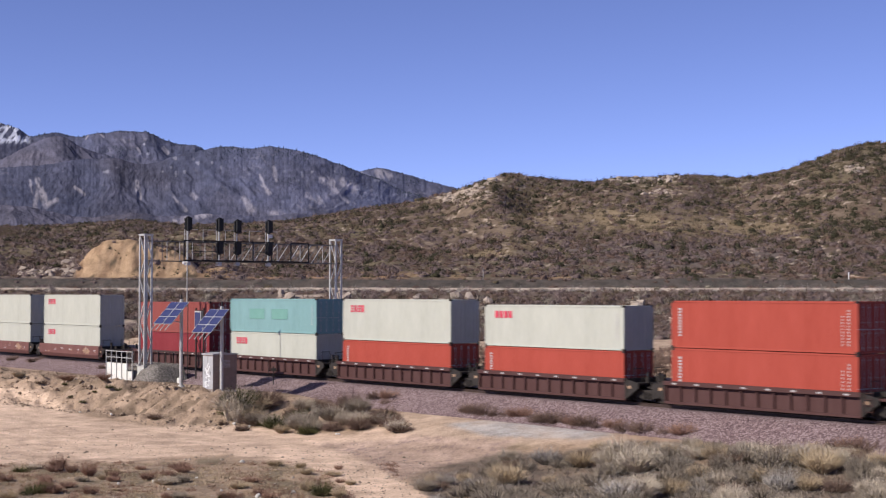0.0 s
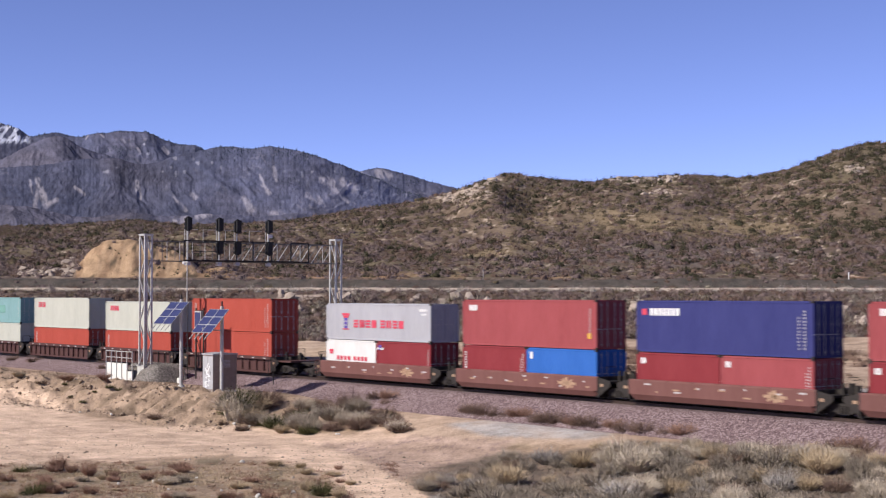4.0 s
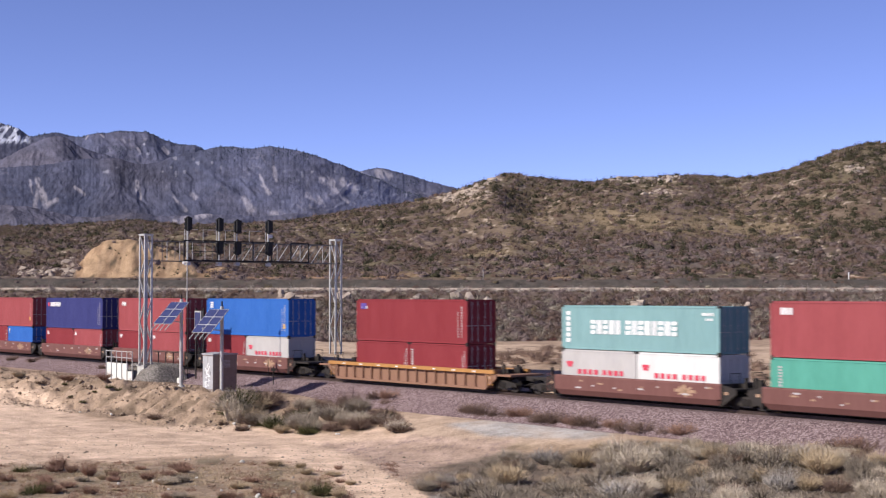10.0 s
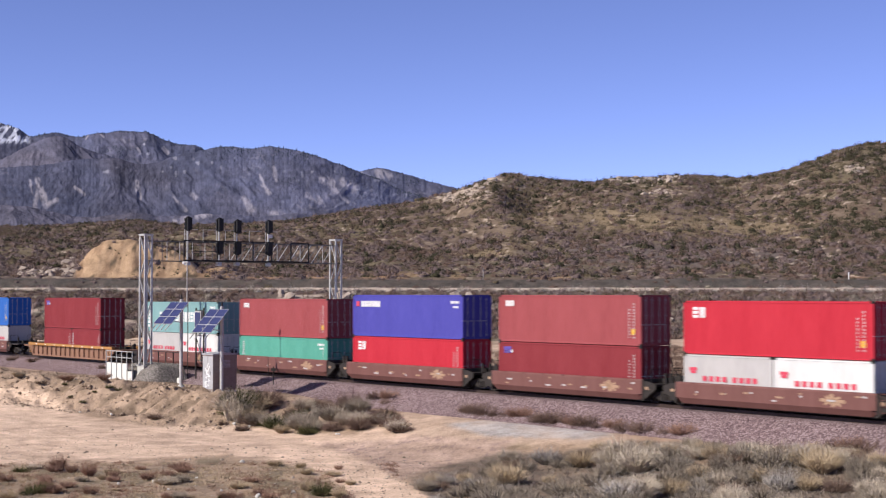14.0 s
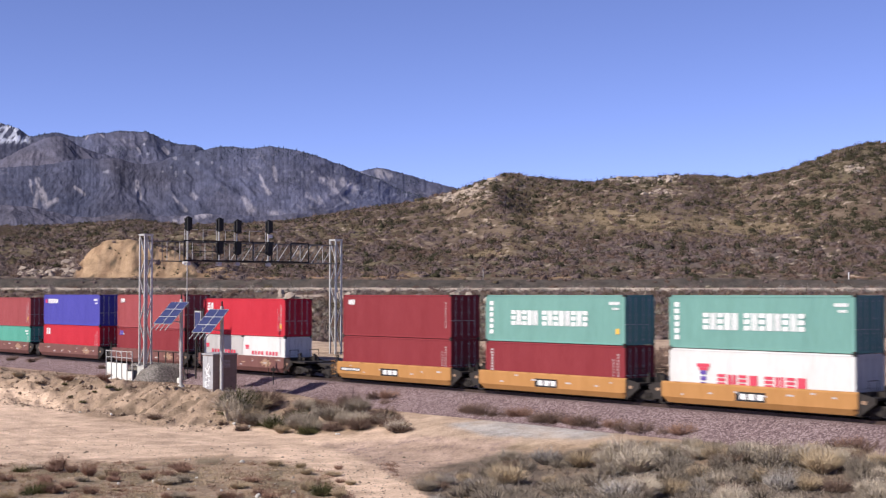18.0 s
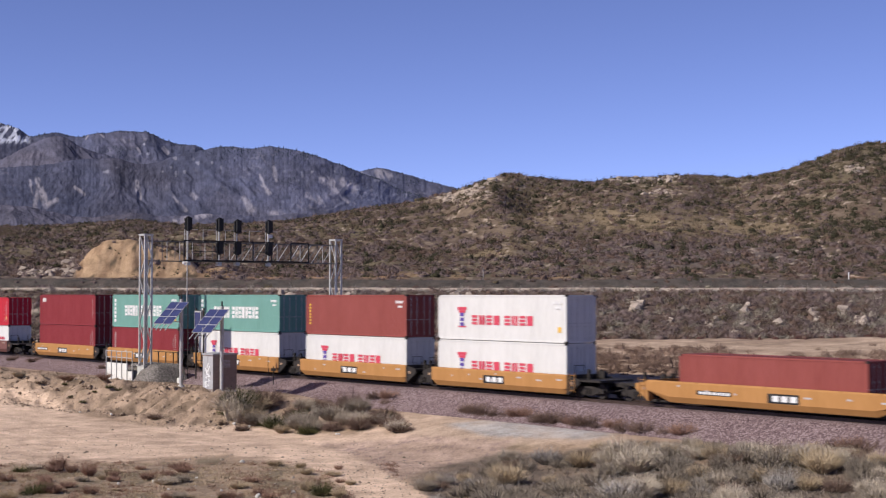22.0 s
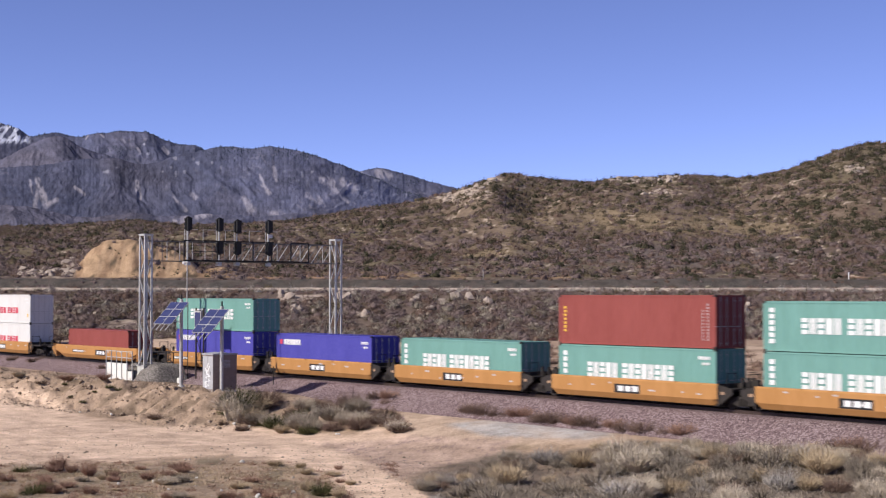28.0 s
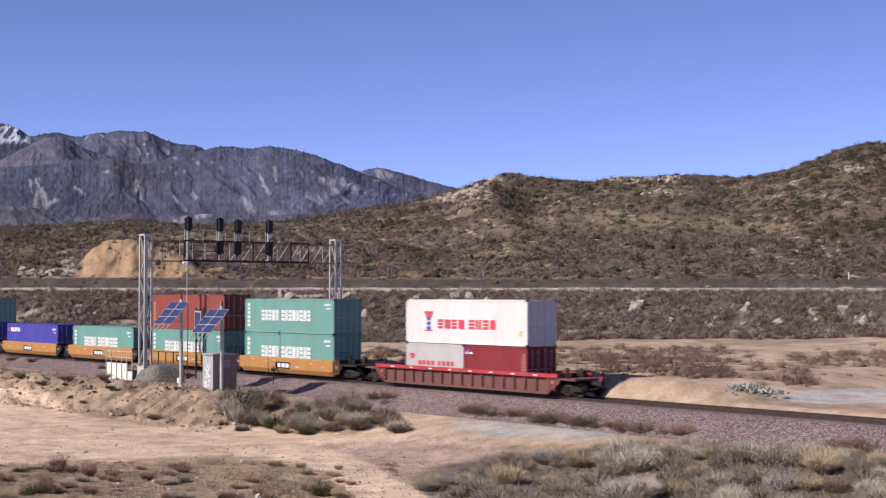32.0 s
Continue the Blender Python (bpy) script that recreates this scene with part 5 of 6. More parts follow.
def build_wall():
    w = new("retaining_wall")
    tagged(w, "white lagging-board retaining wall between steel posts", "retaining wall")
    w.matrix_basis = on_track(35.0, -6.9)
    for i in range(6):
        x = 2.1 - i * 0.92
        part("post", made(lambda bm: (bar(bm, (x, 0.07, -1.3), (x, 0.07, 1.55), 0.055))), STEEL_GALV, w)
    for i in range(5):
        x = 2.1 - (i + 0.5) * 0.92
        for r in range(3):
            if i == 4 and r == 2:
                continue
            z = -1.25 + r * 0.6
            part("board", made(lambda bm: box(bm, x - 0.455, x + 0.455, -0.03, 0.03, z, z + 0.59)), WALL_PAINT, w)
    part("rail", made(bar, (2.1, 0.09, 1.5), (-2.5, 0.09, 1.5), 0.06), STEEL_GALV, w)
    part("rail", made(bar, (2.1, 0.09, 1.0), (-2.5, 0.09, 1.0), 0.05), STEEL_GALV, w)
    h = new("handrail")
    tagged(h, "galvanised handrail beside the signal bridge tower", "handrail")
    h.matrix_basis = on_track(34.0, -3.7)
    for i in range(5):
        x = 1.5 - i * 1.25
        part("post", made(bar, (x, 0, -0.5), (x, 0, 1.45), 0.07), STEEL_DARK, h)
    part("rail", made(bar, (1.5, 0, 1.42), (-3.5, 0, 1.42), 0.06), STEEL_DARK, h)
    b = new("concrete_block")
    tagged(b, "small white concrete block at the gravel heap", "concrete block")
    b.matrix_basis = on_track(29.0, -4.6)
    part("block", made(lambda bm: box(bm, -0.17, 0.17, -0.17, 0.17, -1.2, -0.5)), WALL_PAINT, b)
    # gravel fill round the tower's foot
    v, f = [], []
    rng = np.random.default_rng(5)
    gx, gy = np.meshgrid(np.linspace(-3.8, 3.6, 52), np.linspace(-1.7, 2.7, 40))
    top = 0.52 * ss(0, 0.9, 3.6 - gx) * ss(0, 1.8, gx + 3.6) * ss(0, 1.2, 1.6 - gy * 0.6) + 0.12 * (rng.random(gx.shape) - 0.5) - 0.02
    edge = 1.45 + 1.2 * ss(0.3, -0.7, gx)
    gz = -1.2 + (1.2 + top) * ss(0, 1.5, 3.9 - np.abs(gx)) * np.where(gy > 0.2, ss(0, 1, (edge - gy) / (edge - 0.2)), 1)
    me = grid_mesh("gravel_fill", np.stack([gx, gy, gz], -1).reshape(-1, 3), 40, 52, False)
    me.materials.append(GRAVEL)
    g = tagged(new("gravel_fill", me), "heap of grey gravel fill round the tower foot", "gravel", kind="stuff")
    g.matrix_basis = on_track(32.6, -5.4)
    b = new("tower_footing")
    tagged(b, "concrete footing under the signal bridge tower", "footing")
    b.matrix_basis = on_track(GANTRY_S, NEAR_N)
    part("block", made(lambda bm: box(bm, -0.55, 0.55, -0.42, 0.42, -1.0, 0.36)), CONCRETE, b)


build_wall()


# ================= solar poles, cabinet, marker =================
CELL = surface("solar_cells", (0.035, 0.04, 0.11), (0.06, 0.07, 0.17), 0.15, 0, 2, 12, 0, spec=0.6)


def build_solar(x, y, z, top, offset, antenna):
    ob = new("solar_array")
    tagged(ob, "six blue solar modules tilted on a galvanised steel pole", "solar array", "solar arrays beside the track")
    ob.matrix_basis = Matrix.Translation((x, y, z))
    part("pole", made(tube, (0, 0, 0), (0, 0, top), 0.13, 14), STEEL_GALV, ob)
    part("foot", made(tube, (0, 0, -0.1), (0, 0, 0.12), 0.3, 14, 0.24), CONCRETE, ob)
    part("cap", made(tube, (0, 0, top), (0, 0, top + 0.35), 0.06, 8), BLACK, ob)
    az = math.atan2(-0.78, -0.62)
    frame_m = Matrix.Translation((offset[0], offset[1], top - 1.02)) @ Matrix.Rotation(az, 4, "Z") @ Matrix.Rotation(radians(43), 4, "Y")
    # local x runs down the slope, y across, z is the face
    for i in range(3):
        for j in range(2):
            cx, cy = -0.78 + 0.78 * i, -0.49 + 0.98 * j
            md = part("solar_module", made(lambda bm: box(bm, cx - 0.38, cx + 0.38, cy - 0.48, cy + 0.48, 0, 0.035)), STEEL_GALV, ob)
            md.matrix_basis = frame_m
            part("cell_glass", made(lambda bm: box(bm, cx - 0.355, cx + 0.355, cy - 0.455, cy + 0.455, 0.035, 0.04)), CELL, md, "dark blue photovoltaic cells")
    for yy in (-0.75, -0.25, 0.25, 0.75):
        part("mounting_rail", made(bar, (-1.2, yy, -0.04), (1.75, yy, -0.04), 0.05), STEEL_GALV, ob).matrix_basis = frame_m
    part("bracket", made(bar, (0, 0, top - 0.7), (offset[0], offset[1], top - 1.05), 0.1), STEEL_GALV, ob)
    part("strut", made(bar, (0, 0, top - 1.7), (offset[0] * 1.7, offset[1] * 1.7, top - 1.5), 0.06), STEEL_GALV, ob)
    if antenna:
        part("antenna", made(tube, (0.35, 0.3, top - 0.6), (0.35, 0.3, top + 2.7), 0.035, 8), STEEL_GALV, ob)
        part("lamp", made(lambda bm: (box(bm, 0.0, 0.42, 0.24, 0.36, top + 2.7, top + 2.78), box(bm, 0.0, 0.14, 0.2, 0.4, top + 2.6, top + 2.7))), WHITE_MARK, ob)
    return ob


def ground_z(x, y):
    return float(height(np.array([x]), np.array([y]))[0])


def ground_sight(b, d):
    """Where the ground lies in the bearing b and the fall d."""
    y = np.arange(45.0, 214.0, 0.1)
    k = (EYE_Z - height(b * y, y)) / y - d
    i = int(np.argmax(k < 0))
    return b * y[i], y[i]


P1, P2 = (-19.2, 110.0), (-15.4, 104.4)
build_solar(*P1, ground_z(*P1), 6.4, (-0.62, -0.67), True)
build_solar(*P2, ground_z(*P2), 6.25, (-0.68, -0.73), False)


def graffiti(bm):
    """One scrawled zigzag with loops."""
    pts = [(-0.1, 2.0), (0.12, 1.7), (-0.28, 1.8), (0.02, 1.4), (0.34, 1.66), (0.1, 1.25), (-0.34, 1.1), (0.3, 1.0), (-0.3, 0.8), (0.36, 0.66), (-0.16, 0.42), (0.3, 0.36), (0.36, 0.7)]
    rows = []
    for i, (u, v) in enumerate(pts):
        p, q = pts[max(0, i - 1)], pts[min(len(pts) - 1, i + 1)]
        k = 0.075 / max(0.01, math.hypot(q[0] - p[0], q[1] - p[1]))
        ox, oz = -(q[1] - p[1]) * k, (q[0] - p[0]) * k
        rows.append([bm.verts.new((u + a * ox, y, v + a * oz)) for a, y in ((-1, 0.004), (1, 0.004), (1, -0.004), (-1, -0.004))])
    for a, b in zip(rows, rows[1:]):
        for i in range(4):
            bm.faces.new((a[i], a[(i + 1) % 4], b[(i + 1) % 4], b[i]))
    bm.faces.new(rows[0][::-1])
    bm.faces.new(rows[-1])


def build_cabinet():
    ob = new("equipment_cabinet")
    tagged(ob, "grey steel signal cabinet with white scrawl on one side", "cabinet")
    c = Vector((-15.7, 105.6))
    ob.matrix_basis = Matrix.Translation((c.x, c.y, ground_z(c.x, c.y))) @ Matrix.Rotation(math.pi / 2 + PHI, 4, "Z")
    steel = surface("cabinet_steel", (0.36, 0.36, 0.37), (0.54, 0.54, 0.55), 0.5, 0.2, 1.5, 12, 0.1)
    brown = surface("cabinet_brown", (0.23, 0.175, 0.15), (0.36, 0.28, 0.245), 0.6, 0.1, 1.5, 12, 0.1)
    part("body", made(lambda bm: box(bm, -0.70, 0.70, -0.95, 0.95, 0.1, 2.58)), brown, ob, "brownish sheet-steel case")
    part("plinth", made(lambda bm: box(bm, -0.8, 0.8, -1.05, 1.05, -0.1, 0.1)), CONCRETE, ob)
    part("roof", made(lambda bm: prism(bm, [(-1.03, 2.58), (1.03, 2.58), (1.03, 2.66), (0, 2.74), (-1.03, 2.66)], -0.78, 0.78)), steel, ob)
    for sx in (-0.36, 0.36):
        d = part("door", made(lambda bm: box(bm, sx - 0.33, sx + 0.33, 0.95, 0.975, 0.2, 2.48)), steel, ob)
        part("handle", made(lambda bm: box(bm, sx - 0.02, sx + 0.02, 0.975, 1.03, 1.2, 1.45)), STEEL_GALV, d)
    gr = part("scrawl", made(graffiti), WHITE_MARK, ob, "white painted scrawl")
    gr.location = (0, 0.984, 0.0)
    part("louvre", made(lambda bm: [box(bm, -0.72, -0.70, -0.4, 0.4, 1.7 + i * 0.09, 1.75 + i * 0.09) for i in range(6)]), steel, ob)


build_cabinet()


def build_marker():
    x, y = ground_sight(-0.1130, 0.0613)
    ob = new("track_marker")
    tagged(ob, "short dark steel post with a small square plate", "marker post")
    ob.matrix_basis = Matrix.Translation((x, y, ground_z(x, y)))
    part("post", made(tube, (0, 0, -0.2), (0, 0, 1.45), 0.035, 8), STEEL_DARK, ob)
    part("plate", made(lambda bm: box(bm, -0.17, 0.17, -0.05, 0.05, 1.08, 1.32)), STEEL_DARK, ob)
    part("conduit", made(lambda bm: [tube(bm, p, q, 0.022, 6) for p, q in (((-0.33, 0.1, -0.1), (-0.34, 0.1, 0.8)), ((-0.34, 0.1, 0.8), (-0.42, 0.1, 1.5)), ((-0.42, 0.1, 1.5), (-0.40, 0.1, 2.1)))]), STEEL_DARK, ob, "bent dark cable beside the post")


build_marker()


def build_relay_frame():
    """Two dark posts with braces and a box at the head, close beside the track."""
    ob = new("relay_frame")
    tagged(ob, "dark steel post frame with a grey relay box on top", "equipment frame")
    p = tk(28.0, -3.4)
    ob.matrix_basis = on_track(28.0, -3.4, ground_z(p.x, p.y))
    for x in (-0.6, 0.6):
        part("post", made(tube, (x, 0, -0.2), (x, 0, 5.75), 0.07, 8), STEEL_DARK, ob)
    part("post", made(tube, (1.75, 0.1, -0.2), (1.75, 0.1, 6.1), 0.035, 8), STEEL_DARK, ob)
    for z in (1.6, 3.55, 5.55):
        part("cross_bar", made(bar, (-0.6, 0, z), (0.6, 0, z), 0.06), STEEL_DARK, ob)
    for z0, z1 in ((1.6, 3.55), (5.0, 3.55)):
        part("brace", made(bar, (-0.6, 0.03, z0), (0.6, 0.03, z1), 0.04), STEEL_DARK, ob)
    b = part("relay_box", made(lambda bm: box(bm, -0.5, 0.5, -0.12, 0.2, 4.15, 5.5)), bpy.data.materials["galvanised_steel"], ob, "pale grey relay box")
    part("lid", made(lambda bm: box(bm, -0.42, 0.42, 0.2, 0.225, 4.25, 5.4)), CELL, b, "dark glass lid")


build_relay_frame()


def roadside_post(name, label, b, y, h, r, mat_, category):
    x = b * y
    ob = new(name)
    tagged(ob, label, category)
    ob.matrix_basis = Matrix.Translation((x, y, ground_z(x, y)))
    part("post", made(tube, (0, 0, -0.2), (0, 0, h), r, 8), mat_, ob)
    part("cap", made(tube, (0, 0, h), (0, 0, h + 0.06), r * 1.3, 8), mat_, ob)


roadside_post("marker_post", "white post beside the upper embankment", 0.2709, 230.0, 1.15, 0.10, WHITE_MARK, "post")
roadside_post("utility_post", "thin grey post on the upper embankment", 0.0268, 230.0, 1.9, 0.035, STEEL_GALV, "post")


# ================= stones =================
STONE = surface("stone", (0.15, 0.155, 0.145), (0.40, 0.40, 0.375), 0.95, 0, 2, 12, 0.5, rand=0.5, island=0.0)


def rock_mesh(seed, squash=0.75):
    """An angular broken stone."""
    r = random.Random(seed)
    bm = bmesh.new()
    for i in range(22):
        d = Vector((r.gauss(0, 1), r.gauss(0, 1), r.gauss(0, 1))).normalized() * r.uniform(0.7, 1.12)
        bm.verts.new((d.x, d.y * 0.85, d.z * squash))
    hull = bmesh.ops.convex_hull(bm, input=bm.verts)
    bmesh.ops.delete(bm, geom=[g for g in set(hull["geom_interior"] + hull["geom_unused"]) if isinstance(g, bmesh.types.BMVert)], context="VERTS")
    return mesh_of("rock", bm, STONE)


ROCKS = [rock_mesh(i + 1) for i in range(9)]


def build_riprap():
    heap = new("stone_heap")
    c = Vector((18.35, 90.2))
    tagged(heap, "heap of grey-white broken stone beside the track", "stone heap")
    heap.matrix_basis = Matrix.Translation((c.x, c.y, ground_z(c.x, c.y))) @ Matrix.Rotation(math.pi / 2 + PHI, 4, "Z")
    r = random.Random(8)
    for i in range(150):
        a, b = r.gauss(0, 1.15), r.gauss(0, 0.6)
        s = r.uniform(0.07, 0.17)
        z = max(0, 0.55 * (1 - abs(a) / 2.6) * (1 - abs(b) / 1.5)) * r.random()
        o = part("stone", r.choice(ROCKS), None, heap)
        o.matrix_basis = Matrix.LocRotScale((a, b, z), Euler((r.random() * 6, r.random() * 6, r.random() * 6)), (s, s, s))


build_riprap()


def build_outcrops():
    """Pale boulders that stand out of the embankment slope."""
    r = random.Random(12)
    tan_rock = surface("tan_rock", (0.27, 0.215, 0.175), (0.50, 0.42, 0.355), 0.95, 0, 1.2, 8, 0.6)
    groups = ((0.1302, 0.0108, 5), (0.1517, 0.0190, 5), (0.2026, 0.0130, 7), (0.1958, 0.0243, 4), (0.1808, 0.0213, 5), (0.2479, 0.0130, 6), (0.2691, 0.0130, 5), (0.2792, 0.0206, 5), (0.2241, 0.0206, 4), (0.095, 0.018, 3), (0.06, 0.022, 4),
              (-0.012, 0.012, 4), (-0.055, 0.016, 4), (-0.10, 0.010, 3), (-0.235, 0.012, 4), (0.03, 0.009, 4), (-0.16, 0.014, 3), (-0.101, 0.016, 3), (-0.095, 0.012, 3), (-0.088, 0.0085, 3), (-0.105, 0.002, 4), (-0.065, 0.0016, 5), (-0.02, 0.0018, 5), (0.012, 0.0016, 4))
    for gb, gd, count in groups:
        for i in range(count):
            x, y = ground_sight(gb + r.gauss(0, 0.0028), gd + r.gauss(0, 0.0022))
            size = 0.3 + 0.75 * r.random() ** 1.5
            ob = new("boulder", r.choice(ROCKS).copy())
            ob.data.materials[0] = tan_rock
            tagged(ob, "pale weathered boulder half buried in the slope", "boulder", "boulders on the slope")
            ob.matrix_basis = Matrix.LocRotScale((x, y, ground_z(x, y) + size * 0.25), Euler((r.uniform(-0.5, 0.5), r.uniform(-0.5, 0.5), r.random() * 6)), (size, size, size * 1.1))


build_outcrops()


def build_stones():
    """Single pale stones on the verge, the road's edge and the bank's foot."""
    r = random.Random(44)
    pale = surface("pale_stone", (0.42, 0.40, 0.37), (0.78, 0.75, 0.70), 0.9, 0, 3, 14, 0.4)
    for b, d, size in ((-0.1921, 0.1255, 0.15), (-0.1230, 0.1353, 0.17), (-0.2913, 0.1342, 0.18), (-0.0709, 0.0938, 0.10), (-0.0691, 0.0938, 0.10), (-0.2419, 0.0791, 0.13), (-0.2208, 0.0809, 0.12), (-0.1472, 0.1311, 0.08), (-0.2158, 0.1266, 0.09), (-0.1336, 0.1123, 0.16), (-0.2732, 0.1153, 0.10), (-0.1638, 0.1228, 0.09), (-0.1826, 0.1304, 0.08), (-0.2355, 0.1311, 0.08), (-0.0996, 0.1326, 0.12), (-0.1389, 0.0874, 0.16), (-0.1291, 0.0889, 0.14)):
        x, y = ground_sight(b, d)
        ob = new("stone", r.choice(ROCKS).copy())
        ob.data.materials[0] = pale
        tagged(ob, "pale rounded stone lying on the sandy ground", "stone", "stones on the flat")
        ob.matrix_basis = Matrix.LocRotScale((x, y, ground_z(x, y) + size * 0.3), Euler((r.uniform(-0.3, 0.3), r.uniform(-0.3, 0.3), r.random() * 6)), (size, size, size))


build_stones()


def build_hill_rocks():
    """Boulders among the bare outcrops of the hills."""
    r = random.Random(31)
    tan_rock = bpy.data.materials["tan_rock"]
    meshes = []
    for m in ROCKS:
        m = m.copy()
        m.materials[0] = tan_rock
        meshes.append(m)
    rng = np.random.default_rng(31)
    b, y = rng.uniform(-0.29, 0.29, 30000), rng.uniform(236, 405, 30000)
    z = height(b * y, y)
    chosen = np.argwhere(rng.random(30000) < rock_at(b, (z - EYE_Z) / y) - 0.25)[:290, 0]
    for i in chosen:
        size = 0.35 + 1.0 * r.random() ** 2
        ob = new("boulder", r.choice(meshes))
        tagged(ob, "pale boulder on a bare hill outcrop", "boulder", "boulders on the hills")
        ob.matrix_basis = Matrix.LocRotScale((b[i] * y[i], y[i], z[i] + size * 0.1), Euler((r.uniform(-0.4, 0.4), r.uniform(-0.4, 0.4), r.random() * 6)), (size, size, size * 0.8))


build_hill_rocks()


# ================= plants =================
def twig_bush(seed, blades, h, spread, width, droop=0.25, leafy=0):
    """Stems fan out from the root; each is a narrow bent blade with side shoots."""
    r = np.random.default_rng(seed)
    vs, fs = [], []
    for i in range(blades):
        a, tilt = r.random() * 2 * np.pi, np.arccos(1 - r.random() * (1 - np.cos(spread)))
        ln = h * (0.55 + 0.5 * r.random()) * (1.0 - 0.25 * tilt)
        root = np.array((np.cos(a), np.sin(a), 0)) * r.random() ** 0.5 * h * 0.22
        d = np.array((np.sin(tilt) * np.cos(a), np.sin(tilt) * np.sin(a), np.cos(tilt)))
        d2 = d + np.array((d[0], d[1], -1.0)) * droop * r.random()
        side = np.cross(d, r.normal(size=3))
        side /= np.linalg.norm(side) + 1e-6
        w = width * (0.6 + 0.8 * r.random())
        m, tip = root + d * ln * 0.55, root + d * ln * 0.55 + d2 * ln * 0.45
        k = len(vs)
        vs += [root - side * w * 0.5, root + side * w * 0.5, m + side * w * 0.6, m - side * w * 0.6, tip]
        fs += [(k, k + 1, k + 2), (k, k + 2, k + 3), (k + 3, k + 2, k + 4)]
        for q in range(leafy):
            t = 0.35 + 0.65 * r.random()
            p = root + d * ln * t + r.normal(size=3) * 0.03 * h
            e1, e2 = r.normal(size=3) * width * 1.5, r.normal(size=3) * width * 1.5
            k = len(vs)
            vs += [p, p + e1, p + e2]
            fs += [(k, k + 1, k + 2)]
    return np.array(vs), np.array(fs)


SAGE = surface("sage_brush", (0.25, 0.21, 0.168), (0.66, 0.565, 0.45), 0.9, 0, 3, 9, 0, rand=0.5, island=0.2, spec=0.1)
STRAW = surface("dry_brush", (0.32, 0.245, 0.16), (0.64, 0.505, 0.34), 0.9, 0, 3, 9, 0, rand=0.25, island=0.3, spec=0.1)
ASHEN = surface("ashen_brush", (0.24, 0.215, 0.195), (0.56, 0.51, 0.455), 0.9, 0, 3, 9, 0, rand=0.3, island=0.35, spec=0.1)
RUST = surface("rust_weeds", (0.20, 0.115, 0.085), (0.44, 0.275, 0.205), 0.9, 0, 3, 9, 0, rand=0.25, island=0.3, spec=0.1)
RUSSET = surface("russet_brush", (0.12, 0.080, 0.062), (0.27, 0.185, 0.145), 0.9, 0, 3, 9, 0, rand=0.25, island=0.3, spec=0.1)
OLIVE = surface("olive_brush", (0.045, 0.05, 0.022), (0.15, 0.14, 0.06), 0.9, 0, 3, 9, 0, rand=0.25, island=0.3, spec=0.1)


def bush_meshes(name, material, n, seed, *args, **kw):
    out = []
    for i in range(n):
        me = fill_mesh(bpy.data.meshes.new(name), *twig_bush(seed + i, *args, **kw))
        me.materials.append(material)
        out.append(me)
    return out


BUSHES = {
    "sage": bush_meshes("bush", SAGE, 6, 100, 900, 1.0, 0.92, 0.012, 0.5, 3),
    "ashen": bush_meshes("bush", ASHEN, 3, 500, 560, 1.0, 0.95, 0.013, 0.4, 4),
    "plume": bush_meshes("bush", SAGE, 3, 600, 760, 1.0, 0.62, 0.012, 0.6, 4),
    "rust": bush_meshes("bush", RUST, 4, 700, 420, 1.0, 0.85, 0.012, 0.3, 6),
    "straw": bush_meshes("bush", STRAW, 4, 200, 760, 1.0, 0.92, 0.012, 0.45, 4),
    "russet": bush_meshes("bush", RUSSET, 4, 300, 520, 1.0, 1.35, 0.013, 0.35, 6),
    "olive": bush_meshes("bush", OLIVE, 3, 400, 420, 1.0, 1.35, 0.018, 0.3, 4)}
BUSH_LABEL = {"rust": "feathery rust-red dried weed", "ashen": "ash-grey dead bush with pale bare stems", "plume": "tall upright grey-green desert bush", "sage": "grey-green rabbitbrush bush with dry tips", "straw": "dry straw-coloured desert bush", "russet": "low red-brown dried desert shrub", "olive": "small dark green desert bush"}


def plant(kind, x, y, size, flat=1.0, r=random):
    ob = new("bush", r.choice(BUSHES[kind]))
    tagged(ob, BUSH_LABEL[kind], "bush", "bushes on the flat beside the track")
    ob.matrix_basis = Matrix.LocRotScale((x, y, ground_z(x, y) - 0.03), Euler((0, 0, r.random() * 6.28)), (size, size, size * flat))


def sight_all(b, d):
    """Where the ground lies in many bearings and falls at once."""
    y = (EYE_Z + 2.2) / d
    for i in range(14):
        y = 0.5 * y + 0.5 * (EYE_Z - height(b * y, y)) / d
    return y


def belt_room(b, d, y):
    """How tall the brush may grow at the back of the belt."""
    top = np.interp(b, [-0.03, 0.0, 0.04, 0.08, 0.115, 0.24, 0.3], [0.128, 0.114, 0.1055, 0.1035, 0.0955, 0.0955, 0.102])
    return (d - top) * y


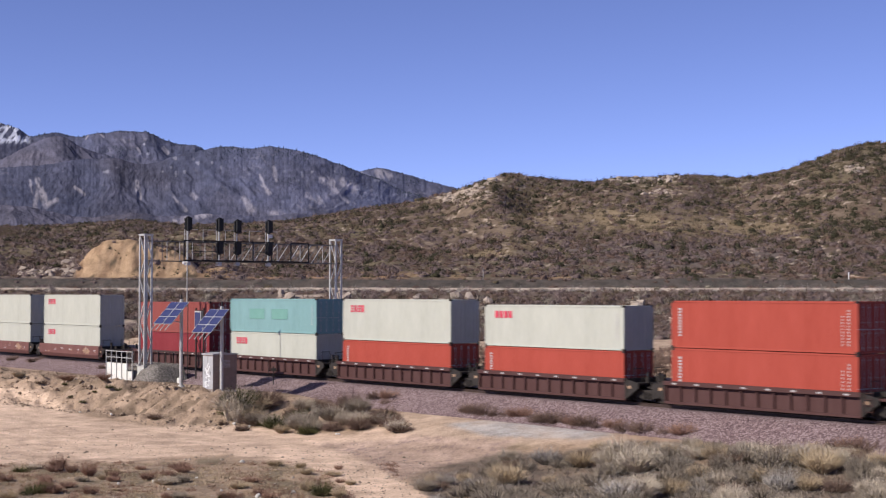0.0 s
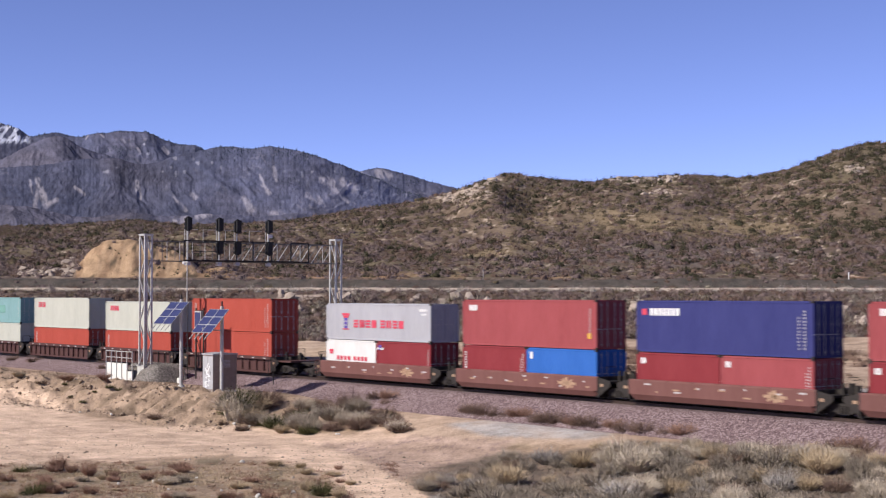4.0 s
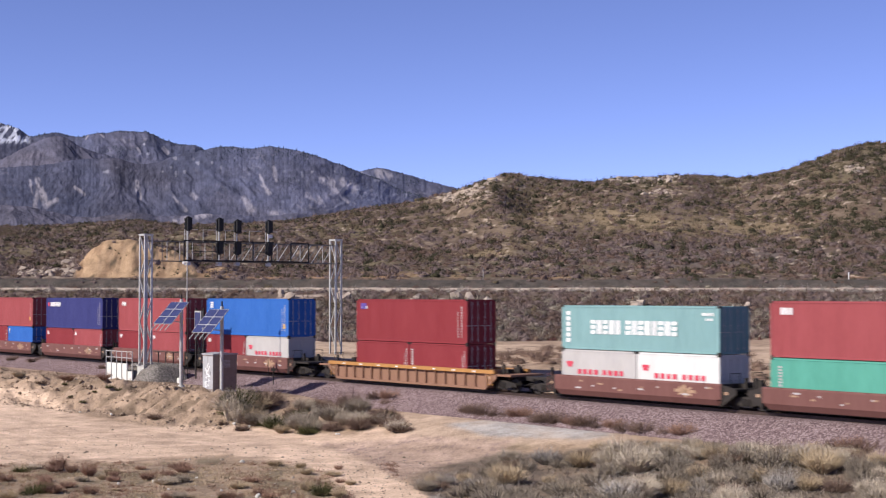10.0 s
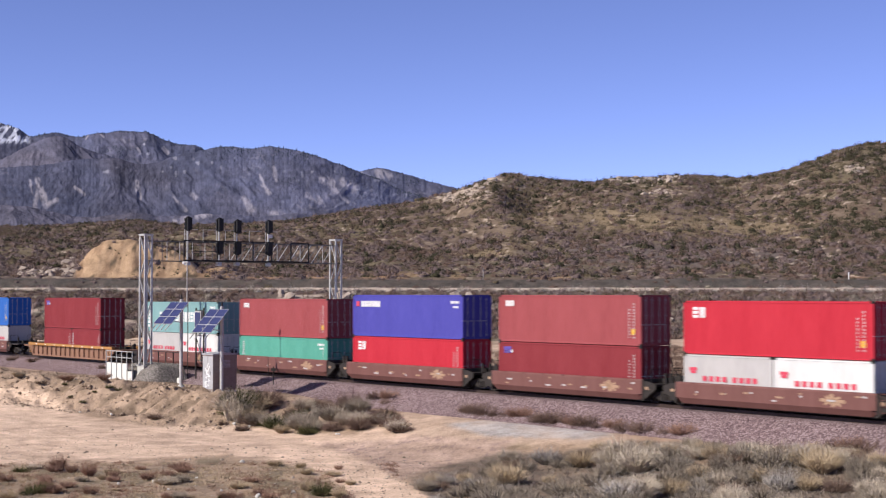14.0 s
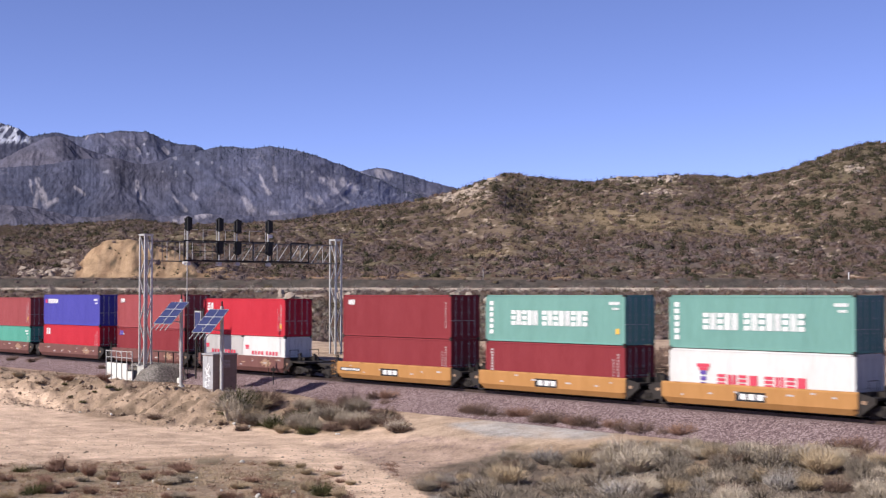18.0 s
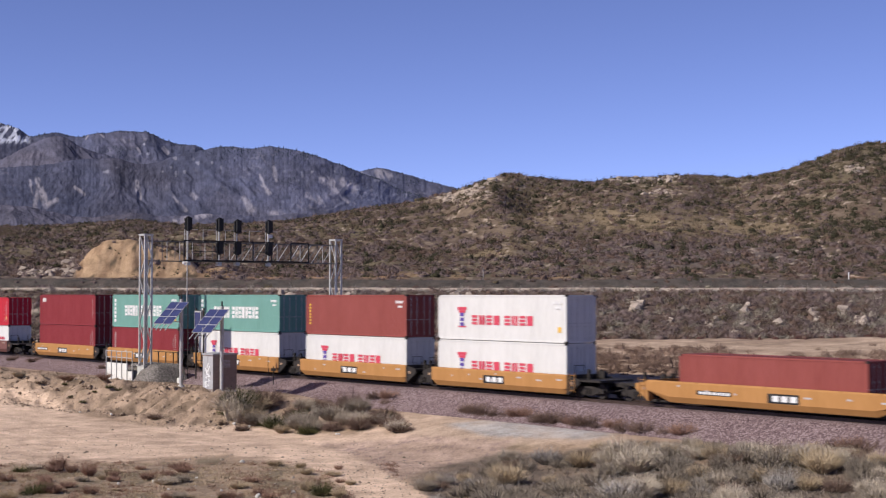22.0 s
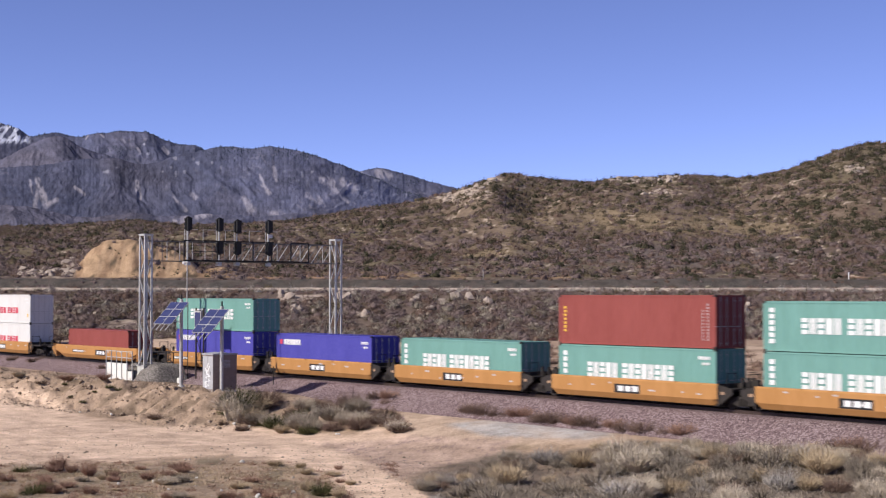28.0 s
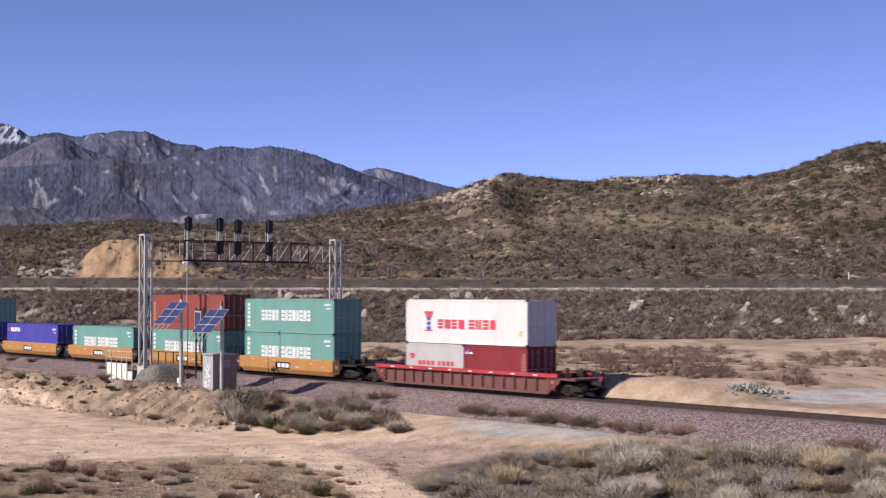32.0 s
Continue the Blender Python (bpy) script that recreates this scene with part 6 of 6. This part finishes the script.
def build_bushes():
    r = random.Random(21)
    # belt of rabbitbrush on the near flat
    # the larger bushes of the belt: bearing, fall, width, kind
    for b, d, wide, kind in ((0.0442, 0.1119, 0.0219, "sage"), (0.0687, 0.1130, 0.0264, "ashen"), (0.0423, 0.1270, 0.0332, "straw"), (0.0928, 0.1153, 0.0287, "straw"), (0.1192, 0.1126, 0.0362, "sage"), (0.1370, 0.1160, 0.0242, "ashen"), (0.1170, 0.1326, 0.0226, "straw"), (0.1325, 0.1345, 0.0325, "sage"), (0.1525, 0.1104, 0.0264, "sage"), (0.1702, 0.1236, 0.0234, "straw"), (0.1702, 0.1357, 0.0211, "ashen"), (0.1857, 0.1172, 0.0234, "sage"), (0.2011, 0.1126, 0.0302, "sage"), (0.2208, 0.1160, 0.0347, "sage"), (0.2253, 0.1311, 0.0302, "ashen"), (0.1921, 0.1345, 0.0272, "russet"), (0.2517, 0.1191, 0.0340, "straw"), (0.2781, 0.1213, 0.0287, "sage"), (0.2928, 0.1236, 0.0226, "sage"), (0.1657, 0.1025, 0.0196, "sage"), (0.0883, 0.1349, 0.0226, "straw"), (0.2400, 0.1100, 0.0249, "sage"), (0.2626, 0.1319, 0.0264, "russet"), (0.2853, 0.1349, 0.0302, "sage"), (0.0287, 0.1326, 0.0211, "straw"), (0.1049, 0.1055, 0.0189, "straw"), (0.1419, 0.1274, 0.0226, "plume"), (0.2117, 0.1243, 0.0211, "straw")):
        x, y = ground_sight(b, d)
        plant(kind, x, y, wide * y * 0.62, r.uniform(0.85, 1.05), r)
    n = 0
    while n < 95:
        b, d = r.uniform(-0.03, 0.33), 0.098 + 0.052 * r.random() ** 1.15
        if not inside(np.array([b]), np.array([d]), BRUSH_BELT)[0] or (d > 0.116 and r.random() < 0.75):
            continue
        x, y = ground_sight(b, d)
        room = belt_room(b, d, y)
        if room < 0.4:
            continue
        big, flat = b > 0.11, r.uniform(0.75, 1.05)
        kind = r.choices(("sage", "straw", "russet", "ashen"), (6, 2, 1, 1) if big else (4, 3, 2, 2))[0]
        plant(kind, x, y, min(room / flat, r.uniform(0.8, 1.6) if big else r.uniform(0.5, 0.9)), flat, r)
        n += 1
    # thicket at the end of the bank
    n = 0
    while n < 40:
        b, d = r.uniform(-0.146, -0.026), r.uniform(0.068, 0.0925)
        if not np.interp(b, [-0.146, -0.10, -0.06, -0.026], [0.072, 0.069, 0.075, 0.084]) < d < np.interp(b, [-0.146, -0.13, -0.026], [0.082, 0.092, 0.0935]):
            continue
        plant(r.choices(("sage", "russet", "straw", "olive"), (3, 4, 1, 2))[0], *ground_sight(b, d), r.uniform(1.3, 2.2) if b < -0.12 else r.uniform(0.9, 1.7), r.uniform(0.7, 1.0), r)
        n += 1
    # single bushes of the bank's end, the verge and the bank: bearing, fall, width, height to width, kind
    for b, d, wide, tall, kind in ((-0.1419, 0.0843, 0.0166, 1.45, "plume"), (-0.1374, 0.0858, 0.0136, 1.30, "plume"), (-0.0849, 0.0858, 0.0098, 1.90, "plume"), (-0.0543, 0.0874, 0.0189, 0.80, "sage"), (-0.0438, 0.0866, 0.0189, 0.70, "russet"), (-0.0336, 0.0881, 0.0151, 0.65, "russet"), (-0.1147, 0.0889, 0.0211, 0.75, "sage"), (-0.1253, 0.0874, 0.0189, 0.80, "sage"), (-0.0977, 0.0896, 0.0211, 0.80, "sage"), (-0.1072, 0.0926, 0.0151, 0.70, "straw"), (-0.0732, 0.0911, 0.0189, 0.75, "russet"), (-0.0657, 0.0874, 0.0166, 0.90, "sage"), (-0.1336, 0.0911, 0.0136, 0.60, "russet"), (-0.1464, 0.0874, 0.0091, 0.80, "russet"), (-0.0902, 0.0934, 0.0189, 0.50, "olive"), (-0.0355, 0.0738, 0.0158, 0.45, "russet"), (-0.2555, 0.1175, 0.0174, 0.95, "rust"), (-0.2355, 0.1213, 0.0166, 0.95, "rust"), (-0.2468, 0.1191, 0.0128, 0.80, "rust"), (-0.1966, 0.1236, 0.0151, 0.60, "rust"), (-0.1826, 0.1213, 0.0136, 0.50, "rust"), (-0.1751, 0.1160, 0.0226, 0.28, "rust"), (-0.2717, 0.1326, 0.0166, 0.70, "olive"), (-0.2642, 0.1326, 0.0166, 0.75, "olive"), (-0.2770, 0.1342, 0.0128, 0.60, "olive"), (-0.0804, 0.1342, 0.0189, 0.85, "olive"), (-0.0902, 0.1311, 0.0136, 0.80, "straw"), (-0.0694, 0.1349, 0.0136, 0.70, "straw"), (-0.1125, 0.1145, 0.0053, 1.10, "rust"), (-0.2808, 0.0557, 0.0075, 0.80, "sage"), (-0.2260, 0.0572, 0.0151, 0.50, "rust"), (-0.2506, 0.0579, 0.0166, 0.40, "rust")):
        x, y = ground_sight(b, d)
        plant(kind, x, y, wide * y * 0.62, tall * 1.35, r)
    # shrubs along the toe of the ballast
    for b, d in ((0.02, 0.0795), (0.025, 0.080), (0.038, 0.082), (0.05, 0.083), (0.078, 0.0865), (0.09, 0.0885), (0.03, 0.081), (0.045, 0.0825), (0.055, 0.083), (0.072, 0.086), (0.085, 0.088), (0.15, 0.094), (0.16, 0.095), (0.262, 0.104), (0.272, 0.105), (0.28, 0.1055), (0.066, 0.0855), (0.096, 0.0885), (0.105, 0.0895), (0.114, 0.0905), (0.122, 0.0915), (0.135, 0.0925), (-0.043, 0.0705), (-0.036, 0.071), (-0.20, 0.053), (-0.225, 0.05), (-0.286, 0.0445), (-0.272, 0.0455)):
        plant("rust" if r.random() < 0.4 else "russet", *ground_sight(b, d), r.uniform(0.95, 1.5), r.uniform(0.55, 0.75), r)
    # weeds on the flat in front of the road, and on the bank
    for b, d, kind, z in ((-0.112, 0.1145, "straw", 0.7),
                          (-0.252, 0.0605, "olive", 0.4), (-0.24, 0.073, "olive", 0.45), (-0.248, 0.069, "olive", 0.35), (-0.232, 0.0665, "olive", 0.3), (-0.222, 0.0635, "olive", 0.6), (-0.216, 0.0645, "olive", 0.5), (-0.192, 0.083, "russet", 0.8), (-0.268, 0.061, "russet", 0.7), (-0.2835, 0.055, "straw", 0.8)):
        plant(kind, *ground_sight(b, d), z, 0.7, r)
    for i in range(70):
        plant(r.choices(("straw", "rust", "sage", "olive"), (4, 7, 2, 1))[0], *ground_sight(r.uniform(-0.31, -0.06), r.uniform(0.115, 0.15)), r.uniform(0.3, 0.8), r.uniform(0.5, 0.9), r)


build_bushes()


ICO = bmesh.new()
bmesh.ops.create_icosphere(ICO, subdivisions=1, radius=1)
ICO_V, ICO_F = np.array([v.co[:] for v in ICO.verts]), np.array([[v.index for v in f.verts] for f in ICO.faces])
ICO.free()
keep = np.all(ICO_V[ICO_F][:, :, 2] > -0.6, axis=1)
used = np.unique(ICO_F[keep])
DOME_V, DOME_F = ICO_V[used], np.searchsorted(used, ICO_F[keep])


def mound(seed, leaves, twigs, h, leaf):
    """A dense rounded shrub: an uneven leafy dome with sprays and twigs standing out of it."""
    r = np.random.default_rng(seed)
    a, c = r.normal(size=3) * 2.2, r.normal(size=3) * 4.5
    lump = lambda d: 0.72 + 0.20 * np.sin(d @ a + seed) + 0.13 * np.sin(d @ c + 2 * seed)
    stretch = np.array((1.0, r.uniform(0.7, 1.0), r.uniform(0.55, 0.8))) * h
    core = DOME_V * (lump(DOME_V) * r.uniform(0.50, 0.74, len(DOME_V)))[:, None] * stretch
    d = r.normal(size=(leaves + twigs, 3))
    d[:, 2] = np.abs(d[:, 2]) * 0.9
    d /= np.linalg.norm(d, axis=1)[:, None]
    p = d * (lump(d) * r.uniform(0.62, 1.16, len(d)))[:, None] * stretch
    side = np.cross(d, r.normal(size=d.shape))
    side /= np.linalg.norm(side, axis=1)[:, None] + 1e-6
    other = np.cross(d, side)
    u, w = r.normal(size=(2, len(d), 3, 1)) * leaf
    v = p[:, None, :] + u * side[:, None, :] + w * other[:, None, :] + r.normal(size=(len(d), 3, 3)) * leaf * 0.45
    q = slice(leaves, None)
    v[q, 0], v[q, 1] = p[q] * 0.7 - side[q] * leaf * 0.3, p[q] * 0.7 + side[q] * leaf * 0.3
    v[q, 2] = p[q] * r.uniform(1.05, 1.35, (twigs, 1)) + np.array((0, 0, 0.06 * h))
    k = len(core)
    return np.concatenate([core, v.reshape(-1, 3)]), np.concatenate([DOME_F, np.arange(len(d) * 3).reshape(-1, 3) + k])


def scatter(name, label, category, material, places, sizes, template_seeds, args, flat=0.8, shape=twig_bush):
    """Many plants joined into one mesh."""
    rng = np.random.default_rng(len(places))
    temps = [shape(s, *args) for s in template_seeds]
    vs, fs, off = [], [], 0
    pick, ang = rng.integers(0, len(temps), len(places)), rng.random(len(places)) * 6.283
    zs = height(places[:, 0], places[:, 1])
    for (x, y), z, sz, k, a in zip(places, zs, sizes, pick, ang):
        v, f = temps[k]
        c, s = np.cos(a) * sz, np.sin(a) * sz
        w = np.empty_like(v)
        w[:, 0], w[:, 1], w[:, 2] = v[:, 0] * c - v[:, 1] * s + x, v[:, 0] * s + v[:, 1] * c + y, v[:, 2] * sz * flat + z - 0.05
        vs.append(w)
        fs.append(f + off)
        off += len(v)
    me = fill_mesh(bpy.data.meshes.new(name), np.concatenate(vs), np.concatenate(fs))
    me.materials.append(material)
    me.polygons.foreach_set("use_smooth", np.ones(len(me.polygons), bool))
    return tagged(new(name, me), label, category, kind="stuff")


def far_material(name, c1, c2):
    return surface(name, c1, c2, 0.95, 0, 0.5, 2.2, 0, island=0.12, spec=0.05)


def build_scrub():
    rng = np.random.default_rng(77)
    def across(x, y):
        return (x - TRACK_0.x) * ACROSS.x + (y - TRACK_0.y) * ACROSS.y

    # dry litter and low twigs under the brush
    b, d = rng.uniform(-0.03, 0.34, 5200), rng.uniform(0.098, 0.152, 5200)
    k = inside(b, d, BRUSH_BELT)
    y = sight_all(b[k], d[k])
    scatter("low_brush", "low grey-brown dry brush and grass between the bushes", "brush", surface("twigs", (0.12, 0.10, 0.085), (0.38, 0.315, 0.26), 0.9, 0, 3, 9, 0, island=0.4, spec=0.1), np.stack([b[k] * y, y], -1), np.clip(rng.uniform(0.15, 0.5, k.sum()), 0.1, np.maximum(0.1, belt_room(b[k], d[k], y))), (91, 92, 93), (20, 1.0, 1.3, 0.036, 0.3, 1))
    ico = bmesh.new()
    bmesh.ops.create_icosphere(ico, subdivisions=1, radius=1)
    iv, jf = np.array([v.co[:] for v in ico.verts]), np.array([[v.index for v in f.verts] for f in ico.faces])
    ico.free()
    bb, dd = rng.uniform(-0.32, 0.0, 3800), 0.085 + 0.068 * rng.random(3800) ** 0.6
    yy = (EYE_Z + 2.35) / dd
    zz = height(bb * yy, yy)
    vs = [iv * rng.uniform(0.7, 1.3, iv.shape) * np.array((1, 1, 0.7)) * rng.choice((0.025, 0.035, 0.05, 0.09), p=(0.5, 0.3, 0.17, 0.03)) + np.array((p * q, q, w + 0.01)) for p, q, w in zip(bb, yy, zz)]
    fs = [jf + i * len(iv) for i in range(len(vs))]
    me = fill_mesh(bpy.data.meshes.new("pebbles"), np.concatenate(vs), np.concatenate(fs))
    me.materials.append(surface("pebble", (0.20, 0.16, 0.12), (0.46, 0.39, 0.32), 0.95, 0, 1, 6, 0, island=0.6))
    tagged(new("pebbles", me), "scattered pale pebbles on the dirt flat", "pebbles", kind="stuff")
    q = np.stack([rng.uniform(6, 70, 5200), rng.uniform(-16.5, -6.5, 5200)], -1)
    xy = np.array(TRACK_0)[None, :2] + q[:, :1] * np.array(ALONG)[None, :2] + q[:, 1:] * np.array(ACROSS)[None, :2]
    zz = height(xy[:, 0], xy[:, 1])
    size = rng.choice((0.035, 0.06, 0.10, 0.18), p=(0.5, 0.32, 0.15, 0.03), size=len(q))
    vs = [iv * rng.uniform(0.6, 1.35, iv.shape) * np.array((1, 1, 0.75)) * w + np.array((p[0], p[1], z)) for p, z, w in zip(xy, zz, size)]
    fs = [jf + i * len(iv) for i in range(len(vs))]
    me = fill_mesh(bpy.data.meshes.new("earth_clods"), np.concatenate(vs), np.concatenate(fs))
    me.materials.append(surface("clod", (0.20, 0.15, 0.11), (0.40, 0.30, 0.225), 0.95, 0, 1, 6, 0, island=0.5))
    tagged(new("earth_clods", me), "tan earth clods and stones on the bank", "clods", kind="stuff")
    b, d = rng.uniform(-0.02, 0.34, 120), rng.uniform(0.099, 0.152, 120)
    k = inside(b, d, BRUSH_BELT)
    y = sight_all(b[k], d[k])
    scatter("brush_rest", "grey-green rabbitbrush filling the belt between bushes", "brush", SAGE, np.stack([b[k] * y, y], -1), np.clip(rng.uniform(0.7, 1.35, k.sum()), 0.2, np.maximum(0.2, belt_room(b[k], d[k], y))), (97, 98, 99), (220, 1.0, 1.15, 0.016, 0.45, 5), 0.95)
    for b0, b1, d0, d1, count in ((-0.05, 0.19, 0.036, 0.047, 300), (0.10, 0.195, 0.043, 0.056, 130), (0.206, 0.25, 0.049, 0.062, 30), (0.229, 0.31, 0.0395, 0.049, 105), (-0.05, 0.32, 0.034, 0.056, 40)):
        b, d = rng.uniform(b0, b1, count), rng.uniform(d0, d1, count)
        y = sight_all(b, d)
        k = across(b * y, y) > 7
        scatter("sand_scrub", "low feathery red-brown shrubs on the sandy flat", "scrub", RUSSET, np.stack([b[k] * y[k], y[k]], -1), 0.45 + 0.95 * rng.random(k.sum()) ** 1.5, (87, 88, 89, 90), (60, 200, 1.0, 0.03), 0.9, mound)
    b, d = rng.uniform(-0.32, -0.05, 5200), rng.uniform(0.113, 0.152, 5200)
    k = ~inside(b, d, ROAD) & (fbm(b * 60, d * 240, 3, 17) > -0.02)
    y = sight_all(b[k], d[k])
    scatter("dry_grass", "sparse dry grass tufts on the sandy flat", "grass", STRAW, np.stack([b[k] * y, y], -1), rng.uniform(0.10, 0.36, k.sum()), (94, 95, 96), (26, 1.0, 1.2, 0.04, 0.3, 0))
    b, d = rng.uniform(-0.32, -0.03, 2400), rng.uniform(0.112, 0.152, 2400)
    k = ~inside(b, d, ROAD) & (fbm(b * 50, d * 200, 3, 18) > 0.0)
    y = sight_all(b[k], d[k])
    scatter("dry_weeds", "low rust-brown dried weeds on the sandy flat", "weeds", RUST, np.stack([b[k] * y, y], -1), rng.uniform(0.12, 0.45, k.sum()), (84, 85, 86), (26, 1.0, 1.35, 0.04, 0.3, 1))
    q = np.stack([rng.uniform(5, 60, 900), rng.uniform(-15.5, -5.2, 900)], -1)
    k = fbm(q[:, 0] * 0.3, q[:, 1] * 0.3, 3, 20) > 0.02
    xy = np.array(TRACK_0)[None, :2] + q[k, :1] * np.array(ALONG)[None, :2] + q[k, 1:] * np.array(ACROSS)[None, :2]
    scatter("bank_weeds", "dry weeds and twigs on the earth bank", "weeds", RUSSET, xy, rng.uniform(0.12, 0.42, k.sum()), (81, 82, 83), (26, 1.0, 1.35, 0.04, 0.3, 1))

    def spots(n, y0, y1, keep):
        y = np.sqrt(rng.random(n) * (y1 * y1 - y0 * y0) + y0 * y0)
        x = (rng.random(n) * 0.66 - 0.33) * y
        k = keep(x, y)
        return np.stack([x[k], y[k]], -1)

    grey, brown = far_material("scrub_grey", (0.113, 0.085, 0.081), (0.262, 0.198, 0.186)), far_material("scrub_brown", (0.086, 0.058, 0.048), (0.226, 0.156, 0.125))
    pale = far_material("scrub_pale", (0.17, 0.148, 0.118), (0.39, 0.345, 0.285))
    dark = far_material("scrub_dark", (0.028, 0.028, 0.018), (0.080, 0.074, 0.046))
    olive = far_material("scrub_olive", (0.078, 0.063, 0.042), (0.185, 0.150, 0.100))
    wine = far_material("scrub_wine", (0.060, 0.030, 0.028), (0.16, 0.085, 0.075))
    for m, n, k in ((grey, 2300, 1), (brown, 1700, 2), (pale, 1500, 6), (olive, 400, 9)):
        p = spots(n, 171, 216, lambda x, y: (across(x, y) > 9) & (fbm(x * 0.15, y * 0.15, 4, 61) < 0.22) & ((y < 207) | (rng.random(len(y)) < 0.22)) & ((m is not pale) | (rng.random(len(y)) < ss(205, 184, y) + 0.12)))
        scatter("slope_scrub", "grey-brown desert scrub on the embankment slope", "scrub", m, p, (0.75 + 1.25 * rng.random(len(p)) ** 1.6) * (1 - 0.45 * ss(194, 206, p[:, 1])), (11 * k, 12 * k, 13 * k, 14 * k, 15 * k), (120, 70, 1.0, 0.05), 1.05, mound)
    # tall pale brush along the lip of the bench, and dark red shrubs along the slope's foot
    p = spots(230, 205.0, 208.3, lambda x, y: across(x, y) > 9)
    scatter("lip_scrub", "pale grey twiggy brush along the lip of the bench", "scrub", far_material("scrub_ashen", (0.22, 0.195, 0.17), (0.50, 0.45, 0.40)), p, rng.uniform(0.6, 1.35, len(p)), (71, 72, 73), (30, 130, 1.0, 0.04), 1.15, mound)
    p = spots(260, 170, 176, lambda x, y: (across(x, y) > 9) & (fbm(x * 0.07, y * 0.05, 2, 33) > 0.0))
    scatter("foot_scrub", "dark wine-red shrubs along the foot of the slope", "scrub", wine, p, rng.uniform(0.5, 1.1, len(p)), (74, 75, 76), (30, 110, 1.0, 0.04), 0.9, mound)

    def clear(x, y):
        b = x / y
        e = (height(x, y) - EYE_Z) / y
        bare = 0.85 * rock_at(b, e) + 0.6 * grass_at(b, e)
        return (rng.random(len(b)) > bare) & ~((b > -0.25) & (b < -0.165) & (y < 238.5) & (y > 231) & (rng.random(len(b)) < 0.9))

    def zone(x, y):
        """Where the larger green bushes gather: high on the right, on the crest and in the grass."""
        b, e = x / y, (height(x, y) - EYE_Z) / y
        return 0.24 + 0.5 * ss(0.19, 0.26, b) * ss(0.018, 0.04, e) + 0.7 * blob(b, e, 0.065, 0.065, 0.022, 0.010) + 0.6 * blob(b, e, 0.10, 0.071, 0.05, 0.004) + 0.5 * blob(b, e, 0.245, 0.032, 0.025, 0.006)
    for m, n, k in ((grey, 13000, 3), (brown, 9500, 4), (olive, 7500, 7), (dark, 8500, 5)):
        p = spots(n, 219, 418, lambda x, y: (across(x, y) > 9) & ((y > 232) | (rng.random(len(y)) < 0.4)) & (rng.random(len(y)) < 0.35 + 1.5 * np.clip(fbm(x * 0.03, y * 0.03, 3, 71 + k) + 0.3, 0, 1)) & clear(x, y) & ((m not in (grey, brown)) | (rng.random(len(y)) < 1 - 0.55 * ss(0.030, 0.046, (height(x, y) - EYE_Z) / y))) & ((m is not dark) | (rng.random(len(y)) < zone(x, y))) & ((m is not olive) | (rng.random(len(y)) < 0.25 + ss(0.02, 0.05, (height(x, y) - EYE_Z) / y))))
        size = 0.65 + 0.9 * rng.random(len(p)) ** 1.6
        scatter("hill_scrub", "grey and olive chaparral scrub covering the hillside", "scrub", m, p, size * (1.45 if m is dark else 1.05) * np.where(p[:, 1] < 231, 0.55, 1.0), (21 * k, 22 * k, 23 * k, 24 * k, 25 * k), (66, 10, 1.0, 0.085), 1.05, mound)
    # tufts that cling to the cut face
    p = spots(900, 233, 239, lambda x, y: (x / y > -0.244) & (x / y < -0.17) & (fbm(x * 0.5, y * 0.5, 2, 59) > 0.06))
    scatter("cut_tufts", "small dark shrubs clinging to the bare earth cut", "scrub", dark, p, rng.uniform(0.2, 0.5, len(p)), (41, 42, 43), (40, 20, 1.0, 0.09), 1.1, mound)
    # dry grass between the bushes
    p = spots(60000, 233, 412, lambda x, y: (across(x, y) > 9) & (rng.random(len(y)) < grass_at(x / y, (height(x, y) - EYE_Z) / y) + 0.05))
    scatter("hill_grass", "dry ochre grass in patches on the hillside", "grass", far_material("grass_ochre", (0.20, 0.155, 0.098), (0.36, 0.285, 0.19)), p, rng.uniform(0.3, 0.6, len(p)), (61, 62, 63), (14, 1.0, 1.0, 0.10, 0.3, 0), 1.0)


build_scrub()



# ================= what moves =================
def run(t):
    """Metres that the train has gone at t seconds."""
    return 13.336 * t - 0.0089 * t * t


def motions():
    times = [2.0 * i for i in range(17)]
    for ob, mid, z in CARS + LOADS:
        walk(ob, [(t, on_track(mid + run(t), 0, z)) for t in times])
    rolls = [(i / 30, run(i / 30) / 0.45) for i in range(961)]
    for ob, x in WHEELSETS:
        walk(ob, [(t, Matrix.Translation((x, 0, 0.45)) @ Matrix.Rotation(w % (2 * math.pi), 4, "Y")) for t, w in rolls])


motions()
